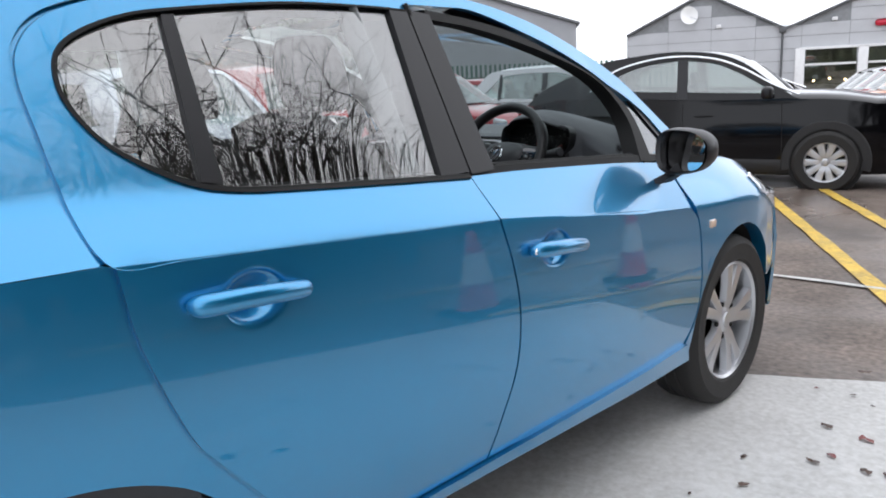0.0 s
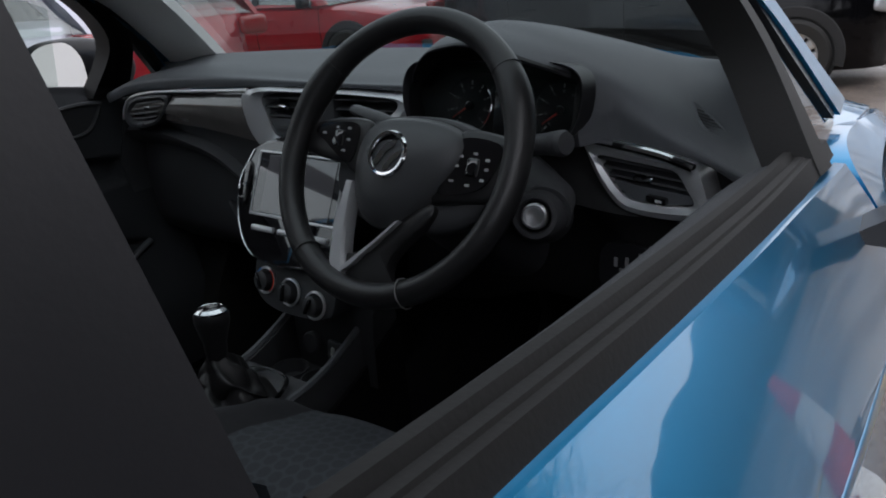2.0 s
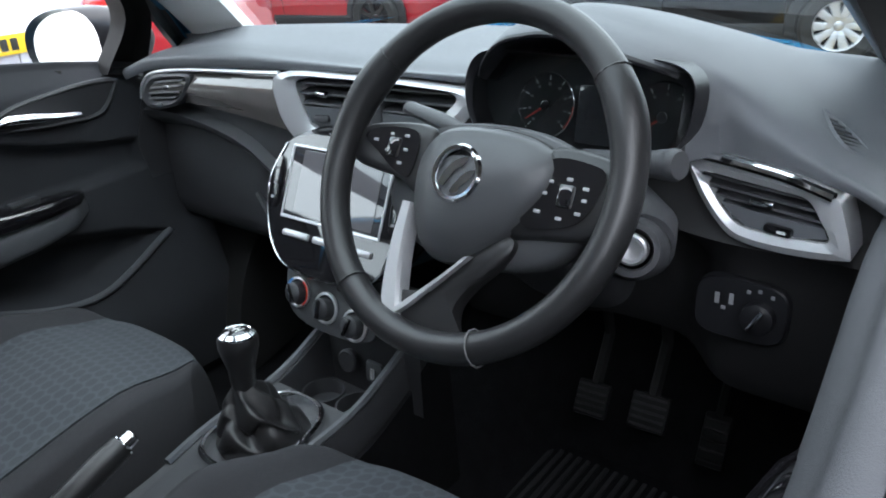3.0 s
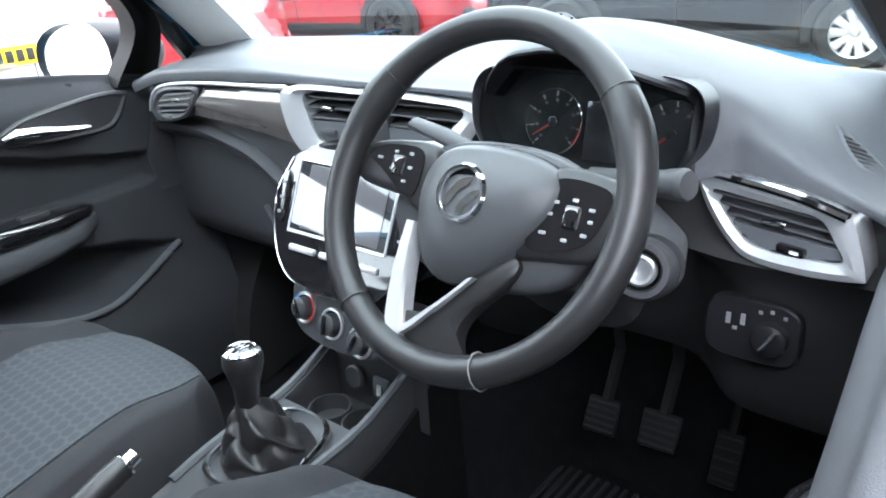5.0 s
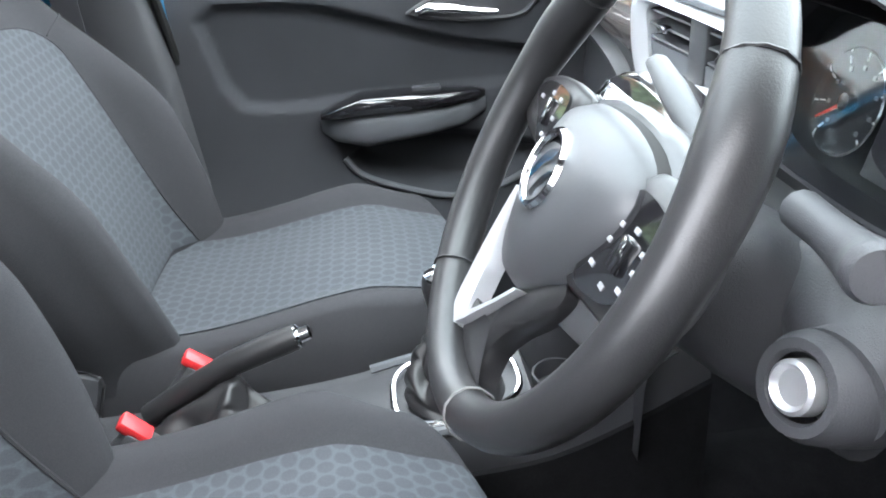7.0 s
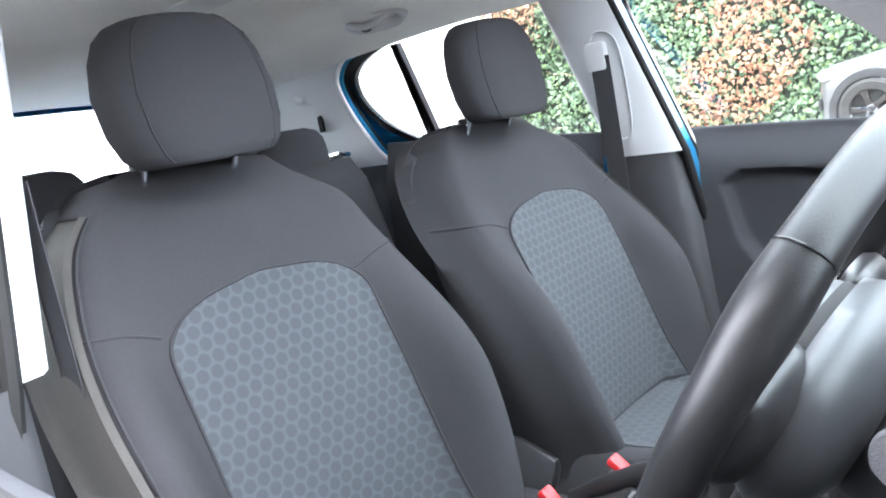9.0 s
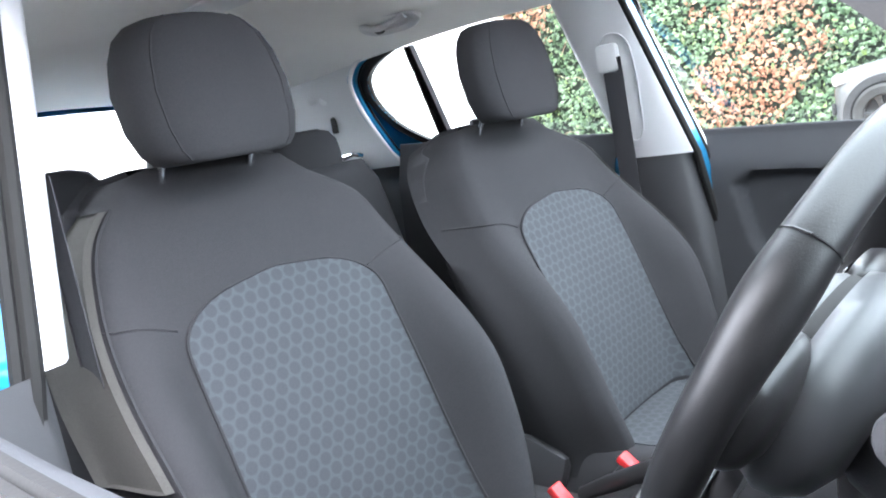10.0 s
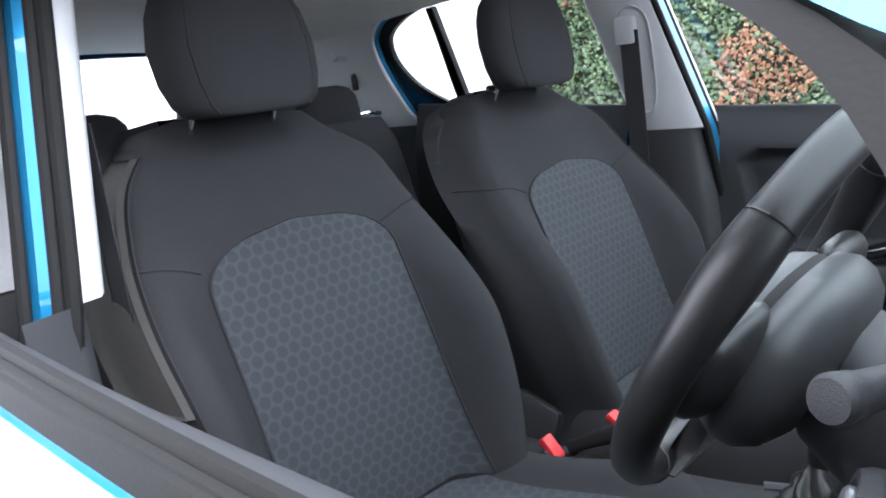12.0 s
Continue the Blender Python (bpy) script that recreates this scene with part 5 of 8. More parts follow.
# ---- dashboard ----
dash_top = curve_of([-0.70, -0.62, -0.50, 0.15, 0.195, 0.222, 0.248, 0.30, 0.36, 0.41, 0.45, 0.49, 0.55, 0.60, 0.65, 0.70], [0.962, 0.985, 1.000, 1.004, 1.006, 1.024, 1.060, 1.081, 1.079, 1.066, 1.049, 1.026, 0.986, 0.957, 0.937, 0.917])
dash_edge = curve_of([-0.70, -0.60, -0.50, -0.20, 0.20, 0.44, 0.46, 0.52, 0.58, 0.64, 0.70], [0.930, 0.957, 0.966, 0.982, 0.985, 0.960, 0.944, 0.938, 0.932, 0.920, 0.890])


def vent_face(x, z=0.89):
    """The slanting face of the dashboard's driver end."""
    return 0.788 - 0.20 * (x - 0.545)


def dash_profile(x):
    """From the windscreen to the face: (y, z) pairs that every section shares."""
    rise = smooth_step(0.205, 0.235, x)
    ahead, ahead_low = rise * (1 - smooth_step(0.41, 0.545, x)), rise * (1 - smooth_step(0.47, 0.505, x))
    right = smooth_step(0.40, 0.50, x)
    t, low = dash_top(x), dash_edge(x)
    f = 0.802 + (vent_face(x) + 0.008 - 0.802) * right - 0.067 * ahead
    g = f + 0.067 * (ahead - ahead_low)
    back_y = 1.155 - 0.17 * (x / 0.7) ** 2
    zb = 0.994 - 0.012 * smooth_step(0.58, 0.70, abs(x))

    # the mouth of the hood is wider above than below
    def mixed(a, b, x0, x1):
        hood = smooth_step(x0, x0 + 0.02, x) * (1 - smooth_step(x1 - 0.012, x1, x))
        return (a[0] + (b[0] - a[0]) * hood, a[1] + (b[1] - a[1]) * hood)

    return [(back_y, zb), (back_y - 0.03, zb + 0.016), (back_y * 0.55 + (f + 0.10) * 0.45, 0.45 * (zb + 0.02) + 0.55 * t + 0.004), (f + 0.11, t + 0.003),
            (f + 0.05, t), (f + 0.016, t - 0.007), mixed((max((f + g) / 2, g - 0.004), t - 0.40 * (t - low)), (f, t - 0.020), 0.210, 0.490), mixed((g - 0.001, t - 0.75 * (t - low)), (f + 0.06, t - 0.036), 0.203, 0.474), mixed((g + 0.002, low), (0.850, 0.965), 0.198, 0.460)]


bm = bmesh.new()
rows = []
for x in np.linspace(-0.695, 0.695, 150):
    prof = spline(dash_profile(x), 40)
    rows.append([(x, y, z) for y, z in prof])
sheet(bm, rows, flip=True)
bm.normal_update()
if sum(f.normal.z for f in bm.faces) < 0:
    bmesh.ops.reverse_faces(bm, faces=bm.faces[:])
bm.faces.ensure_lookup_table()
# inner faces of the hood are coloured black to keep its recess dark
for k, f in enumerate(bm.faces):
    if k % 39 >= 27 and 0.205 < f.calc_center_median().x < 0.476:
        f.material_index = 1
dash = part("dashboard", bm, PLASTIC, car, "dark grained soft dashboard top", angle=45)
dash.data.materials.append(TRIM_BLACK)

# lower dash: passenger face with glovebox, driver's knee panel
bm = bmesh.new()
low = curve_of([-0.70, -0.60, -0.47, -0.37, -0.29, -0.20, -0.13], [0.868, 0.872, 0.857, 0.830, 0.785, 0.75, 0.74])
rows = []
for x in np.linspace(-0.695, -0.14, 30):
    t = low(x)
    rows.append([(x, y, z) for y, z in ((0.845, 0.955), (0.846, t + 0.01), (0.826, t - 0.002), (0.832, t - 0.016), (0.868, t - 0.04), (0.862, t - 0.10), (0.862, 0.665), (0.875, 0.630), (0.94, 0.58), (1.10, 0.56))])
sheet(bm, rows)
part("glovebox", bm, PLASTIC_HARD, dash, "dark plastic glovebox face", angle=40)
bm = bmesh.new()
tube(bm, [(x, y, z) for x, y, z in ((-0.40, 0.858, 0.725), (-0.37, 0.852, 0.690), (-0.31, 0.850, 0.675), (-0.27, 0.852, 0.675))], 0.006, 6)
part("glovebox_catch", bm, PLASTIC_HARD, dash)
bm = bmesh.new()
rows = []
for x in np.linspace(0.13, 0.69, 34):
    tuckin = 0.10 * math.exp(-((x - 0.36) / 0.12) ** 4)
    head = min(0.955, dash_edge(x) - 0.014)
    rows.append([(x, y + tuckin * q, z) for y, z, q in ((0.822, head, 0), (0.815, min(0.86, head - 0.02), 0), (0.790, 0.842, 0.2), (0.800, 0.826, 0.5), (0.812, 0.800, 1), (0.806, 0.68, 1), (0.83, 0.635, 1), (0.92, 0.60, 1), (1.08, 0.575, 1))])
sheet(bm, rows)
part("knee_panel", bm, DARK_PLASTIC, dash, "dark plastic panel below the steering column", angle=40)
for x0 in (-0.697, 0.697):
    bm = bmesh.new()
    plate(bm, [(x0, y, z) for y, z in ((0.845, 0.93), (0.95, 0.90), (1.05, 0.86), (1.10, 0.56), (0.90, 0.58), (0.83, 0.64), (0.80, 0.80))], (0.004 if x0 > 0 else -0.004, 0, 0))
    part("dash_end", bm, PLASTIC_HARD, dash)


def framed_vent(name, outer, inner, y, frame_mat, depth, slats, tilt=0.0, label="", tab=True, face=None, lip=0.004):
    """An air vent on a plane of constant y (or y = face(x, z)): frame, dark box, slats, a bright thumb tab."""
    fy = face or (lambda x, z: y)
    bm = bmesh.new()
    o = [(x, fy(x, z), z) for x, z in spline(outer, 56, True)]
    i = [(x, fy(x, z) + 0.002, z) for x, z in spline(inner, 56, True)]
    ring_plate(bm, o, i, (0, depth, 0), lip)
    frame_ob = part(name, bm, frame_mat, dash, label, angle=40)
    bm = bmesh.new()
    plate(bm, [(x, fy(x, z) + depth * 0.85, z) for x, z in spline(inner, 40, True)], (0, 0.004, 0))
    part("vent_cavity", bm, UNDERSIDE, frame_ob)
    ix, iz = [p[0] for p in inner], [p[1] for p in inner]
    poly = spline(inner, 200, True)
    for k in range(slats):
        z = min(iz) + (max(iz) - min(iz)) * (k + 0.6) / (slats + 0.2)
        xs_ = [px for px, pz in poly if abs(pz - z) < 0.006]
        if len(xs_) < 2:
            continue
        a, b = min(xs_) + 0.002, max(xs_) - 0.002
        bm = bmesh.new()
        rows = []
        for x in np.linspace(a, b, 6):
            c = fy(x, z) + depth * 0.35
            zz = z + tilt * (x - (a + b) / 2)
            rows.append([(x, c + 0.012, zz + 0.0045), (x, c - 0.010, zz + 0.001), (x, c - 0.011, zz - 0.001), (x, c + 0.012, zz + 0.001)])
        loft(bm, rows)
        part("slat", bm, PLASTIC_HARD, frame_ob)
    if tab:
        bm = bmesh.new()
        cx, cz = (min(ix) + max(ix)) / 2, (min(iz) + max(iz)) / 2 + 0.004
        rbox(bm, (0.026, 0.010, 0.008), pose(cx, fy(cx, cz) + depth * 0.12, cz, 0, math.degrees(-math.atan(tilt)), 0), 0.003)
        part("vent_tab", bm, CHROME, frame_ob, "bright vent tab")
    return frame_ob


framed_vent("driver_vent", [(0.464, 0.936), (0.52, 0.933), (0.559, 0.930), (0.595, 0.926), (0.624, 0.919), (0.636, 0.895), (0.645, 0.864), (0.639, 0.857), (0.588, 0.848), (0.530, 0.848), (0.504, 0.863), (0.481, 0.890), (0.468, 0.915)],
            [(0.480, 0.916), (0.53, 0.915), (0.57, 0.913), (0.597, 0.910), (0.612, 0.892), (0.622, 0.871), (0.590, 0.865), (0.535, 0.863), (0.512, 0.876), (0.492, 0.899)], 0.764, SILVER, 0.05, 5, -0.03, "satin silver frame round the side vent", face=vent_face)
bm = bmesh.new()
tube(bm, [(x, vent_face(x) - 0.006, z) for x, z in spline([(0.460, 0.939), (0.52, 0.9355), (0.578, 0.9305), (0.624, 0.921)], 20)], 0.0055, 8)
part("trim_strip", bm, CHROME, dash, "bright strip above the side vent")
bm = bmesh.new()
plate(bm, [(x, vent_face(x) + 0.006, z) for x, z in ((0.506, 0.885), (0.54, 0.883), (0.58, 0.882), (0.616, 0.882), (0.6210, 0.872), (0.590, 0.8655), (0.537, 0.8635), (0.514, 0.876))], (0, 0.02, 0))
part("vent_sill", bm, PLASTIC, dash, "grey plate below the slats")
bm = bmesh.new()
rbox(bm, (0.030, 0.010, 0.010), pose(0.572, vent_face(0.572) + 0.004, 0.870, 0, 2, -11), 0.003)
part("vent_wheel", bm, GLOSS_BLACK, dash)
bm = bmesh.new()
rbox(bm, (0.009, 0.001, 0.003), pose(0.576, vent_face(0.576) - 0.0022, 0.870, 0, 0, -11), 0)
part("wheel_mark", bm, WHITE_MARK, dash)

# centre vents in one silver frame
framed_vent("centre_vent", [(-0.205, 0.978), (-0.05, 0.985), (0.10, 0.984), (0.188, 0.976), (0.165, 0.938), (0.125, 0.905), (0.02, 0.885), (-0.08, 0.872), (-0.14, 0.866), (-0.190, 0.880), (-0.218, 0.925)],
            [(-0.160, 0.972), (-0.05, 0.979), (0.08, 0.979), (0.150, 0.972), (0.128, 0.945), (0.095, 0.925), (0.01, 0.913), (-0.06, 0.905), (-0.118, 0.896), (-0.146, 0.904), (-0.160, 0.935)], 0.792, SILVER, 0.05, 5, 0.02, "satin silver frame round the centre vents", tab=False, lip=0.006)
bm = bmesh.new()
rbox(bm, (0.045, 0.05, 0.078), pose(-0.012, 0.820, 0.942), 0.004)
part("vent_bridge", bm, PLASTIC_HARD, dash)
bm = bmesh.new()
plate(bm, [(x, 0.7975, z) for x, z in ((-0.157, 0.929), (-0.05, 0.934), (0.108, 0.936), (0.09, 0.924), (0.01, 0.9135), (-0.06, 0.9055), (-0.118, 0.897), (-0.145, 0.905))], (0, 0.02, 0))
part("vent_sill", bm, PLASTIC, dash, "grey plate below the slats")
for vx in (-0.112, 0.075):
    bm = bmesh.new()
    rbox(bm, (0.024, 0.012, 0.009), pose(vx, 0.796, 0.952), 0.003)
    part("vent_tab", bm, CHROME, dash, "bright vent tab")
bm = bmesh.new()
rbox(bm, (0.034, 0.008, 0.010), pose(-0.118, 0.796, 0.914, 0, -4, 0), 0.003)
part("vent_wheel", bm, PLASTIC_HARD, dash)

# passenger decor panel, its bright strip, the end vent
bm = bmesh.new()
top = spline([(-0.640, 0.915), (-0.62, 0.938), (-0.58, 0.950), (-0.48, 0.959), (-0.36, 0.965), (-0.205, 0.972)], 30)
bot = spline([(-0.640, 0.895), (-0.61, 0.896), (-0.545, 0.898), (-0.42, 0.893), (-0.30, 0.884), (-0.165, 0.866)], 30)
rows = []
for k in range(7):
    f = k / 6
    rows.append([(x, 0.826 - 0.014 * math.sin(math.pi * min(f * 1.1, 1)) - 0.006, z) for x, z in top * (1 - f) + bot * f])
sheet(bm, rows)
flange(bm, (0, 0.02, 0))
decor = part("decor_panel", bm, DECOR, dash, "glossy dark brown decor panel", angle=60)
bm = bmesh.new()
tube(bm, [(x, 0.808 - 0.012 * smooth_step(-0.45, -0.21, x), z) for x, z in spline([(-0.660, 0.897), (-0.648, 0.920), (-0.615, 0.945), (-0.555, 0.957), (-0.48, 0.964), (-0.36, 0.970), (-0.205, 0.978)], 50)], [0.0025] * 6 + [0.003] * 14 + [0.0038] * 30, 8)
part("trim_strip", bm, SILVER, dash, "bright strip along the dashboard")
framed_vent("passenger_vent", [(-0.652, 0.902), (-0.632, 0.930), (-0.595, 0.947), (-0.54, 0.953), (-0.474, 0.955), (-0.492, 0.925), (-0.522, 0.901), (-0.56, 0.888), (-0.60, 0.880), (-0.640, 0.884)],
            [(-0.625, 0.906), (-0.605, 0.928), (-0.578, 0.939), (-0.535, 0.945), (-0.492, 0.946), (-0.510, 0.922), (-0.535, 0.905), (-0.565, 0.900), (-0.600, 0.898)], 0.806, PLASTIC_HARD, 0.022, 4, 0.12, "dark end vent")
bm = bmesh.new()
rbox(bm, (0.022, 0.008, 0.007), pose(-0.590, 0.805, 0.890, 0, -6, 0), 0.002)
part("vent_wheel", bm, PLASTIC, dash)

# instrument cluster
CL = pose(0.348, 0.776, 0.982, 76, 0, 0) @ Matrix.Scale(0.94, 4)
bm = bmesh.new()
out = [(-0.150, 0.010), (-0.140, 0.046), (-0.100, 0.058), (0.0, 0.056), (0.095, 0.057), (0.140, 0.044), (0.150, 0.008), (0.136, -0.036), (0.090, -0.056), (0.0, -0.060), (-0.085, -0.056), (-0.132, -0.036)]
o = [CL @ Vector((x, y, 0.035)) for x, y in spline(out, 60, True)]
i = [CL @ Vector((x * 0.95, y * 0.93, 0.0)) for x, y in spline(out, 60, True)]
sheet(bm, [[p + Vector((0, 0.02, 0)) for p in [CL @ Vector((x * 1.015, y * 1.02, 0.02)) for x, y in spline(out, 60, True)]], [CL @ Vector((x * 1.012, y * 1.015, 0.037)) for x, y in spline(out, 60, True)], o, i], closed=True)
bmesh.ops.recalc_face_normals(bm, faces=bm.faces[:])
cluster = part("instrument_panel", bm, TRIM_BLACK, dash, "black instrument cluster surround", angle=50)
bm = bmesh.new()
plate(bm, [CL @ Vector((x * 0.96, y * 0.95, -0.002)) for x, y in spline(out, 60, True)], CL.to_3x3() @ Vector((0, 0, -0.01)))
part("dial_panel", bm, DIAL, cluster)
bm = bmesh.new()
rbox(bm, (0.066, 0.070, 0.004), CL @ pose(0.030, -0.010, 0.004), 0.001)
part("trip_display", bm, SCREEN, cluster, "dark trip display")
for gx, a_needle, red0 in ((-0.047, 214, -62), (0.106, 216, None)):
    g = CL @ pose(gx, -0.004, 0.0)
    bm = bmesh.new()
    lathe(bm, [(0.0405, 0.0), (0.0405, 0.006), (0.039, 0.007), (0.0385, 0.001)], g, 48, cap=False)
    part("dial_ring", bm, CHROME, cluster, "bright dial ring")
    for k in range(9):
        a = radians(225 - 33.75 * k)
        bm = bmesh.new()
        rbox(bm, (0.006, 0.0011, 0.001), g @ pose(0.034 * math.cos(a), 0.034 * math.sin(a), 0.002, 0, 0, math.degrees(a)), 0)
        part("dial_mark", bm, WHITE_MARK, cluster)
        bm = bmesh.new()
        rbox(bm, (0.0036, 0.0032, 0.001), g @ pose(0.0262 * math.cos(a), 0.0262 * math.sin(a), 0.002), 0)
        part("dial_figure", bm, GREY_PRINT, cluster)
    if red0 is not None:
        bm = bmesh.new()
        rows = [[g @ Vector((r * math.cos(a), r * math.sin(a), 0.003)) for a in np.radians(np.linspace(2, -45, 14))] for r in (0.0385, 0.0355)]
        sheet(bm, rows)
        part("red_zone", bm, NEEDLE, cluster)
    a = radians(a_needle)
    bm = bmesh.new()
    tube(bm, [g @ Vector((0.002 * math.cos(a), 0.002 * math.sin(a), 0.006)), g @ Vector((0.034 * math.cos(a), 0.034 * math.sin(a), 0.006))], [0.0016, 0.0008], 6)
    part("needle", bm, NEEDLE, cluster, "red needle")
    bm = bmesh.new()
    lathe(bm, [(0.0065, 0.002), (0.0065, 0.009), (0.004, 0.010)], g, 20)
    part("needle_boss", bm, GLOSS_BLACK, cluster)
bm = bmesh.new()
plate(bm, [CL @ Vector((x * 0.99, y * 0.98, 0.026 - 0.006 * (y / 0.05))) for x, y in spline(out, 60, True)], CL.to_3x3() @ Vector((0, 0, 0.001)))
lens = part("cluster_lens", bm, GLASS_LENS, cluster, "clear cluster lens")
lens.visible_shadow = False

# side demister vent on the dash top: a teardrop, pointed towards the windscreen
DV = Matrix(((-0.50, -0.72, 0.48, 0.606), (0.82, -0.57, 0.0, 0.866), (0.27, 0.39, 0.88, 0.951), (0, 0, 0, 1))) @ Matrix.Scale(1.0, 4)
TEAR = [(0.040, 0.014), (0.020, 0.015), (-0.004, 0.0165), (-0.028, 0.012), (-0.038, 0.0), (-0.034, -0.010), (-0.018, -0.014), (0.004, -0.008), (0.026, 0.004)]
bm = bmesh.new()
pts = spline(TEAR, 48, True)
mid_tear = pts.mean(0)
sheet(bm, [[DV @ Vector((*(mid_tear + (p - mid_tear) * q), z)) for p in pts] for q, z in ((1.22, -0.008), (1.20, 0.003), (1.10, 0.006), (1.0, 0.004), (0.98, -0.004))], closed=True)
bmesh.ops.recalc_face_normals(bm, faces=bm.faces[:])
demist = part("demister_vent", bm, PLASTIC, dash, "small slatted demister vent")
bm = bmesh.new()
plate(bm, [DV @ Vector((*p, 0.0)) for p in pts], DV.to_3x3() @ Vector((0, 0, -0.002)))
part("vent_cavity", bm, UNDERSIDE, demist)
for xk in np.linspace(-0.030, 0.026, 7):
    ys_ = [p[1] for p in spline(TEAR, 300, True) if abs(p[0] - xk) < 0.0015]
    bm = bmesh.new()
    rbox(bm, (0.0028, max(ys_) - min(ys_), 0.006), DV @ pose(xk, (max(ys_) + min(ys_)) / 2, 0.002), 0.0008)
    part("slat", bm, PLASTIC_HARD, demist)

# light switch panel
LS = pose(0.537, 0.803, 0.760, 84, 0, 0)
bm = bmesh.new()
loft(bm, [[LS @ Vector((px, pz, h)) for px, pz in superellipse(0, 0, 0.052 * q, 0.036 * q, 32, 4)] for h, q in ((-0.01, 1.02), (0.004, 1.0), (0.006, 0.96))])
switches = part("light_switch_panel", bm, TRIM_BLACK, dash, "black headlamp switch panel", angle=30)
bm = bmesh.new()
lathe(bm, [(0.019, 0.006), (0.018, 0.018), (0.014, 0.020), (0.004, 0.020)], LS @ pose(0.022, -0.002, 0), 28)
knob = part("light_knob", bm, TRIM_BLACK, switches)
bm = bmesh.new()
rbox(bm, (0.030, 0.006, 0.006), LS @ pose(0.022, -0.002, 0.021, 0, 0, 62), 0.002)
part("knob_grip", bm, CHROME, switches, "bright knob grip")
for k, (px, pz) in enumerate(((-0.026, 0.010), (-0.010, 0.012), (-0.018, 0.0), (0.008, 0.025), (0.020, 0.028), (0.034, 0.024))):
    bm = bmesh.new()
    rbox(bm, (0.005 if k < 3 else 0.004, 0.013 if k < 2 else 0.004, 0.001), LS @ pose(px, pz, 0.0065), 0)
    part("switch_mark", bm, GREY_PRINT, switches)

# ---- centre stack ----
def stack_y(z):
    return 0.690 + (z - 0.79) * 0.48


bm = bmesh.new()
out = [(-0.135, 0.890), (-0.075, 0.906), (0.00, 0.908), (0.08, 0.900), (0.116, 0.865), (0.124, 0.81), (0.110, 0.760), (0.080, 0.733), (0.01, 0.722), (-0.060, 0.722), (-0.108, 0.736), (-0.142, 0.775), (-0.158, 0.835)]
pts = spline(out, 60, True)
rings = []
for q, d in ((1.03, 0.07), (1.03, 0.008), (1.0, 0.0), (0.97, -0.002)):
    rings.append([(-0.014 + (x + 0.014) * q, stack_y(z) + d, 0.815 + (z - 0.815) * q) for x, z in pts])
loft(bm, rings)
stack = part("centre_panel", bm, GLOSS_BLACK, dash, "gloss black centre stack", angle=30)
bm = bmesh.new()
tube(bm, [(0.005 + (x - 0.005) * 1.0, stack_y(z) - 0.002, z) for x, z in list(spline(out[6:] + out[:1], 40))], 0.0013, 6)
part("stack_strip", bm, CHROME, stack, "thin chrome edge strip")
bm = bmesh.new()
sc = [(-0.114, 0.885), (0.084, 0.885), (0.084, 0.795), (-0.114, 0.795)]
plate(bm, [(x, stack_y(z) - 0.0030, z) for x, z in sc], (0, 0.003, 0.0015))
screen_glass = part("touch_screen", bm, SCREEN, stack, "gloss black touch screen glass")
bm = bmesh.new()
plate(bm, [(x, stack_y(z) - 0.0042, z) for x, z in ((-0.091, 0.884), (0.070, 0.884), (0.070, 0.798), (-0.091, 0.798))], (0, 0.001, 0.0005))
part("lit_display", bm, SCREEN_LIT, screen_glass, "display glowing pale grey")
bm = bmesh.new()
o = [(x, stack_y(z) - 0.004, z) for x, z in ((-0.118, 0.890), (0.088, 0.890), (0.087, 0.790), (-0.117, 0.790))]
i = [(x, stack_y(z) - 0.004, z) for x, z in ((-0.114, 0.887), (0.084, 0.887), (0.084, 0.794), (-0.114, 0.794))]
ring_plate(bm, o, i, (0, 0.006, 0), 0.001)
part("screen_frame", bm, SILVER, stack, "thin silver screen frame")
for bx, bw in ((-0.075, 0.056), (-0.012, 0.05), (0.052, 0.056)):
    bm = bmesh.new()
    rbox(bm, (bw, 0.008, 0.010), pose(bx, stack_y(0.771) - 0.004, 0.771, -25, 0, 0), 0.003)
    part("stack_button", bm, SILVER, stack, "silver push button")
for bx in (-0.140, 0.108):
    bm = bmesh.new()
    loft(bm, [[(bx + px, stack_y(0.835 + pz) + h, 0.835 + pz) for px, pz in superellipse(0, 0, 0.011 * q, 0.036 * q, 24, 2.6)] for h, q in ((0.004, 1.0), (-0.004, 1.0), (-0.006, 0.8))])
    b = part("side_button", bm, GLOSS_BLACK, stack, "long gloss black side button")
    for k in range(3):
        bm = bmesh.new()
        zz = 0.815 + 0.02 * k
        rbox(bm, (0.006, 0.001, 0.004), pose(bx, stack_y(zz) - 0.0068, zz, -25), 0)
        part("button_mark", bm, GREY_PRINT, stack)

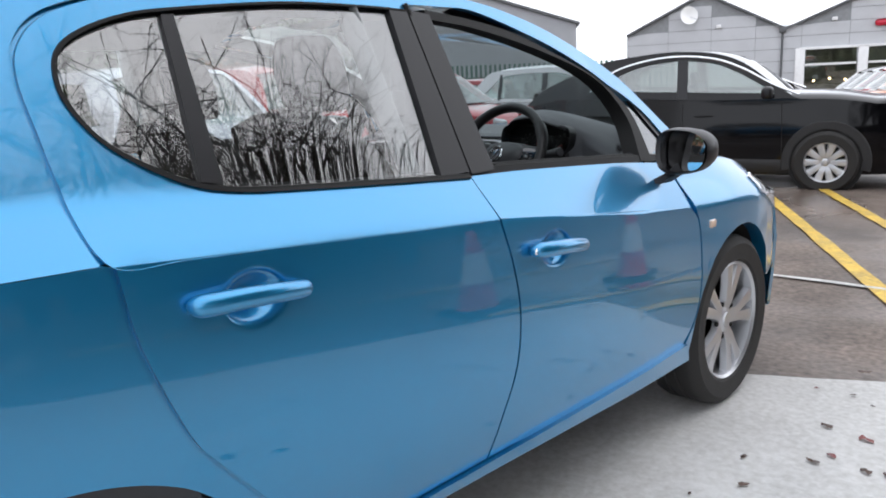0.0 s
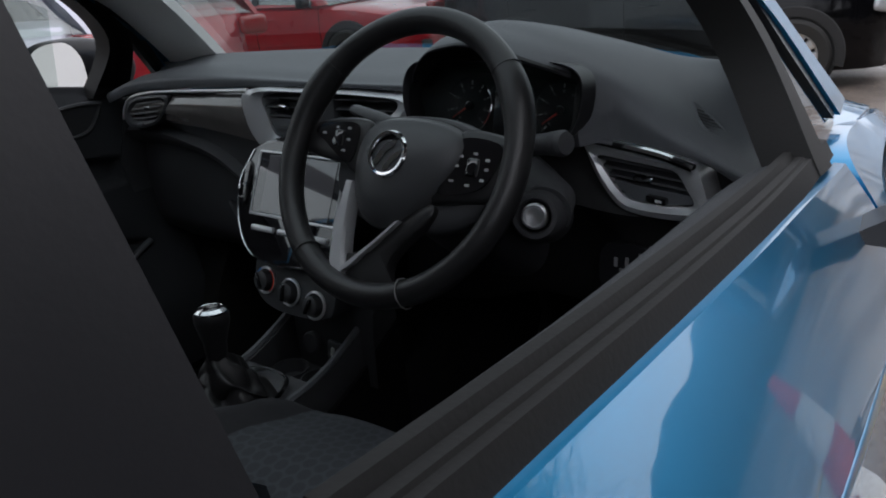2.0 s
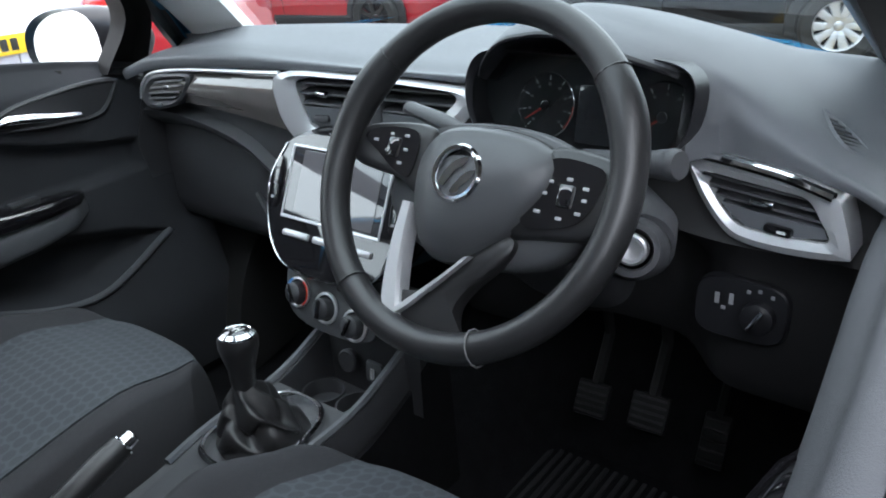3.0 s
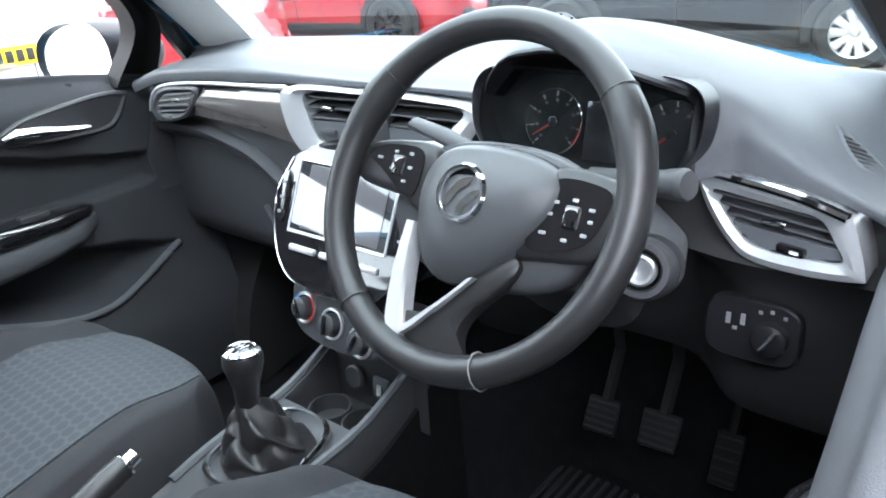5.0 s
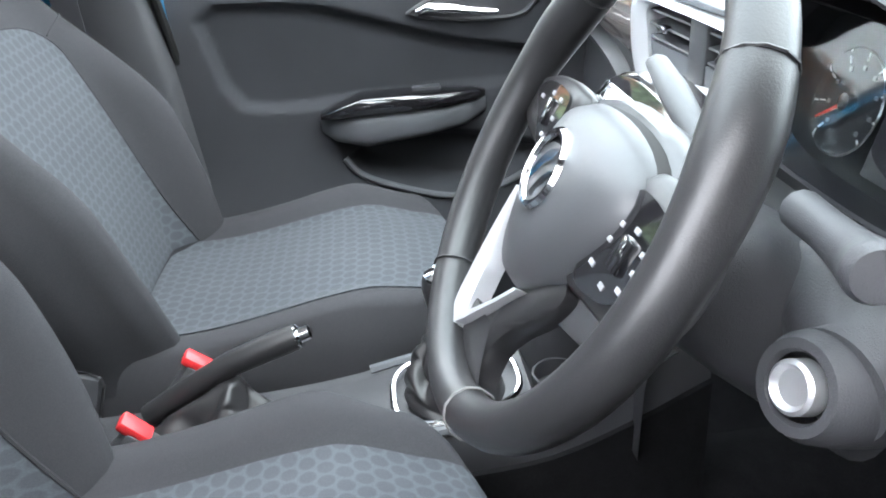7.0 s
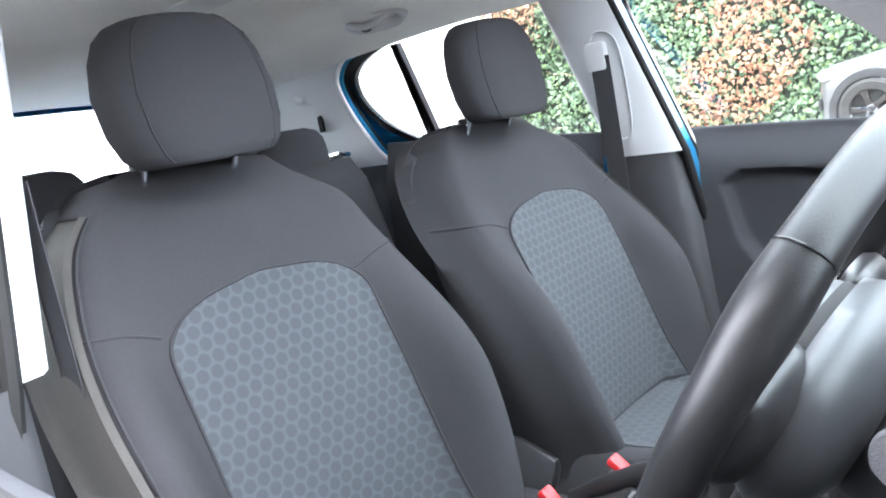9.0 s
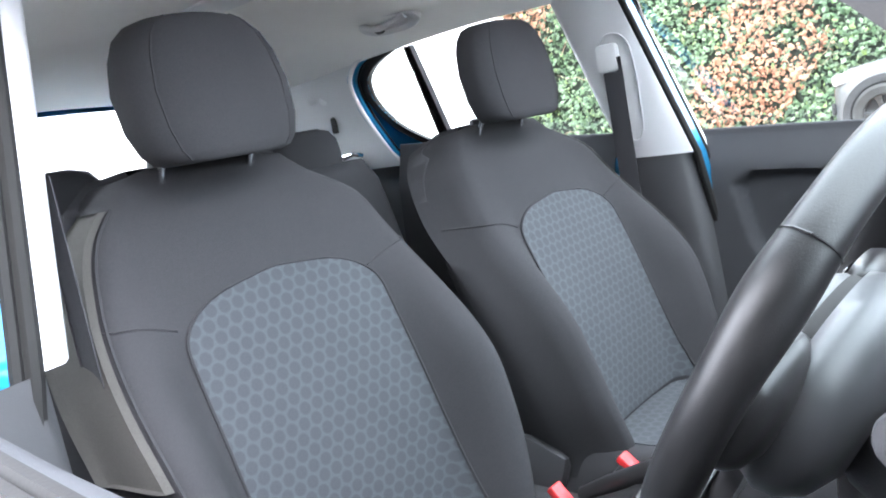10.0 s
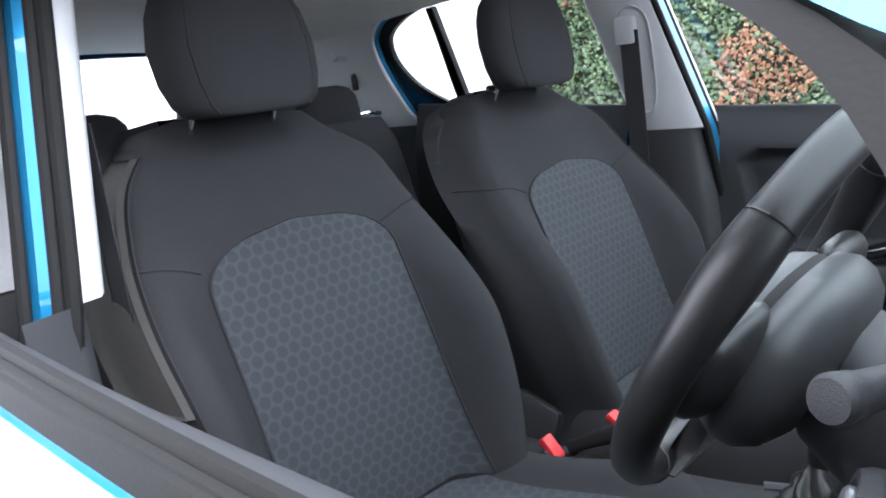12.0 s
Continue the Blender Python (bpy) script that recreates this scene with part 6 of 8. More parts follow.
# heater panel with three knobs
bm = bmesh.new()
hp = [(-0.098, 0.716), (-0.03, 0.712), (0.03, 0.709), (0.080, 0.704), (0.090, 0.668), (0.078, 0.645), (0.02, 0.637), (-0.05, 0.640), (-0.088, 0.655), (-0.102, 0.685)]
hpts = spline(hp, 50, True)
rings = [[(x * q, 0.655 + d + (z - 0.65) * 0.35, 0.676 + (z - 0.676) * q) for x, z in hpts] for q, d in ((1.02, 0.06), (1.02, 0.004), (1.0, 0.0), (0.95, -0.002))]
loft(bm, rings)
heater = part("heater_panel", bm, PLASTIC_HARD, stack, "dark grey heater panel", angle=30)
for kx, kz, rot in ((-0.072, 0.682, 30), (-0.010, 0.673, 0), (0.051, 0.663, -20)):
    KM = pose(kx, 0.655 + (kz - 0.65) * 0.35 - 0.002, kz, 72, 0, 0)
    bm = bmesh.new()
    lathe(bm, [(0.024, -0.001), (0.024, 0.003), (0.021, 0.004), (0.0195, 0.003)], KM, 32, cap=False)
    part("knob_ring", bm, SILVER, heater, "silver knob ring")
    bm = bmesh.new()
    lathe(bm, [(0.017, 0.0), (0.016, 0.014), (0.012, 0.017), (0.003, 0.017)], KM, 28)
    part("heater_knob", bm, PLASTIC_HARD, heater, "black heater knob")
    bm = bmesh.new()
    rbox(bm, (0.028, 0.006, 0.006), KM @ pose(0, 0, 0.019, 0, 0, 90 + rot), 0.002)
    part("knob_bar", bm, GLOSS_BLACK, heater)
    if kx < -0.05:
        for mats, a0, a1 in ((BLUE_MARK, 120, 230), (NEEDLE, 60, -50)):
            bm = bmesh.new()
            sheet(bm, [[KM @ Vector((r * math.cos(a), r * math.sin(a), 0.0045)) for a in np.radians(np.linspace(a0, a1, 12))] for r in (0.0235, 0.0205)])
            part("knob_colour_mark", bm, mats, heater)

# ---- centre console: tray, socket, gear lever, handbrake ----
bm = bmesh.new()
rows = []
edge_w = curve_of([0.0, 0.20, 0.38, 0.46, 0.55, 0.70, 0.80], [0.066, 0.070, 0.076, 0.088, 0.090, 0.090, 0.090])
cz = curve_of([-0.10, 0.15, 0.35, 0.50, 0.62, 0.70, 0.80], [0.515, 0.518, 0.530, 0.545, 0.560, 0.592, 0.645])
for y in np.linspace(-0.10, 0.80, 46):
    w, z = edge_w(y), cz(y)
    dip = (z - 0.505) * smooth_step(0.60, 0.615, y)
    c = 0.0
    rows.append([(c - w - 0.010, y, 0.30), (c - w - 0.004, y, z - 0.05), (c - w, y, z - 0.006), (c - w + 0.006, y, z + 0.003), (c - w + 0.016, y, z), (c - w + 0.022, y, z - dip), (c, y, z - dip), (c + w - 0.022, y, z - dip), (c + w - 0.016, y, z), (c + w - 0.006, y, z + 0.003), (c + w, y, z - 0.006), (c + w + 0.004, y, z - 0.05), (c + w + 0.010, y, 0.30)])
sheet(bm, rows)
bm.normal_update()
if sum(f.normal.z for f in bm.faces) < 0:
    bmesh.ops.reverse_faces(bm, faces=bm.faces[:])
console = part("centre_console", bm, PLASTIC_HARD, car, "dark plastic centre console", angle=35)
for sgn in (1, -1):
    bm = bmesh.new()
    tube(bm, [(sgn * (edge_w(y) - 0.007), y, cz(y) + 0.004) for y in np.linspace(0.40, 0.76, 24)], 0.0065, 6)
    part("console_edge", bm, PLASTIC, console, "console edge strip")
for sgn in (1, -1):
    bm = bmesh.new()
    rows = [[(sgn * (edge_w(y) + dx), y, z) for dx, z in ((0.016, 0.30), (0.013, (cz(y) + 0.25) / 2), (0.010, cz(y) - 0.058), (0.004, cz(y) - 0.056))] for y in np.linspace(-0.10, 0.80, 30)]
    sheet(bm, rows, flip=sgn < 0)
    part("console_side", bm, CARPET, console, "black carpeted console side")
bm = bmesh.new()
rows = []
for x in np.linspace(-0.09, 0.12, 10):
    rows.append([(x, y, z) for y, z in ((0.708, 0.500), (0.711, 0.60), (0.716, 0.64), (0.74, 0.70))])
sheet(bm, rows)
part("console_back", bm, PLASTIC_HARD, console)
bm = bmesh.new()
lathe(bm, [(0.019, 0.0), (0.020, 0.008), (0.017, 0.011), (0.003, 0.011)], pose(-0.023, 0.706, 0.556, 80), 24)
part("power_socket", bm, PLASTIC_HARD, console, "round power socket cap")
bm = bmesh.new()
rbox(bm, (0.034, 0.008, 0.036), pose(0.030, 0.704, 0.552, -8), 0.005)
usb = part("usb_port", bm, PLASTIC, console, "square media socket")
bm = bmesh.new()
rbox(bm, (0.008, 0.004, 0.018), pose(0.030, 0.698, 0.552, -8), 0.002)
part("port_mark", bm, WHITE_MARK, usb)
for bx, by in ((-0.030, 0.648), (0.042, 0.650)):
    bm = bmesh.new()
    lathe(bm, [(0.034, -0.005), (0.034, 0.022), (0.031, 0.022), (0.030, -0.004)], pose(bx, by, 0.508), 28, cap=False)
    part("cup_holder", bm, PLASTIC_HARD, console, "dark cup holder ring")

# gear lever
bm = bmesh.new()
o = [(0.006 + px * (1 - 1.6 * py), 0.508 + py, 0.556 + 0.10 * py) for px, py in superellipse(0, 0, 0.070, 0.084, 40, 3.0)]
i = [(0.006 + px * (1 - 1.6 * py), 0.508 + py, 0.559 + 0.10 * py) for px, py in superellipse(0, 0, 0.063, 0.077, 40, 3.0)]
ring_plate(bm, o, i, (0, 0, -0.03), 0.002)
lever = part("gear_lever", bm, CHROME, console, "chrome gaiter ring of the gear lever")
bm = bmesh.new()
rings = []
for f in np.linspace(0, 1, 30):
    r = 0.052 * (1 - f) ** 0.9 + 0.013
    c = (0.006 - 0.014 * f, 0.508 - 0.010 * f, 0.548 + 0.088 * f)
    ring = []
    for k in range(60):
        a = 2 * math.pi * k / 60
        crease = abs(math.sin(9.5 * f + 1.3 * math.sin(2 * a + 0.6) + 0.5 * math.sin(5 * a))) ** 0.6
        fold = 0.90 + 0.12 * math.sin(3 * a + 4 * f) * math.sin(math.pi * f) + 0.26 * (crease - 0.5) * math.sin(math.pi * min(1.0, f * 1.15)) ** 0.7 + 0.10 * (1 - f)
        ring.append((c[0] + r * fold * math.cos(a), c[1] + r * fold * math.sin(a), c[2] + 0.010 * math.sin(5 * a + 8 * f) * math.sin(math.pi * f)))
    rings.append(ring)
loft(bm, rings)
part("gear_gaiter", bm, LEATHER, lever, "creased black leather gaiter", angle=80)
bm = bmesh.new()
GK = Matrix.Translation((-0.007, 0.498, 0.628)) @ pose(0, 0, 0, -5, -2, 0) @ Matrix.Scale(1.06, 4)
lathe(bm, [(0.014, 0.0), (0.016, 0.012), (0.017, 0.028), (0.022, 0.045), (0.0255, 0.058), (0.0255, 0.068), (0.022, 0.076)], GK, 28)
part("gear_knob", bm, LEATHER, lever, "black gear knob", angle=60)
bm = bmesh.new()
lathe(bm, [(0.024, 0.070), (0.0235, 0.075), (0.018, 0.079), (0.0165, 0.0785)], GK, 28, cap=False)
part("knob_collar", bm, CHROME, lever, "chrome knob collar")
bm = bmesh.new()
lathe(bm, [(0.017, 0.0775), (0.010, 0.080), (0.002, 0.0805)], GK, 24)
part("knob_plate", bm, GLOSS_BLACK, lever)
bm = bmesh.new()
for px in (-0.007, 0.0, 0.007):
    rbox(bm, (0.0014, 0.014, 0.0006), GK @ pose(px, 0, 0.0812), 0)
rbox(bm, (0.015, 0.0014, 0.0006), GK @ pose(0, 0, 0.0812), 0)
part("shift_diagram", bm, WHITE_MARK, lever)

# handbrake with gaiter
bm = bmesh.new()
rings = []
for f in np.linspace(0, 1, 26):
    ring = []
    for k in range(48):
        a = 2 * math.pi * k / 48
        crease = abs(math.sin(8 * f + 1.2 * math.sin(2 * a) + 0.5 * math.sin(5 * a + 1))) ** 0.6
        fold = 0.97 + 0.10 * math.sin(3 * a + 9 * f) * math.sin(math.pi * f) + 0.22 * (crease - 0.5) * math.sin(math.pi * f)
        ring.append((0.014 + (0.050 * (1 - f) ** 0.8 + 0.014) * fold * math.cos(a), 0.185 + 0.050 * f + (0.125 * (1 - f) + 0.014) * 0.75 * fold * math.sin(a), 0.528 + 0.080 * f + 0.010 * math.sin(5 * a) * math.sin(math.pi * f)))
    rings.append(ring)
loft(bm, rings)
brake = part("handbrake", bm, LEATHER, console, "creased black handbrake gaiter", angle=80)
bm = bmesh.new()
tube(bm, [(0.010, 0.13, 0.566), (0.008, 0.18, 0.594), (0.003, 0.24, 0.624), (-0.001, 0.295, 0.641), (-0.004, 0.322, 0.647)], [0.014, 0.015, 0.0155, 0.0165, 0.015], 12)
part("brake_grip", bm, LEATHER, brake, "black handbrake grip")
bm = bmesh.new()
lathe(bm, [(0.0145, -0.006), (0.0150, 0.002), (0.010, 0.004), (0.0095, 0.016), (0.006, 0.018)], look((-0.004, 0.322, 0.647), (0.01, -0.4, 0.40)), 20)
part("brake_button", bm, CHROME, brake, "chrome handbrake button")

# belt buckles
for bx, by, bz, rx in ((0.077, 0.138, 0.592, -18), (-0.034, 0.190, 0.598, -10)):
    bm = bmesh.new()
    rbox(bm, (0.032, 0.055, 0.070), pose(bx, by - 0.012, bz - 0.030, rx - 30), 0.008)
    stalk_ = part("belt_buckle", bm, PLASTIC_HARD, car, "black seat belt buckle")
    bm = bmesh.new()
    rbox(bm, (0.024, 0.040, 0.014), pose(bx, by, bz + 0.008, rx - 30), 0.004)
    part("release_button", bm, RED_PLASTIC, stalk_, "red release button")

# pedals, mat
for px, py, pz, w, h, nm in ((0.254, 0.985, 0.425, 0.058, 0.060, "clutch_pedal"), (0.363, 0.968, 0.450, 0.062, 0.060, "brake_pedal"), (0.440, 1.055, 0.372, 0.045, 0.090, "accelerator_pedal")):
    PM = pose(px, py, pz, 58, 0, 4)
    bm = bmesh.new()
    rbox(bm, (w, h, 0.012), PM, 0.005)
    ped = part(nm, bm, RUBBER, car, "black rubber pedal pad")
    for k in range(5):
        bm = bmesh.new()
        rbox(bm, (w * 0.85, 0.004, 0.004), PM @ pose(0, (k - 2) * h * 0.19, 0.008), 0.001)
        part("pedal_rib", bm, MAT_RUBBER, ped)
    bm = bmesh.new()
    tube(bm, [PM @ Vector((0, 0, -0.005)), (px, py + 0.06, pz + 0.10), (px, py + 0.02, pz + 0.30)], 0.010, 6)
    part("pedal_arm", bm, UNDERSIDE, ped)
bm = bmesh.new()
rbox(bm, (0.40, 0.50, 0.012), pose(0.305, 0.82, 0.238, 2, 0, 0), 0.005)
mat_ob = part("floor_mat", bm, CARPET, car, "black driver floor mat with ribbed heel pad")
for k in range(17):
    bm = bmesh.new()
    rbox(bm, (0.009, 0.19 - 0.03 * (k == 0), 0.006), pose(0.135 + 0.0185 * k, 0.93, 0.250, 2, 0, 0), 0.002)
    part("mat_rib", bm, MAT_RUBBER, mat_ob)

# ---- steering wheel and column ----
SW = Matrix(((1, 0, 0, 0.339), (0, math.sin(radians(30)), -math.cos(radians(30)), 0.563), (0, math.cos(radians(30)), math.sin(radians(30)), 0.962), (0, 0, 0, 1))) @ Matrix.Diagonal((1.03, 1.03, 1.03, 1))
bm = bmesh.new()
rings = []
for k in range(96):
    a = 2 * math.pi * k / 96
    grip = 1 + 0.16 * math.exp(-((math.degrees(a) - 28) / 13) ** 2) + 0.16 * math.exp(-((math.degrees(a) - 152) / 13) ** 2)
    R = 0.1625
    ring = []
    for j in range(14):
        b = 2 * math.pi * j / 14
        rr = 0.0158 * grip
        ring.append(SW @ Vector(((R + rr * math.cos(b) * 0.95) * math.cos(a), (R + rr * math.cos(b) * 0.95) * math.sin(a), rr * math.sin(b) * 1.06)))
    rings.append(ring)
rings.append(rings[0])
sheet(bm, rings, closed=True)
bmesh.ops.remove_doubles(bm, verts=bm.verts[:], dist=1e-5)
bmesh.ops.recalc_face_normals(bm, faces=bm.faces[:])
wheel_ob = part("steering_wheel", bm, LEATHER, car, "black leather steering wheel rim", angle=70)
for a_deg, m_ in ((40, LEATHER), (140, LEATHER), (-68, KEY_STITCH), (-128, LEATHER)):
    bm = bmesh.new()
    a = radians(a_deg)
    pts = []
    for j in range(13):
        b = 2 * math.pi * j / 12
        rr = 0.0172 if m_ is KEY_STITCH else 0.0168
        pts.append(SW @ Vector(((0.1625 + rr * math.cos(b)) * math.cos(a), (0.1625 + rr * math.cos(b)) * math.sin(a), rr * math.sin(b) * 1.06)))
    tube(bm, pts, 0.0010 if m_ is KEY_STITCH else 0.0009, 5)
    part("rim_seam", bm, m_, wheel_ob, "stitched seam of the rim")


def sw_slab(name, outline, z0, z1, mat_, label="", n=40, edge=0.88, dome=0.0, parent=None, rear=((0.97, 0.0), (1.0, 0.3)), angle=40):
    pts = spline(outline, n, True)
    c = pts.mean(0)
    bm = bmesh.new()
    rings = []
    for q, z in tuple((q_, z0 + (z1 - z0) * g) for q_, g in rear) + ((1.0, z1 - (z1 - z0) * 0.25), (edge, z1), (edge * 0.6, z1 + dome * 0.8), (0.05, z1 + dome)):
        rings.append([SW @ Vector((*(c + (p - c) * q), z)) for p in pts])
    loft(bm, rings)
    return part(name, bm, mat_, parent or wheel_ob, label, angle=angle)


hub = sw_slab("airbag_cover", [(-0.058, 0.016), (-0.046, 0.036), (-0.02, 0.046), (0.025, 0.048), (0.066, 0.042), (0.092, 0.026), (0.091, 0.0), (0.072, -0.030), (0.050, -0.056), (0.022, -0.077), (-0.010, -0.084), (-0.036, -0.072), (-0.052, -0.046), (-0.060, -0.012)], -0.045, 0.004, AIRBAG, "dark padded airbag cover", dome=0.012)
sw_slab("cover_gap", [(-0.0595, 0.0165), (-0.047, 0.0375), (-0.02, 0.0475), (0.025, 0.0495), (0.0665, 0.0435), (0.0935, 0.027), (0.0925, -0.0005), (0.0735, -0.031), (0.051, -0.0575), (0.0225, -0.0785), (-0.010, -0.0855), (-0.037, -0.0735), (-0.0535, -0.047), (-0.0615, -0.012)], -0.045, -0.003, UNDERSIDE, "dark gap round the airbag cover")
spoke_rear = ((0.30, 0.0), (0.60, 0.08), (0.84, 0.25), (0.96, 0.46), (1.0, 0.64))
spoke_l = sw_slab("spoke_pad", [(-0.158, 0.022), (-0.135, 0.038), (-0.07, 0.044), (-0.052, 0.030), (-0.058, -0.024), (-0.085, -0.014), (-0.15, -0.004)], -0.034, -0.006, LEATHER, "black spoke with buttons", rear=spoke_rear, angle=80)
spoke_r = sw_slab("spoke_pad", [(0.158, 0.024), (0.135, 0.036), (0.085, 0.040), (0.070, 0.020), (0.052, -0.042), (0.085, -0.044), (0.155, -0.028)], -0.034, -0.006, LEATHER, "black spoke with buttons", rear=spoke_rear, angle=80)
# leather web that carries the spoke down into the rim, and the bright V on it
sw_slab("lower_spoke", [(0.020, -0.068), (0.050, -0.048), (0.066, -0.052), (0.058, -0.074), (0.036, -0.100), (0.024, -0.124), (0.030, -0.146), (0.050, -0.158), (-0.010, -0.164), (-0.060, -0.152), (-0.066, -0.138), (-0.050, -0.122), (-0.020, -0.122), (0.004, -0.096)], -0.022, -0.006, LEATHER, "black leather lower spoke", dome=0.003, n=60)
for leg, wide in (([(-0.057, -0.036), (-0.057, -0.070), (-0.054, -0.105), (-0.048, -0.134), (-0.040, -0.146)], [0.006, 0.008, 0.010, 0.012, 0.006]), ([(0.028, -0.074), (0.010, -0.094), (-0.010, -0.114), (-0.030, -0.134), (-0.042, -0.145)], [0.0035, 0.004, 0.005, 0.008, 0.006])):
    bm = bmesh.new()
    line = spline(leg, 16)
    rings = []
    for (x, y), w in zip(line, np.interp(np.linspace(0, 4, 16), range(5), wide)):
        rings.append([SW @ Vector((x + w * q, y + 0.3 * w * q * (1 if leg[0][0] > 0 else 0), z)) for q, z in ((-1.0, -0.016), (-1.0, -0.001), (-0.75, 0.003), (0.75, 0.003), (1.0, -0.001), (1.0, -0.016))])
    loft(bm, rings)
    part("spoke_trim", bm, SILVER, wheel_ob, "bright leg of the V-shaped lower spoke", angle=30)
# gloss button fields with their marks and rocker
for spoke, field, cx0, cy0, marks in ((spoke_l, [(-0.138, 0.022), (-0.122, 0.033), (-0.080, 0.036), (-0.066, 0.026), (-0.068, -0.010), (-0.088, -0.008), (-0.112, 0.006)], -0.098, 0.014, ((-0.024, 0.006, 0.007), (-0.004, 0.014, 0.005), (0.016, 0.014, 0.006), (-0.006, -0.003, 0.005), (0.018, 0.0, 0.006), (0.014, -0.014, 0.006))),
                                      (spoke_r, [(0.140, 0.018), (0.122, 0.028), (0.088, 0.028), (0.078, 0.010), (0.070, -0.032), (0.096, -0.034), (0.128, -0.020)], 0.106, -0.004, ((-0.016, 0.012, 0.006), (-0.019, 0.001, 0.005), (-0.022, -0.016, 0.007), (0.002, 0.016, 0.006), (0.000, -0.019, 0.006), (0.019, 0.010, 0.006), (0.020, 0.0, 0.005), (0.017, -0.012, 0.006)))):
    pts = spline(field, 36, True)
    bm = bmesh.new()
    plate(bm, [SW @ Vector((px, py, -0.0035)) for px, py in pts], SW.to_3x3() @ Vector((0, 0, -0.004)))
    part("button_field", bm, GLOSS_BLACK, spoke, "gloss black button field")
    for mx, my, wide in marks:
        bm = bmesh.new()
        rbox(bm, (wide, 0.0032, 0.0012), SW @ pose(cx0 + mx, cy0 + my, -0.0032, 0, 0, 0), 0.0005)
        part("button_mark", bm, GREY_PRINT, spoke)
    bm = bmesh.new()
    rbox(bm, (0.014, 0.020, 0.006), SW @ pose(cx0 + 0.002, cy0 + 0.001, -0.003), 0.002)
    part("thumb_switch", bm, GLOSS_BLACK, spoke)
bm = bmesh.new()
loft(bm, [[SW @ Vector((px, py, z)) for px, py in superellipse(0.010, -0.012, 0.118 * q, 0.070 * q, 40, 2.4)] for z, q in ((-0.020, 0.93), (-0.034, 1.0), (-0.048, 0.97), (-0.062, 0.84), (-0.072, 0.60))])
part("wheel_back_cover", bm, AIRBAG, wheel_ob, "dark rounded cover behind the spokes", angle=70)
BM_ = SW @ pose(0.003, -0.002, 0.016)
bm = bmesh.new()
lathe(bm, [(0.0270, -0.006), (0.0275, 0.0), (0.0255, 0.003), (0.0225, 0.0025), (0.0215, 0.0)], BM_, 40, cap=False)
part("wheel_badge", bm, CHROME, wheel_ob, "round chrome emblem")
bm = bmesh.new()
lathe(bm, [(0.0225, -0.002), (0.002, -0.002)], BM_, 32)
part("badge_field", bm, GLOSS_BLACK, wheel_ob)
for shape in ([(-0.017, -0.010), (-0.010, 0.004), (-0.002, 0.012), (0.010, 0.016), (0.006, 0.008), (-0.002, 0.002), (-0.008, -0.008), (-0.012, -0.014)], [(-0.002, -0.018), (0.004, -0.006), (0.012, 0.002), (0.020, 0.004), (0.014, -0.006), (0.008, -0.012), (0.006, -0.018)]):
    bm = bmesh.new()
    plate(bm, [BM_ @ Vector((x, y, 0.001)) for x, y in spline(shape, 24, True)], BM_.to_3x3() @ Vector((0, 0, -0.003)))
    part("badge_shape", bm, CHROME, wheel_ob)

bm = bmesh.new()
rings = []
for f, w, h in ((0.0, 0.040, 0.036), (0.1, 0.058, 0.048), (0.4, 0.070, 0.055), (0.8, 0.080, 0.060), (1.0, 0.086, 0.064)):
    c = SW @ Vector((0.004, -0.020 * f, -0.045 - 0.20 * f))
    rings.append([c + Vector((px, 0.3 * pz, pz)) for px, pz in superellipse(0, -0.012, w, h, 28, 3.2)])
loft(bm, rings)
column = part("steering_column", bm, PLASTIC_HARD, car, "black steering column shroud", angle=60)
IG = look((0.470, 0.656, 0.875), (0.58, 0.22, 1.01))
bm = bmesh.new()
lathe(bm, [(0.036, -0.055), (0.0345, -0.03), (0.032, -0.012), (0.028, -0.004), (0.022, -0.004), (0.020, -0.008)], IG @ pose(0, 0, 0, 0, 180, 0), 32, cap=False)
tube(bm, [(0.395, 0.735, 0.890), (0.43, 0.718, 0.882), (0.462, 0.705, 0.873), (0.468, 0.685, 0.871)], [0.046, 0.042, 0.037, 0.034], 24)
part("ignition_housing", bm, PLASTIC_HARD, column, "round black ignition housing")
bm = bmesh.new()
lathe(bm, [(0.0165, -0.012), (0.016, -0.001), (0.0135, 0.001), (0.0105, -0.003), (0.002, -0.005)], IG @ pose(0, 0, 0, 0, 180, 0), 28)
part("ignition_ring", bm, ALLOY, column, "chrome ignition lock ring")
bm = bmesh.new()
tube(bm, [(0.40, 0.690, 0.948), (0.44, 0.682, 0.954), (0.475, 0.673, 0.960), (0.492, 0.669, 0.963)], [0.013, 0.012, 0.013, 0.014], 12)
part("wiper_stalk", bm, PLASTIC_HARD, column, "black control stalk")
bm = bmesh.new()
SM = look((0.490, 0.669, 0.963), (0.0, 0.80, 0.88)) @ Matrix.Scale(0.80, 4)
lathe(bm, [(0.015, 0.0), (0.0180, 0.002), (0.0185, 0.016), (0.0195, 0.018), (0.0195, 0.024), (0.0165, 0.030), (0.003, 0.031)], SM, 24)
part("stalk_end", bm, PLASTIC_HARD, column, "grey ribbed stalk end", angle=40)
bm = bmesh.new()
tube(bm, [(0.31, 0.672, 0.950), (0.26, 0.676, 0.963), (0.215, 0.680, 0.974), (0.165, 0.685, 0.984)], [0.013, 0.012, 0.013, 0.010], 12, squash=0.7)
part("indicator_stalk", bm, PLASTIC_HARD, column, "grey control stalk")

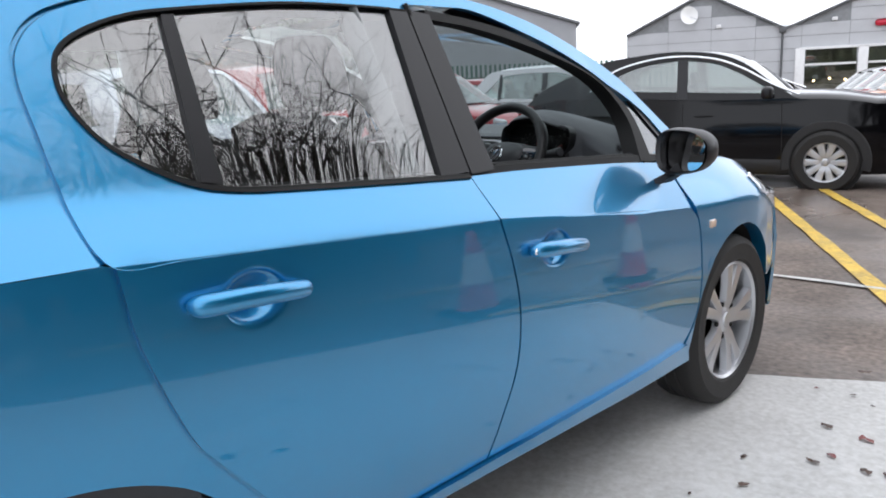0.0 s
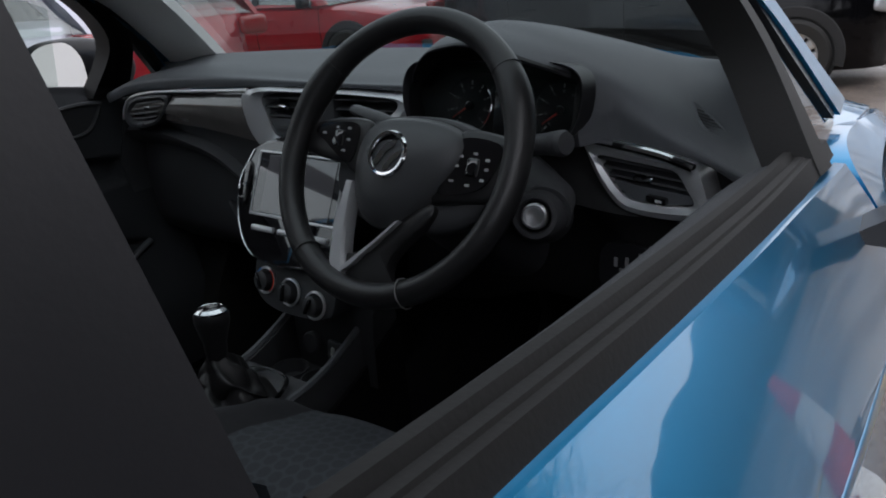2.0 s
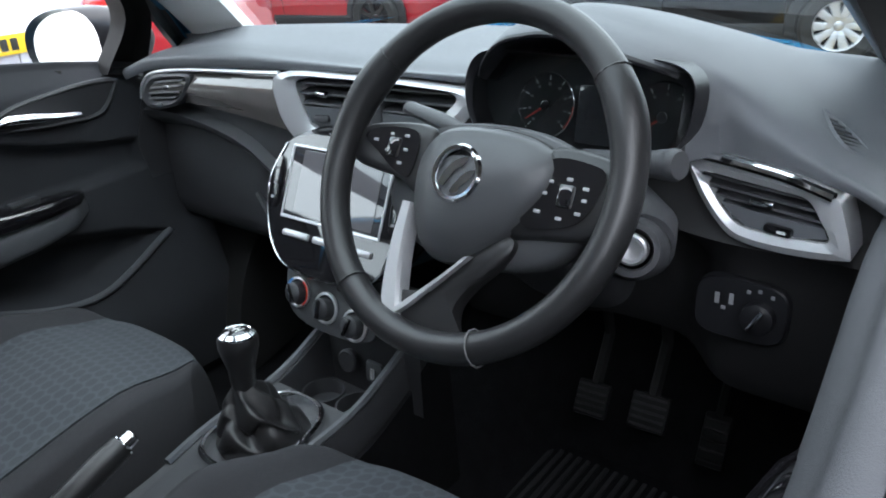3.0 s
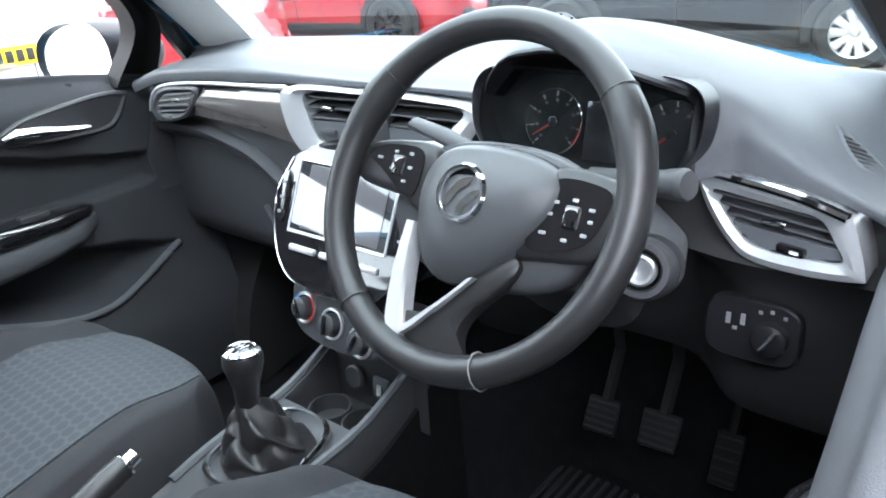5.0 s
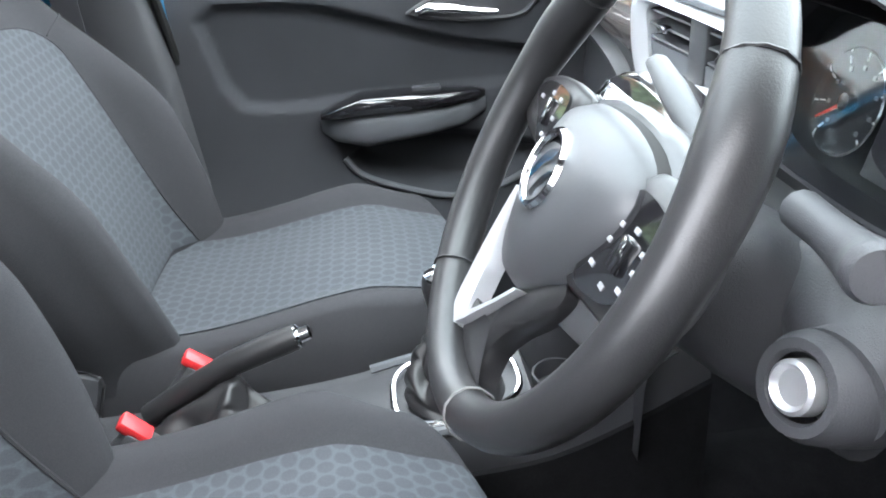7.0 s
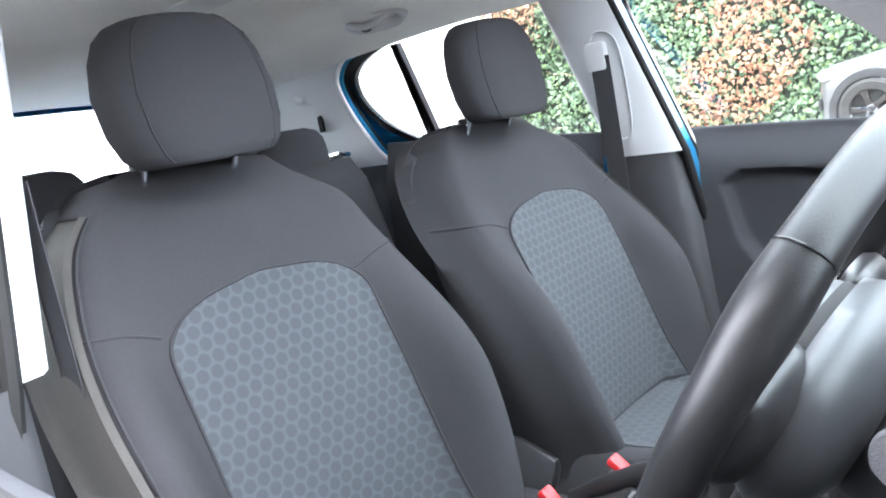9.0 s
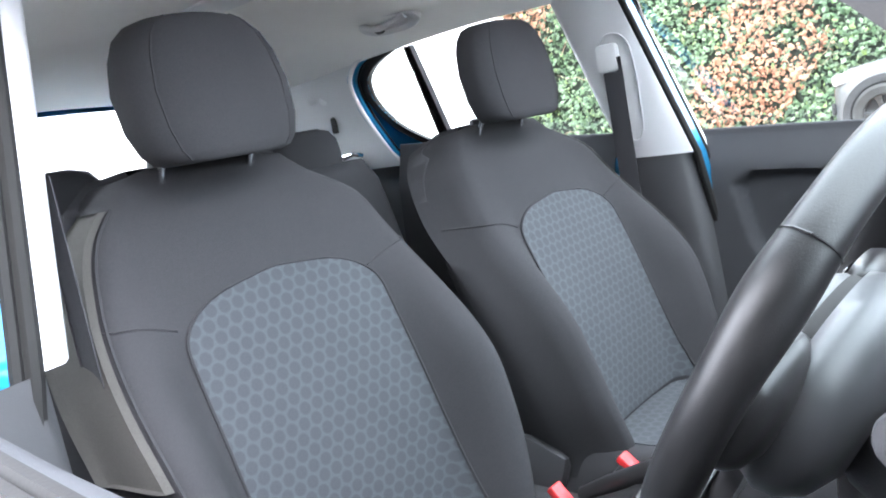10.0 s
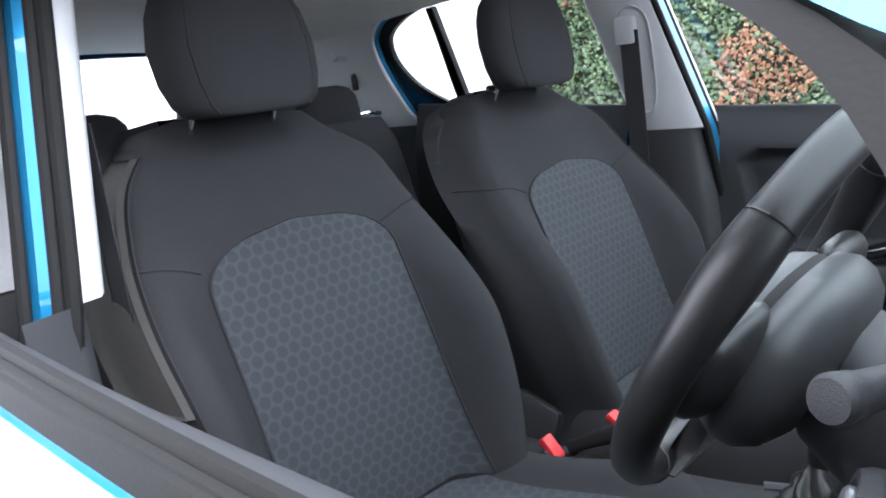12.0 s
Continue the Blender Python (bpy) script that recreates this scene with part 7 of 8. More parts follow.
# ---- the surroundings: parked cars ----
CLADDING = material("grained_black_cladding", (0.018, 0.018, 0.019), 0.6, var=0.15, scale=12, bump=0.2, bump_scale=300)
CAR_BLACK = material("black_car_paint", (0.004, 0.004, 0.005), 0.08, var=0.1, spec=0.32)
CAR_RED = material("red_car_paint", (0.42, 0.012, 0.022), 0.28, var=0.06, coat=1.0)
CAR_WHITE = material("white_car_paint", (0.72, 0.73, 0.75), 0.3, var=0.03, coat=1.0)
CAR_LILAC = material("pale_silver_car_paint", (0.52, 0.52, 0.60), 0.28, 0.3, var=0.04, coat=1.0)
CAR_GREY = material("light_grey_car_paint", (0.085, 0.087, 0.092), 0.45, 0.1, var=0.04, coat=1.0)
CAR_ORANGE = material("orange_car_paint", (0.62, 0.18, 0.03), 0.3, var=0.05, coat=1.0)
DARK_INSIDE = material("dark_car_interior", (0.03, 0.03, 0.032), 0.8, var=0.1)
GLASS_PARKED = glass_material("tinted_car_glass", (0.72, 0.78, 0.76))
PLATE_YELLOW = material("yellow_number_plate", (0.85, 0.55, 0.02), 0.4, var=0.05)
PLATE_BAR = material("plate_print", (0.02, 0.02, 0.02), 0.5, var=0.0)


def resample(points, n):
    """n points evenly spaced round a closed outline."""
    p = np.array(list(points) + [points[0]], float)
    d = np.concatenate([[0], np.cumsum(np.linalg.norm(np.diff(p, axis=0), axis=1))])
    t = np.linspace(0, d[-1], n, endpoint=False)
    return [(float(np.interp(k, d, p[:, 0])), float(np.interp(k, d, p[:, 1]))) for k in t]


def build_parked_car(name, label, paint, x, y, heading, length=4.3, width=1.8, height=1.6, base=2.6, rear_over=0.80, tyre=0.34, suv=True, strip=False, detail=True, rim=None, group="", rear_plate=False, spokes=10, coupe=False):
    """A parked car whose origin lies under the middle of its wheelbase; local x points ahead."""
    m = pose(x, y, ground_z(x, y), 0, 0, heading)
    slope = math.degrees(math.atan2(ground_z(x + math.cos(radians(heading)), y + math.sin(radians(heading))) - ground_z(x, y), 1.0))
    ob = thing(name, label, "car", group, m @ pose(0, 0, 0, 0, -slope, 0))
    x0, x1 = -base / 2 - rear_over, length - base / 2 - rear_over
    half = width / 2
    clear = 0.20 if suv else 0.16
    belt = height * 0.615
    hood = belt - 0.02 if suv else belt - 0.08
    top = curve_of([x0, x0 + 0.10, x0 + 0.5, 0.35, 0.85, x1 - 0.55, x1 - 0.14, x1], [belt - 0.20, belt + 0.02, belt + 0.04, belt, hood + 0.02, hood - 0.06, hood - 0.20, hood - 0.42])

    if coupe:
        top = curve_of([x0, x0 + 0.10, x0 + 0.5, 0.35, 0.85, x1 - 0.55, x1 - 0.14, x1], [belt - 0.16, belt + 0.10, belt + 0.12, belt + 0.08, belt + 0.085, belt + 0.02, belt - 0.12, belt - 0.40])

    def plan(px):
        c, h = (x0 + x1) / 2, (x1 - x0) / 2
        return half * max(0.0, 1 - abs((px - c) / h) ** 7) ** 0.35 + 0.0

    def side_w(px, pz):
        f = (pz - clear) / (belt - clear)
        return plan(px) * (0.955 + 0.045 * math.sin(math.pi * min(max(f, 0.05), 0.95)) - 0.03 * max(0.0, f - 0.8))

    stations = np.concatenate([[x0, x0 + 0.02, x0 + 0.06], np.linspace(x0 + 0.14, x1 - 0.14, 26), [x1 - 0.06, x1 - 0.02, x1]])
    rows = []
    for px in stations:
        t = top(px)
        zs_ = [clear + (t - clear) * f for f in (0, 0.12, 0.3, 0.5, 0.7, 0.86, 0.96)]
        a = [(px, side_w(px, z) + 0.004, z) for z in zs_]
        w = a[-1][1]
        a += [(px, w * u, t + 0.03 * (1 - u * u)) for u in (0.93, 0.6, 0.2)]
        rows.append(a + [(p[0], -p[1], p[2]) for p in reversed(a)])
    bm = bmesh.new()
    sheet(bm, rows)
    bmesh.ops.remove_doubles(bm, verts=bm.verts[:], dist=0.001)
    bmesh.ops.recalc_face_normals(bm, faces=bm.faces[:])
    body = part("body", bm, paint, ob, "glossy painted car body", angle=40)

    # greenhouse: outline and daylight opening on the flank
    r0 = x0 + (0.18 if suv else 0.10)
    outline = [(x0 + 0.12, belt + 0.02), (r0 + 0.12, belt + 0.20), (r0 + 0.42, height - 0.10), (r0 + 0.75, height - 0.03), (-0.2, height), (0.15, height - 0.03), (0.42, height - 0.13), (0.72, belt + 0.22), (1.02, belt + 0.02)]
    opening = [(x0 + 0.42, belt + 0.10), (x0 + 0.62, belt + 0.20), (r0 + 0.72, height - 0.17), (r0 + 0.95, height - 0.11), (-0.2, height - 0.09), (0.10, height - 0.11), (0.34, height - 0.20), (0.62, belt + 0.16), (0.80, belt + 0.035)]

    band = outline[1:]
    posts = ((-0.22, 0.05), (x0 + 0.95, 0.03))
    if coupe:
        outline = [(x0 + 0.12, belt + 0.02), (x0 + 0.35, belt + 0.22), (-1.62, height - 0.24), (-1.25, height - 0.10), (-0.75, height - 0.025), (-0.31, height), (0.10, height - 0.04), (0.42, height - 0.16), (0.75, belt + 0.22), (1.05, belt + 0.02)]
        opening = [(-1.16, belt + 0.175), (-1.15, belt + 0.22), (-1.00, height - 0.245), (-0.70, height - 0.145), (-0.31, height - 0.105), (0.08, height - 0.15), (0.36, height - 0.26), (0.60, belt + 0.22), (0.78, belt + 0.115)]
        band = [(-1.36, belt + 0.17), (-1.10, height - 0.22), (-0.72, height - 0.10), (-0.31, height - 0.06), (0.10, height - 0.105), (0.42, height - 0.225), (0.74, belt + 0.215), (1.02, belt + 0.10)]
        posts = ((-0.24, 0.06),)
    ends = (outline[-3], outline[2])
    tops = outline[2:-2]
    outline = [tuple(q) for q in spline(outline, 60)]
    low_edge = [(opening[-1][0] + (opening[0][0] - opening[-1][0]) * f, opening[-1][1] + (opening[0][1] - opening[-1][1]) * f) for f in (0.25, 0.5, 0.75)]
    opening = [tuple(q) for q in spline(opening, 40)] + low_edge

    def flank(px, pz, off=0.0):
        return plan(min(max(px, x0 + 0.5), 0.9)) * 0.97 - 0.40 * (pz - belt) + off

    for s in (1, -1):
        bm = bmesh.new()
        o = [(px, s * flank(px, pz), pz) for px, pz in resample(outline, 72)]
        i = [(px, s * flank(px, pz), pz) for px, pz in resample(opening, 72)]
        ring_plate(bm, o, i, (0, -s * 0.05, 0), 0.0)
        frame_ob = part("side_frame", bm, paint, body, "painted window surround")
        bm = bmesh.new()
        plate(bm, [(px, s * (flank(px, pz) - 0.012), pz) for px, pz in opening], (0, -s * 0.004, 0))
        pane = part("side_window", bm, GLASS_PARKED, body, "tinted side glass")
        pane.visible_shadow = False
        for bx, bw in posts:
            bm = bmesh.new()
            plate(bm, [(px, s * (flank(px, pz) + 0.001), pz) for px, pz in ((bx - bw, belt + 0.05), (bx + bw, belt + 0.05), (bx + bw - 0.03, height - 0.10), (bx - bw - 0.03, height - 0.10))], (0, -s * 0.02, 0))
            part("window_post", bm, TRIM_BLACK, body)
        if strip:
            bm = bmesh.new()
            tube(bm, [(px, s * (flank(px, pz) + 0.006), pz) for px, pz in spline(band, 40)], 0.017, 6)
            part("roof_strip", bm, CHROME, body, "bright silver roof-line strip")
        if detail:
            for dx in (0.88, -0.20, x0 + 0.95):
                bm = bmesh.new()
                tube(bm, [(dx - 0.03 * f, s * (side_w(dx, clear + 0.10 + (belt - clear - 0.1) * f) + 0.003), clear + 0.10 + (belt - clear - 0.1) * f) for f in np.linspace(0, 1, 10)], 0.005, 5)
                part("door_gap", bm, UNDERSIDE, body)
            for dx in (-0.08, x0 + 1.02):
                bm = bmesh.new()
                tube(bm, [(dx + 0.20 * f, s * (side_w(dx, belt - 0.13) + 0.006 + 0.025 * math.sin(math.pi * f)), belt - 0.13 + 0.004 * f) for f in np.linspace(0, 1, 9)], 0.012, 8)
                part("door_handle", bm, paint, body)
        # mirror
        bm = bmesh.new()
        rbox(bm, (0.12, 0.20, 0.13), pose(0.70, s * (half + 0.08), belt + (0.13 if coupe else 0.07)), 0.04, 3)
        mirror_ob = part("door_mirror", bm, TRIM_BLACK, body, "black door mirror")
        bm = bmesh.new()
        rbox(bm, (0.05, 0.12, 0.04), pose(0.72, s * (half - 0.03), belt + (0.08 if coupe else 0.02)), 0.015)
        part("mirror_foot", bm, TRIM_BLACK, mirror_ob)
        # sill cladding, arches, lamps
        bm = bmesh.new()
        rows = [[(px, s * (side_w(px, z) + off), z) for z, off in ((clear - 0.02, -0.02), (clear + 0.02, 0.018), (clear + 0.13, 0.018), (clear + 0.16, 0.004))] for px in np.linspace(-base / 2 + tyre + 0.02, base / 2 - tyre - 0.02, 8)]
        sheet(bm, rows, flip=s > 0)
        part("sill_cladding", bm, CLADDING if suv else paint, body)
        bm = bmesh.new()
        rbox(bm, (0.22, 0.10, 0.13), pose(x1 - 0.20, s * (half - 0.20), hood - 0.20, 0, 12, -s * 18), 0.04, 3)
        part("headlamp", bm, LAMP, body, "clear headlamp")
        bm = bmesh.new()
        rbox(bm, (0.12, 0.24, 0.15), pose(x0 + 0.07, s * (half - 0.20), belt - 0.06, 0, 0, s * 18), 0.04, 3)
        part("tail_lamp", bm, RED_LAMP, body, "red tail lamp")
        for ax in (-base / 2, base / 2):
            cz_, ro = tyre, tyre + (0.115 if suv else 0.06)
            bm = bmesh.new()
            angs = np.linspace(-0.22, math.pi + 0.22, 26)
            rows = []
            for r, off in ((tyre + 0.02, -0.03), (tyre + 0.025, 0.022), (ro - 0.01, 0.020), (ro, 0.002)):
                rows.append([(ax + r * math.cos(a), s * (side_w(ax, 0.6) + off), max(cz_ + r * math.sin(a), clear - 0.03)) for a in angs])
            sheet(bm, rows, flip=s < 0)
            part("arch_cladding", bm, CLADDING if suv else paint, body, "black plastic wheel arch" if suv else "")
            # dark disc on the uncut flank, standing for the shade inside the arch
            bm = bmesh.new()
            lathe(bm, [(tyre + 0.045, 0.0), (tyre + 0.045, 0.006), (0.01, 0.006)], pose(ax, s * (side_w(ax, 0.6) + 0.003), cz_, -90 * s), 32)
            part("arch_recess", bm, UNDERSIDE, body)
            wm = pose(ax, s * (side_w(ax, 0.6) - 0.042), cz_, -90 * s)
            if detail:
                build_wheel(ob, wm, tyre, tyre * 0.64, 0.21, spokes, rim_mat=rim or ALLOY, paired=False)
            else:
                bm = bmesh.new()
                lathe(bm, [(tyre * 0.64, -0.08), (tyre, -0.09), (tyre, 0.09), (tyre * 0.68, 0.10), (tyre * 0.64, 0.08)], wm, 28, cap=False)
                wheel = part("wheel", bm, TYRE, ob, "black rubber tyre")
                bm = bmesh.new()
                lathe(bm, [(tyre * 0.66, 0.085), (tyre * 0.55, 0.075), (0.05, 0.085), (0.01, 0.09)], wm, 20)
                part("rim", bm, rim or ALLOY, wheel)
    # roof, screens, inside
    bm = bmesh.new()
    sheet(bm, [[(px, u * flank(px, pz), pz + (0.012 if coupe else 0.05) * (1 - abs(u) ** 2.5)) for u in np.linspace(-1, 1, 13)] for px, pz in spline(tops, 16)])
    part("roof", bm, paint, body, "painted roof")
    for nm, a, b in (("windscreen", ends[0], (1.02, belt + 0.02)), ("rear_window", ends[1], (x0 + 0.14, belt + 0.03))):
        bm = bmesh.new()
        sheet(bm, [[(a[0] + (b[0] - a[0]) * f + (0.10 if nm == "windscreen" else -0.06) * (0.0 if coupe else 1.0) * (1 - u * u), u * (flank(a[0] + (b[0] - a[0]) * f, a[1] + (b[1] - a[1]) * f) - 0.01), a[1] + (b[1] - a[1]) * f + 0.02 * (1 - u * u)) for u in np.linspace(-1, 1, 9)] for f in np.linspace(0, 1, 5)])
        scr = part(nm, bm, GLASS_PARKED, body, "tinted car glass")
        scr.visible_shadow = False
    for sx, sy in ((0.0, 0.38), (0.0, -0.38), (-0.85, 0.40), (-0.85, -0.40)):
        bm = bmesh.new()
        rbox(bm, (0.14, 0.42, 0.26), pose(sx - 0.25, sy, belt + 0.08, 0, -12), 0.05, 3)
        rbox(bm, (0.09, 0.24, 0.17), pose(sx - 0.30, sy, belt + 0.27, 0, -12), 0.035, 3)
        part("seat", bm, DARK_INSIDE, body, "dark seat")
    bm = bmesh.new()
    rbox(bm, (base * 0.95, width * 0.86, 0.02), pose(-0.25, 0, belt + 0.045), 0.008)
    part("cabin_floor", bm, DARK_INSIDE, body)
    bm = bmesh.new()
    rbox(bm, (0.06, width * 0.62, 0.16), pose(x1 - 0.055, 0, clear + 0.22), 0.03)
    part("grille", bm, CLADDING, body, "dark lower grille")
    if rear_plate:
        bm = bmesh.new()
        rbox(bm, (0.012, 0.52, 0.112), pose(x0 - 0.008, 0, 0.70), 0.004)
        yellow = part("number_plate", bm, PLATE_YELLOW, body, "yellow rear number plate with dark bars")
        for k in range(7):
            bm = bmesh.new()
            rbox(bm, (0.004, 0.042, 0.068), pose(x0 - 0.0155, 0.195 - 0.06 * k - (0.03 if k > 3 else 0), 0.70), 0.001)
            part("plate_bar", bm, PLATE_BAR, yellow)
    return ob


# row ahead of the hatchback
hd = 17.0
ca, sa = math.cos(radians(hd)), math.sin(radians(hd))
build_parked_car("parked_suv", "glossy black SUV with a silver roof-line strip and alloy wheels", CAR_BLACK, -0.95 - 1.325 * ca - 0.86 * sa, 7.72 - 1.325 * sa + 0.86 * ca, hd, 4.6, 1.82, 1.60, 2.65, rear_over=1.0, strip=True, coupe=True)
build_parked_car("parked_suv", "red SUV with black arches, parked nose to tail", CAR_RED, -7.55, 7.9, 8, 4.35, 1.80, 1.56, 2.6, rim=GLOSS_BLACK, spokes=7)
build_parked_car("parked_car", "silver-white SUV parked behind the red one", CAR_WHITE, -6.6, 11.1, 10, 4.4, 1.80, 1.62, 2.6, strip=False)
build_parked_car("parked_car", "red hatchback farther back near the fence", CAR_RED, -10.4, 13.2, 14, 4.1, 1.76, 1.48, 2.55, suv=False)
# row beside the hatchback
build_parked_car("parked_car", "pale silver hatchback showing its yellow rear plate", CAR_LILAC, -6.10, 2.0, 180, 4.0, 1.64, 1.44, 2.5, suv=False, rear_plate=True)
build_parked_car("parked_car", "red hatchback parked beside the pale one", CAR_RED, -6.5, 3.75, 178, 4.1, 1.72, 1.50, 2.55, suv=False)
build_parked_car("parked_suv", "light grey SUV with dark five-spoke wheels beside the hedge", CAR_GREY, -9.98, 0.02, -90, 4.12, 1.80, 1.62, 2.64, rim=GLOSS_BLACK, spokes=5)
# distant row before the showroom
for k, (paint_, lab, dark) in enumerate(((CAR_BLACK, "black car in the distant row", 0), (CAR_GREY, "grey car in the distant row", 0), (CAR_RED, "red car in the distant row", 0), (CAR_BLACK, "dark car in the distant row", 0), (CAR_ORANGE, "orange car in the distant row", 0), (CAR_WHITE, "white car in the distant row", 0))):
    build_parked_car("distant_car", lab, paint_, -5.6 + 0.78 * k, 26.5 - 1.75 * k, 204, 4.1, 1.74, 1.64, 2.55, suv=k % 2 == 0, detail=False, group="cars before the showroom")

# ---- buildings: pale grey clad showroom with gables, plain grey shed ----
CLAD = material("pale_grey_cladding", (0.50, 0.51, 0.53), 0.6, var=0.05, scale=0.8, fine=0.1, fine_scale=30)
CLAD_JOINT = material("cladding_joint", (0.26, 0.27, 0.28), 0.8, var=0.1)
SHED = material("grey_profiled_sheet", (0.36, 0.37, 0.39), 0.6, var=0.06, scale=0.7)
ROOFING = material("dark_grey_roofing", (0.10, 0.105, 0.11), 0.7, var=0.15, scale=1.2)
WHITE_FRAME = material("white_frame_paint", (0.78, 0.78, 0.78), 0.5, var=0.05)
SHOW_INSIDE = material("showroom_inside", (0.10, 0.075, 0.05), 0.8, var=0.5, scale=1.5)
WARM_LAMP = material("warm_showroom_lamp", (0.9, 0.7, 0.4), 0.5, var=0.0, emit=((1.0, 0.7, 0.35), 3.0))
RED_SIGN = material("red_sign_face", (0.55, 0.03, 0.06), 0.4, var=0.05)
GREEN_FENCE = material("green_painted_steel", (0.05, 0.12, 0.09), 0.5, var=0.15, scale=3)
WALL_WHITE = material("white_rendered_wall", (0.80, 0.80, 0.79), 0.85, var=0.05, scale=0.5, fine=0.2, fine_scale=20, bump=0.2, bump_scale=40)

BW = Matrix(((0.923, -0.385, 0, -23.6), (0.385, 0.923, 0, 41.7), (0, 0, 1, -1.9), (0, 0, 0, 1)))
showroom = thing("showroom", "pale grey clad showroom with gabled roofs and glazed front", "building", "", BW)
GABLES = [(0.0, 8.9, 4.6, 6.75), (8.9, 19.2, 4.3, 6.55), (19.2, 29.5, 4.4, 6.6)]


def eave(s):
    for a, b, e, r in GABLES:
        if a <= s <= b:
            return e + (r - e) * (1 - abs(2 * (s - a) / (b - a) - 1))
    return 4.3


bm = bmesh.new()
prof = [(0, 0)] + [(0, 4.6), (4.45, 6.75), (8.9, 4.45), (14.05, 6.55), (19.2, 4.35), (24.35, 6.6), (29.5, 4.4)] + [(29.5, 0)]
plate(bm, [(s, 0.10, z) for s, z in prof], (0, 14, 0))
wall = part("wall", bm, CLAD_JOINT, showroom, "grey showroom wall", smooth=False)
for (s0, z0), (s1, z1) in zip(prof[1:-2], prof[2:-1]):
    bm = bmesh.new()
    plate(bm, [(s0, -0.15, z0 + 0.02), (s1, -0.15, z1 + 0.02), (s1, -0.15, z1 + 0.16), (s0, -0.15, z0 + 0.16)], (0, 14.3, 0))
    part("roof_slope", bm, ROOFING, showroom, "dark grey roof slope", smooth=False)
GLAZED = [(10.0, 12.6), (13.2, 16.4), (17.0, 20.2), (20.8, 24.0)]
for r in range(10):
    z0, z1 = r * 0.68 + 0.02, (r + 1) * 0.68 - 0.01
    edges = [0.04] + [1.22 * k + (0.6 if False else 0.0) for k in range(2, 24, 2)] + [29.4]
    for a, b in zip(edges, edges[1:]):
        a, b = a + 0.012, b - 0.012
        if z1 < 3.2 and any(a < g1 and b > g0 for g0, g1 in GLAZED):
            continue
        tops_ = [min(z1, eave(v) - 0.02) for v in (a, b)]
        mid = min(z1, eave((a + b) / 2) - 0.02)
        if max(tops_) <= z0 + 0.05 or min(tops_) <= z0:
            continue
        bm = bmesh.new()
        plate(bm, [(a, 0.06, z0), (b, 0.06, z0), (b, 0.06, tops_[1]), ((a + b) / 2, 0.06, mid), (a, 0.06, tops_[0])], (0, 0.05, 0))
        part("cladding_panel", bm, CLAD, wall, smooth=False)
for g0, g1 in GLAZED:
    bm = bmesh.new()
    plate(bm, [(g0, 0.055, 0.1), (g1, 0.055, 0.1), (g1, 0.055, 3.3), (g0, 0.055, 3.3)], (0, 0.03, 0))
    win = part("showroom_window", bm, SHOW_INSIDE, showroom, "large dark showroom window", smooth=False)
    bm = bmesh.new()
    plate(bm, [(g0, 0.03, 0.1), (g1, 0.03, 0.1), (g1, 0.03, 3.3), (g0, 0.03, 3.3)], (0, 0.008, 0))
    part("window_pane", bm, GLASS, win)
    for k in range(3):
        bm = bmesh.new()
        lathe(bm, [(0.07, 0.0), (0.07, 0.02), (0.01, 0.03)], BW.inverted() @ BW @ pose(g0 + (g1 - g0) * (k + 0.6) / 3.2, 0.054, 1.55 + 0.1 * (k % 2), 90), 12)
        part("lamp", bm, WARM_LAMP, win, "small warm ceiling lamp")
    for s, z, w, h in ((g0 - 0.28, 1.7, 0.5, 3.4), ((g0 + g1) / 2, 2.45, g1 - g0, 0.12), ((g0 + g1) / 2, 3.36, g1 - g0 + 0.6, 0.14)):
        bm = bmesh.new()
        rbox(bm, (w, 0.14, h), pose(s, -0.02, z), 0.01)
        part("window_frame", bm, WHITE_FRAME if w > 0.6 or True else CLAD, win, "white frame bar")
for s in (8.75, 19.05):
    bm = bmesh.new()
    tube(bm, [(s, -0.02, 4.4), (s, -0.02, 0.0)], 0.06, 8)
    rbox(bm, (0.36, 0.25, 0.28), pose(s, -0.05, 4.45), 0.03)
    part("downpipe", bm, ROOFING, showroom, "dark gutter hopper and downpipe")
bm = bmesh.new()
lathe(bm, [(0.02, 0.0), (0.30, 0.05), (0.52, 0.16), (0.53, 0.15), (0.30, 0.03), (0.02, -0.02)], pose(3.6, -0.35, 5.6, 80, 0, 25), 24, cap=False)
dish = part("satellite_dish", bm, WALL_WHITE, showroom, "pale satellite dish on the gable")
bm = bmesh.new()
tube(bm, [(3.6, 0.05, 5.4), (3.7, -0.3, 5.55), (4.1, -0.75, 5.35)], 0.025, 6)
part("dish_arm", bm, SILVER, dish)
for s, z in ((5.3, 4.9), (11.4, 4.9), (16.5, 4.9)):
    bm = bmesh.new()
    rbox(bm, (0.26, 0.2, 0.2), pose(s, -0.05, z), 0.03)
    part("wall_lamp", bm, WHITE_FRAME, showroom, "small wall floodlight")
bm = bmesh.new()
rbox(bm, (3.0, 0.14, 0.35), pose(14.9, -0.03, 4.55), 0.15, 3)
part("fascia_sign", bm, RED_SIGN, showroom, "plain red fascia sign")

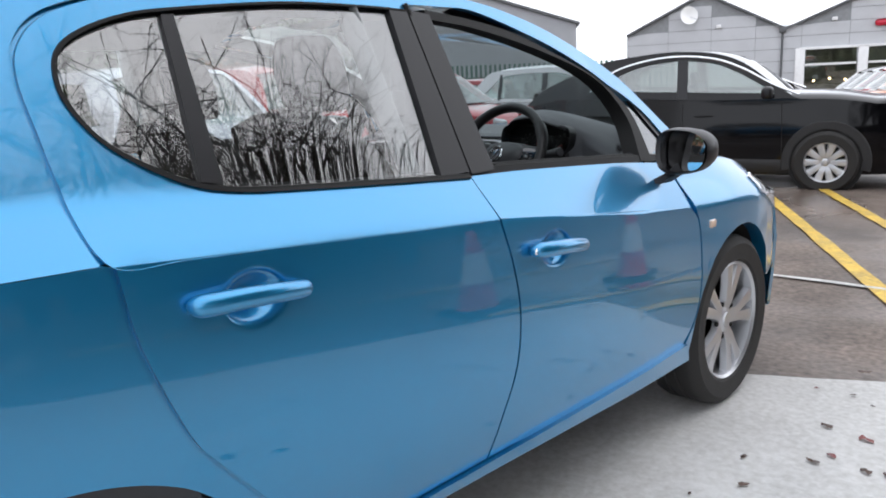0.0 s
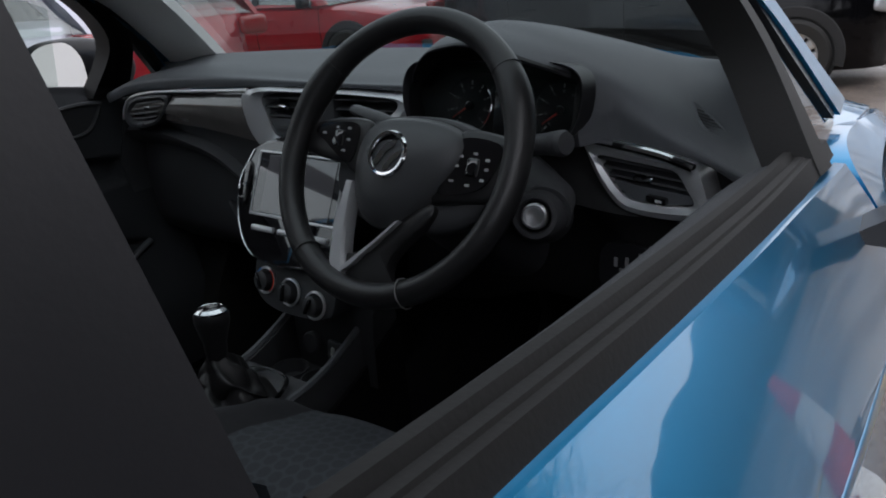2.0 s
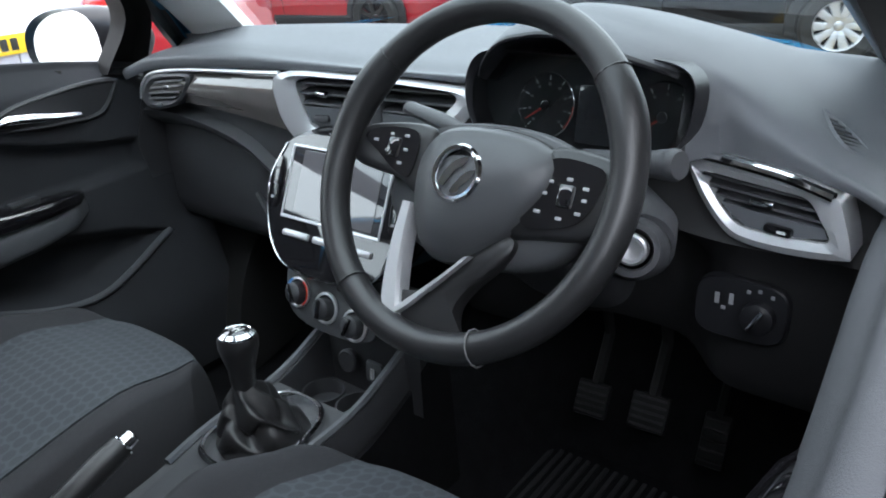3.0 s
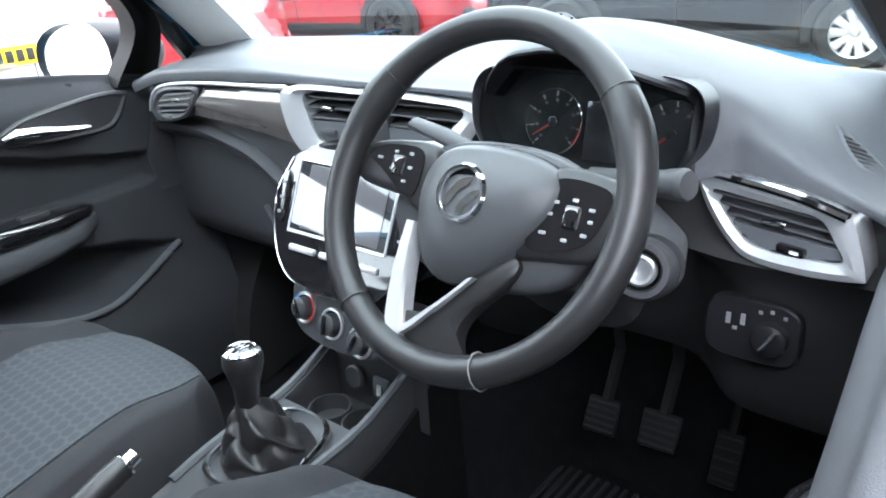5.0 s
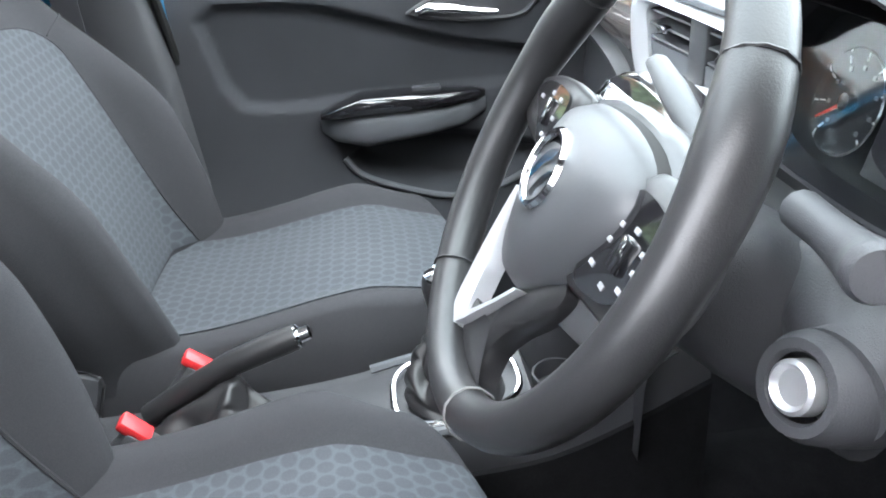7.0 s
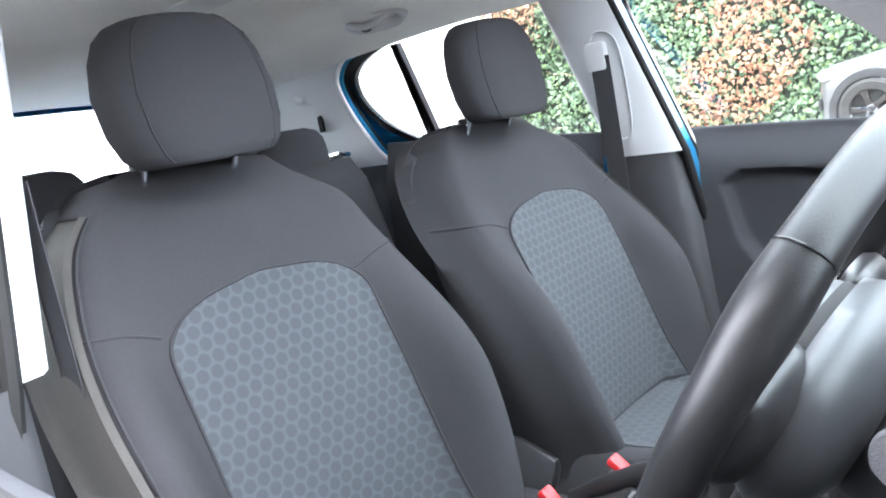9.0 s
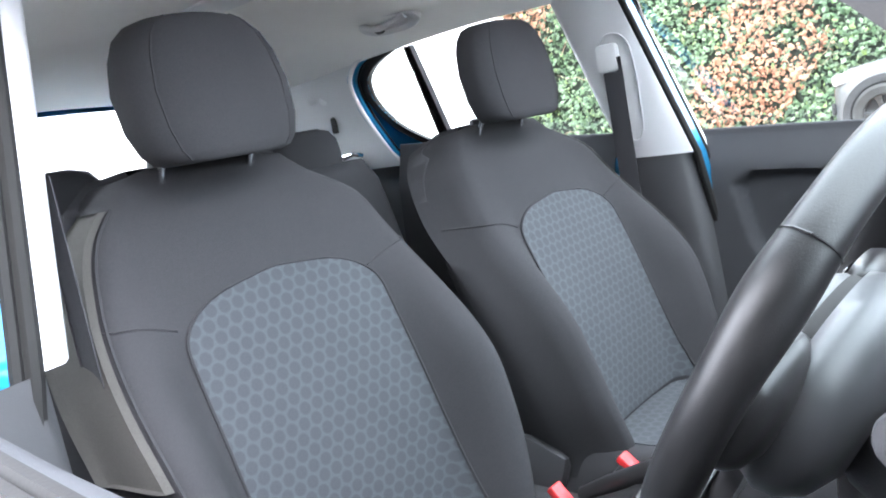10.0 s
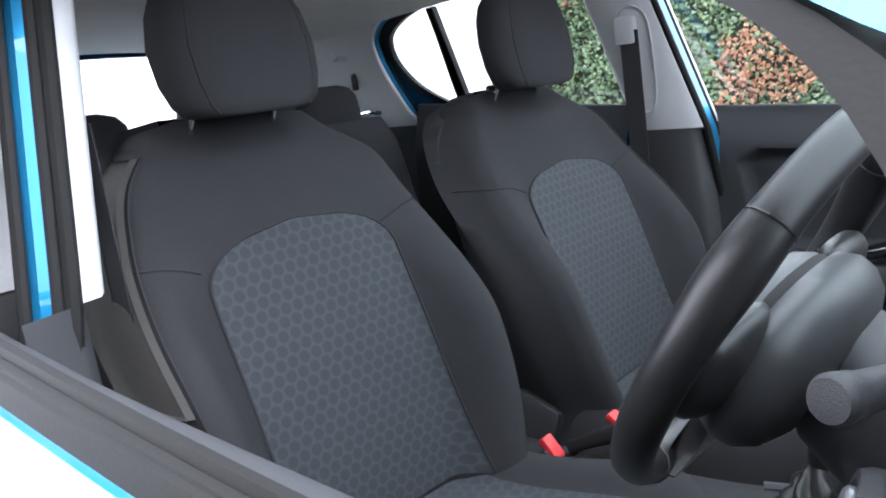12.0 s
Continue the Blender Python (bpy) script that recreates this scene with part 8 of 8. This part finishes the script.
SHM = Matrix(((0.80, -0.60, 0, -36.5), (0.60, 0.80, 0, 29.5), (0, 0, 1, -1.3), (0, 0, 0, 1)))
shed = thing("shed_building", "plain grey sheet-clad shed with a low sloping roof", "building", "", SHM)
bm = bmesh.new()
plate(bm, [(0, 0, 0), (14.5, 0, 0), (14.5, 0, 4.9), (6.5, 0, 7.6), (0, 0, 7.4)], (0, 10, 0))
part("wall", bm, SHED, shed, "grey sheet wall", smooth=False)
for k in range(48):
    s = 0.15 + 0.30 * k
    h = float(np.interp(s, [0, 6.5, 14.5], [7.4, 7.6, 4.9]))
    bm = bmesh.new()
    rbox(bm, (0.12, 0.05, h - 0.1), pose(s, -0.02, h / 2), 0)
    part("sheet_rib", bm, SHED, shed, smooth=False)
bm = bmesh.new()
plate(bm, [(-0.1, -0.2, 7.42), (6.5, -0.2, 7.62), (14.7, -0.2, 4.85), (14.7, -0.2, 5.0), (6.5, -0.2, 7.8), (-0.1, -0.2, 7.6)], (0, 10.4, 0))
part("roof", bm, ROOFING, shed, "dark roof edge", smooth=False)

# fence of upright steel pales with a warning sign
FA, FB = Vector((-21.0, 14.6)), Vector((-9.0, 19.6))
fence = thing("palisade_fence", "green steel palisade fence behind the parked cars", "fence")
for k in range(84):
    p = FA.lerp(FB, k / 83)
    bm = bmesh.new()
    rbox(bm, (0.075, 0.03, 2.0), pose(p.x, p.y, ground_z(p.x, p.y) + 1.05, 0, 0, 22.6), 0.008, 1)
    part("pale", bm, GREEN_FENCE, fence)
for z in (0.45, 1.65):
    bm = bmesh.new()
    tube(bm, [(p.x - 0.02, p.y + 0.05, ground_z(p.x, p.y) + z) for p in (FA, FA.lerp(FB, 0.5), FB)], 0.03, 6)
    part("rail", bm, GREEN_FENCE, fence)
SG = pose(-17.3, 16.05, ground_z(0, 16) + 1.95, 0, 0, 26)
bm = bmesh.new()
rbox(bm, (0.62, 0.02, 0.52), SG, 0.006)
sign = tagged(part("warning_sign", bm, WHITE_FRAME), "white warning sign with a red heading on the fence", "sign")
bm = bmesh.new()
rbox(bm, (0.56, 0.01, 0.12), SG @ pose(0, -0.014, 0.17), 0.002)
part("sign_heading", bm, RED_SIGN, sign)
for k in range(2):
    bm = bmesh.new()
    rbox(bm, (0.40 - 0.1 * k, 0.01, 0.05), SG @ pose(0, -0.014, -0.02 - 0.11 * k), 0.002)
    part("sign_bar", bm, RED_SIGN, sign)

# plain pale buildings that close the yard behind the cars
for nm, cx, cy, w, d, h, rot in (("wall_rear", -16.0, -24.0, 34.0, 6.0, 6.5, 0),):
    bm = bmesh.new()
    rbox(bm, (w, d, h), pose(cx, cy, h / 2 - 0.1), 0.05)
    part(nm, bm, WALL_WHITE, None, "plain white rendered building wall", kind="structure", category="wall", smooth=False)

# ---- ivy hedge with a patch of dead brown creeper ----
def leaf_material(name, colours, rough=0.45):
    m = bpy.data.materials.new(name)
    m.use_nodes = True
    n, l = m.node_tree.nodes, m.node_tree.links
    geo, ramp = n.new("ShaderNodeNewGeometry"), n.new("ShaderNodeValToRGB")
    while len(ramp.color_ramp.elements) < len(colours):
        ramp.color_ramp.elements.new(0.5)
    for k, c in enumerate(colours):
        ramp.color_ramp.elements[k].position = k / (len(colours) - 1)
        ramp.color_ramp.elements[k].color = (*c, 1)
    l.new(geo.outputs["Random Per Island"], ramp.inputs[0])
    p = n["Principled BSDF"]
    p.inputs["Roughness"].default_value = rough
    tex = n.new("ShaderNodeTexNoise")
    tex.inputs["Scale"].default_value = 60.0
    mix = n.new("ShaderNodeMix")
    mix.data_type, mix.blend_type = "RGBA", "OVERLAY"
    mix.inputs[0].default_value = 0.4
    l.new(ramp.outputs[0], mix.inputs[6])
    l.new(tex.outputs["Fac"], mix.inputs[7])
    l.new(mix.outputs[2], p.inputs["Base Color"])
    return m


IVY = leaf_material("ivy_leaf", [(0.035, 0.065, 0.03), (0.06, 0.11, 0.05), (0.10, 0.16, 0.08), (0.15, 0.20, 0.13), (0.16, 0.23, 0.07)])
DEAD_LEAF = leaf_material("dead_brown_leaf", [(0.20, 0.08, 0.045), (0.30, 0.14, 0.08), (0.38, 0.20, 0.12), (0.30, 0.19, 0.13)], 0.7)
TWIG = material("pale_dry_twig", (0.30, 0.22, 0.15), 0.8, var=0.2)
# near-black green: the shade between the leaves, put into the core's colour
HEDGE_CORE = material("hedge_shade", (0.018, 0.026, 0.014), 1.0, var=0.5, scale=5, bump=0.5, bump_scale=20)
HX = -11.25
rng = random.Random(7)


def hedge_front(y, z):
    return HX + 0.16 * noise.noise((y * 0.9, z * 0.9, 4)) + 0.10 * noise.noise((y * 2.7, z * 2.7, 8)) - 0.05 * z


def leaf_cloud(name, count, keep, size, mat, label, spread=0.10):
    verts, faces = [], []
    shape = [(0, -0.5), (0.42, -0.30), (0.50, 0.05), (0.22, 0.12), (0.0, 0.6), (-0.22, 0.12), (-0.50, 0.05), (-0.42, -0.30)]
    made = 0
    while made < count:
        y, z = rng.uniform(-8.2, 12.0), rng.uniform(-0.02, 3.5)
        if rng.random() > keep(y, z):
            continue
        made += 1
        k = size * rng.uniform(0.55, 1.25)
        turn = pose(hedge_front(y, z) + rng.uniform(-0.02, spread), y, z + ground_z(HX, y), rng.uniform(20, 115), rng.uniform(-45, 45), 90 + rng.uniform(-60, 60)) @ pose(0, 0, 0, 0, 0, rng.uniform(0, 360))
        base_i = len(verts)
        verts.append(turn @ Vector((0, 0, 0.10 * k)))
        for a, b in shape:
            verts.append(turn @ Vector((a * k, b * k, -0.06 * k * abs(a))))
        for i in range(8):
            faces.append((base_i, base_i + 1 + i, base_i + 1 + (i + 1) % 8))
    me = bpy.data.meshes.new(name)
    me.from_pydata([tuple(v) for v in verts], [], faces)
    me.materials.append(mat)
    ob = new(name, me)
    return tagged(ob, label, "hedge", kind="stuff")


def dead_patch(y, z):
    v = noise.noise((y * 0.55 + 3.1, z * 0.5, 1.7)) + 0.5 * noise.noise((y * 1.7, z * 1.7, 5.0))
    return smooth_step(0.02, 0.30, v + 0.28 * math.exp(-((y + 2.6) / 1.3) ** 2) + 0.12 * (z - 1.2) - 0.20)


def near_view(y):
    return 1.0 if -8.2 < y < 2.5 else 0.25


# core sheet behind the leaves, coloured as the shade inside the hedge
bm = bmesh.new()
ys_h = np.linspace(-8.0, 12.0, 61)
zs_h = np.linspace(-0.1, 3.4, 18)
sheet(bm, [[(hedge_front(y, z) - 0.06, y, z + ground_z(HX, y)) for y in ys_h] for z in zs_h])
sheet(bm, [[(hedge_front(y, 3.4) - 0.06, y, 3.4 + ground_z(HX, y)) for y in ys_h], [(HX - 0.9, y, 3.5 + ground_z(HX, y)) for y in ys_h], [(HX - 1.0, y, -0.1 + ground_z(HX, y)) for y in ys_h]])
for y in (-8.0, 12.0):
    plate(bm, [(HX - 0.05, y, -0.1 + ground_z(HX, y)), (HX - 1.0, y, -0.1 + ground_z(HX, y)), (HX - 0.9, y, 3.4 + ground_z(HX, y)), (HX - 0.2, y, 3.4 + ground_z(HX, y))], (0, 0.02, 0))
tagged(part("hedge", bm, HEDGE_CORE), "shade-dark core of a tall clipped hedge overgrown with ivy", "hedge", kind="stuff")
leaf_cloud("ivy_leaves", 17000, lambda y, z: near_view(y) * (1 - 0.8 * dead_patch(y, z)), 0.085, IVY, "dense green ivy leaves covering the hedge")
leaf_cloud("dead_leaves", 5200, lambda y, z: near_view(y) * dead_patch(y, z), 0.080, DEAD_LEAF, "curled orange-brown dead creeper leaves on the hedge", 0.14)
bm = bmesh.new()
for k in range(150):
    y, z = rng.uniform(-7.5, 3.0), rng.uniform(0.3, 3.2)
    if rng.random() > 0.15 + dead_patch(y, z):
        continue
    pts = []
    dy, dz = rng.uniform(-1, 1), rng.uniform(-0.6, 1)
    for i in range(6):
        pts.append((hedge_front(y, z) + 0.11 + rng.uniform(-0.02, 0.05), y, z + ground_z(HX, y)))
        y, z = y + 0.13 * dy + rng.uniform(-0.05, 0.05), max(0.05, z + 0.13 * dz + rng.uniform(-0.06, 0.06))
    tube(bm, pts, [0.006, 0.006, 0.005, 0.004, 0.003, 0.002], 4)
tagged(part("creeper_twigs", bm, TWIG), "pale bare creeper twigs across the hedge", "twigs", kind="stuff")


# ---- bare winter trees across the yard ----
BARK = material("dark_wet_bark", (0.03, 0.025, 0.02), 0.9, var=0.3, scale=8, bump=0.6, bump_scale=40)


def grow(limbs, twigs, p, d, length, radius, level, rnd):
    """One branch and, from it, all that spring from it; the points of each go into limbs or twigs."""
    pts, rad = [p.copy()], [radius]
    steps = 5 if level < 2 else 3
    for k in range(steps):
        bend = 0.15 if level == 0 else 0.42
        d = (d + Vector((rnd.uniform(-bend, bend), rnd.uniform(-bend, bend), rnd.uniform(-0.22, 0.24)))).normalized()
        p = p + d * (length / steps)
        pts.append(p.copy())
        rad.append(radius * (1 - 0.6 * (k + 1) / steps))
    (limbs if level < 2 else twigs).append((pts, rad))
    if level >= 5:
        return
    for k in range(rnd.randint(4, 5) if level else 8):
        f = rnd.uniform(0.25, 1.0)
        i = min(int(f * steps), steps - 1)
        q = pts[i].lerp(pts[i + 1], f * steps - i)
        side = Vector((rnd.uniform(-1, 1), rnd.uniform(-1, 1), rnd.uniform(-0.25, 0.6))).normalized()
        grow(limbs, twigs, q, (d * 0.45 + side).normalized(), length * rnd.uniform(0.52, 0.72), rad[i] * 0.62, level + 1, rnd)


def branch_mesh(name, branches, sides, parent, label):
    verts, faces = [], []
    for pts, rad in branches:
        first = len(verts)
        axis = (pts[-1] - pts[0]).normalized()
        u = axis.cross(Vector((0.3, 0.2, 0.9))).normalized()
        v = axis.cross(u)
        for p, r in zip(pts, rad):
            verts.extend(tuple(p + r * (math.cos(a) * u + math.sin(a) * v)) for a in (2 * math.pi * k / sides for k in range(sides)))
        for i in range(len(pts) - 1):
            for k in range(sides):
                a, b = first + i * sides + k, first + i * sides + (k + 1) % sides
                faces.append((a, b, b + sides, a + sides))
    me = bpy.data.meshes.new(name)
    me.from_pydata(verts, [], faces)
    me.materials.append(BARK)
    me.shade_smooth()
    ob = new(name, me)
    ob.parent = parent
    return tagged(ob, label)


def bare_tree(seed, m):
    rnd = random.Random(seed)
    ob = thing("bare_tree", "bare winter tree with dark spreading branches", "tree", "bare trees across the yard", m)
    limbs, twigs = [], []
    grow(limbs, twigs, Vector((0, 0, -0.2)), Vector((0, 0, 1)), 3.0, 0.13, 0, rnd)
    branch_mesh("trunk", limbs, 7, ob, "dark trunk and main limbs")
    branch_mesh("crown", twigs, 3, ob, "fine bare twigs")
    return ob


tree_a = bare_tree(3, pose(6.9, 5.0, ground_z(7, 5)) @ Matrix.Scale(1.25, 4))
tree_b = bare_tree(11, pose(8.6, 2.4, ground_z(8, 2), 0, 0, 40) @ Matrix.Scale(1.3, 4))
for src, tx, ty, rot, k in ((tree_a, 9.4, -0.8, 120, 1.3), (tree_b, 9.4, 6.2, 200, 1.6), (tree_b, 9.0, -4.0, 310, 1.3), (tree_b, 11.6, 3.9, 10, 1.7), (tree_a, 11.0, -6.5, 250, 1.3), (tree_a, 11.5, 8.6, 300, 1.9),
                            (tree_a, 10.6, 1.4, 25, 1.7), (tree_b, 9.6, 3.9, 75, 1.6), (tree_a, 10.2, 5.1, 160, 1.75), (tree_b, 12.6, 6.3, 230, 2.0), (tree_a, 13.2, 2.2, 95, 2.0), (tree_b, 13.6, 4.4, 330, 2.1), (tree_a, 8.9, 3.1, 15, 1.45), (tree_b, 12.8, -0.8, 190, 1.9), (tree_b, 7.6, 3.9, 140, 1.3), (tree_a, 14.2, 9.0, 45, 2.1),
                            (tree_b, 9.2, 1.6, 260, 1.55), (tree_a, 10.4, 2.9, 310, 1.7), (tree_b, 11.0, 5.2, 120, 1.75), (tree_a, 8.4, 5.0, 80, 1.4), (tree_b, 10.2, 0.4, 15, 1.65), (tree_a, 12.2, 4.9, 200, 1.9)):
    copy_thing(src, pose(tx, ty, ground_z(tx, ty), 0, 0, rot) @ Matrix.Scale(k, 4))
# leafless mass in the hedge's shade colour, darkens reflections below the crowns
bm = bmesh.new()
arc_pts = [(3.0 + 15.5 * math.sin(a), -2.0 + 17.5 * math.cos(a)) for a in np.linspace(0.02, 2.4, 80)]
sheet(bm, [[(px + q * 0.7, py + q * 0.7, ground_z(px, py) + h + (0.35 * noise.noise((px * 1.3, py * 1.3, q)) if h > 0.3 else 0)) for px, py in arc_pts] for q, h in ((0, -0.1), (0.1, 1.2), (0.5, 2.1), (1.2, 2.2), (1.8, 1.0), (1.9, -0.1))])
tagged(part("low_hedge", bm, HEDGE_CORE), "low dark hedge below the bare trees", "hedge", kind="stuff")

# two traffic cones beside the car
CONE_RED = material("red_cone_plastic", (0.62, 0.05, 0.04), 0.5, var=0.08)
CONE_WHITE = material("white_cone_sleeve", (0.75, 0.75, 0.75), 0.5, var=0.05)


def build_cone(x, y):
    ob = thing("traffic_cone", "red traffic cone with a white sleeve on the tarmac", "cone", "traffic cones", pose(x, y, ground_z(x, y) + 0.016))
    bm = bmesh.new()
    rbox(bm, (0.40, 0.40, 0.04), pose(0, 0, 0.02), 0.012)
    part("base", bm, RUBBER, ob, "black rubber base")
    bm = bmesh.new()
    lathe(bm, [(0.15, 0.04), (0.135, 0.06), (0.105, 0.26), (0.062, 0.52), (0.035, 0.70), (0.028, 0.71)], Matrix(), 24)
    part("shell", bm, CONE_RED, ob)
    bm = bmesh.new()
    lathe(bm, [(0.107, 0.26), (0.065, 0.52)], Matrix.Diagonal((1.02, 1.02, 1, 1)), 24, cap=False)
    part("sleeve", bm, CONE_WHITE, ob, "white reflective sleeve")


build_cone(2.12, 3.1)
build_cone(2.65, 1.75)

# fallen leaves on the concrete and the tarmac
WET_LEAF = material("wet_fallen_leaf", (0.07, 0.035, 0.022), 0.45, var=0.3, scale=30)
RED_LEAF = material("red_fallen_leaf", (0.18, 0.035, 0.03), 0.5, var=0.3, scale=30)
rng = random.Random(21)
spots = [(1.30, 1.20), (1.22, 0.95), (1.36, 0.98), (1.62, 1.15), (1.05, 0.85), (1.02, 0.55), (0.98, 0.28), (1.18, 0.33)] + [(rng.uniform(0.95, 2.3), rng.uniform(-0.5, 2.0)) for _ in range(46)]
for k, (lx, ly) in enumerate(spots):
    bm = bmesh.new()
    n_pts = 9
    r = rng.uniform(0.010, 0.030)
    c = Vector((lx, ly, ground_z(lx, ly) + 0.0205))
    turn = rng.uniform(0, 6.28)
    mid = bm.verts.new(c + Vector((0, 0, 0.007)))
    ring = []
    for j in range(n_pts):
        a = 2 * math.pi * j / n_pts
        q = r * (0.38 + 0.62 * math.cos(a) ** 2) * rng.uniform(0.75, 1.1)
        ring.append(bm.verts.new(c + Vector((q * math.cos(a + turn), q * math.sin(a + turn), rng.uniform(0.0, 0.008)))))
    for j in range(n_pts):
        bm.faces.new([mid, ring[j], ring[(j + 1) % n_pts]])
    tagged(part("fallen_leaf", bm, WET_LEAF if k % 3 else RED_LEAF), "wet curled brown leaf lying on the ground" if k % 3 else "wet red-brown leaf lying on the ground", "leaf", "fallen leaves")
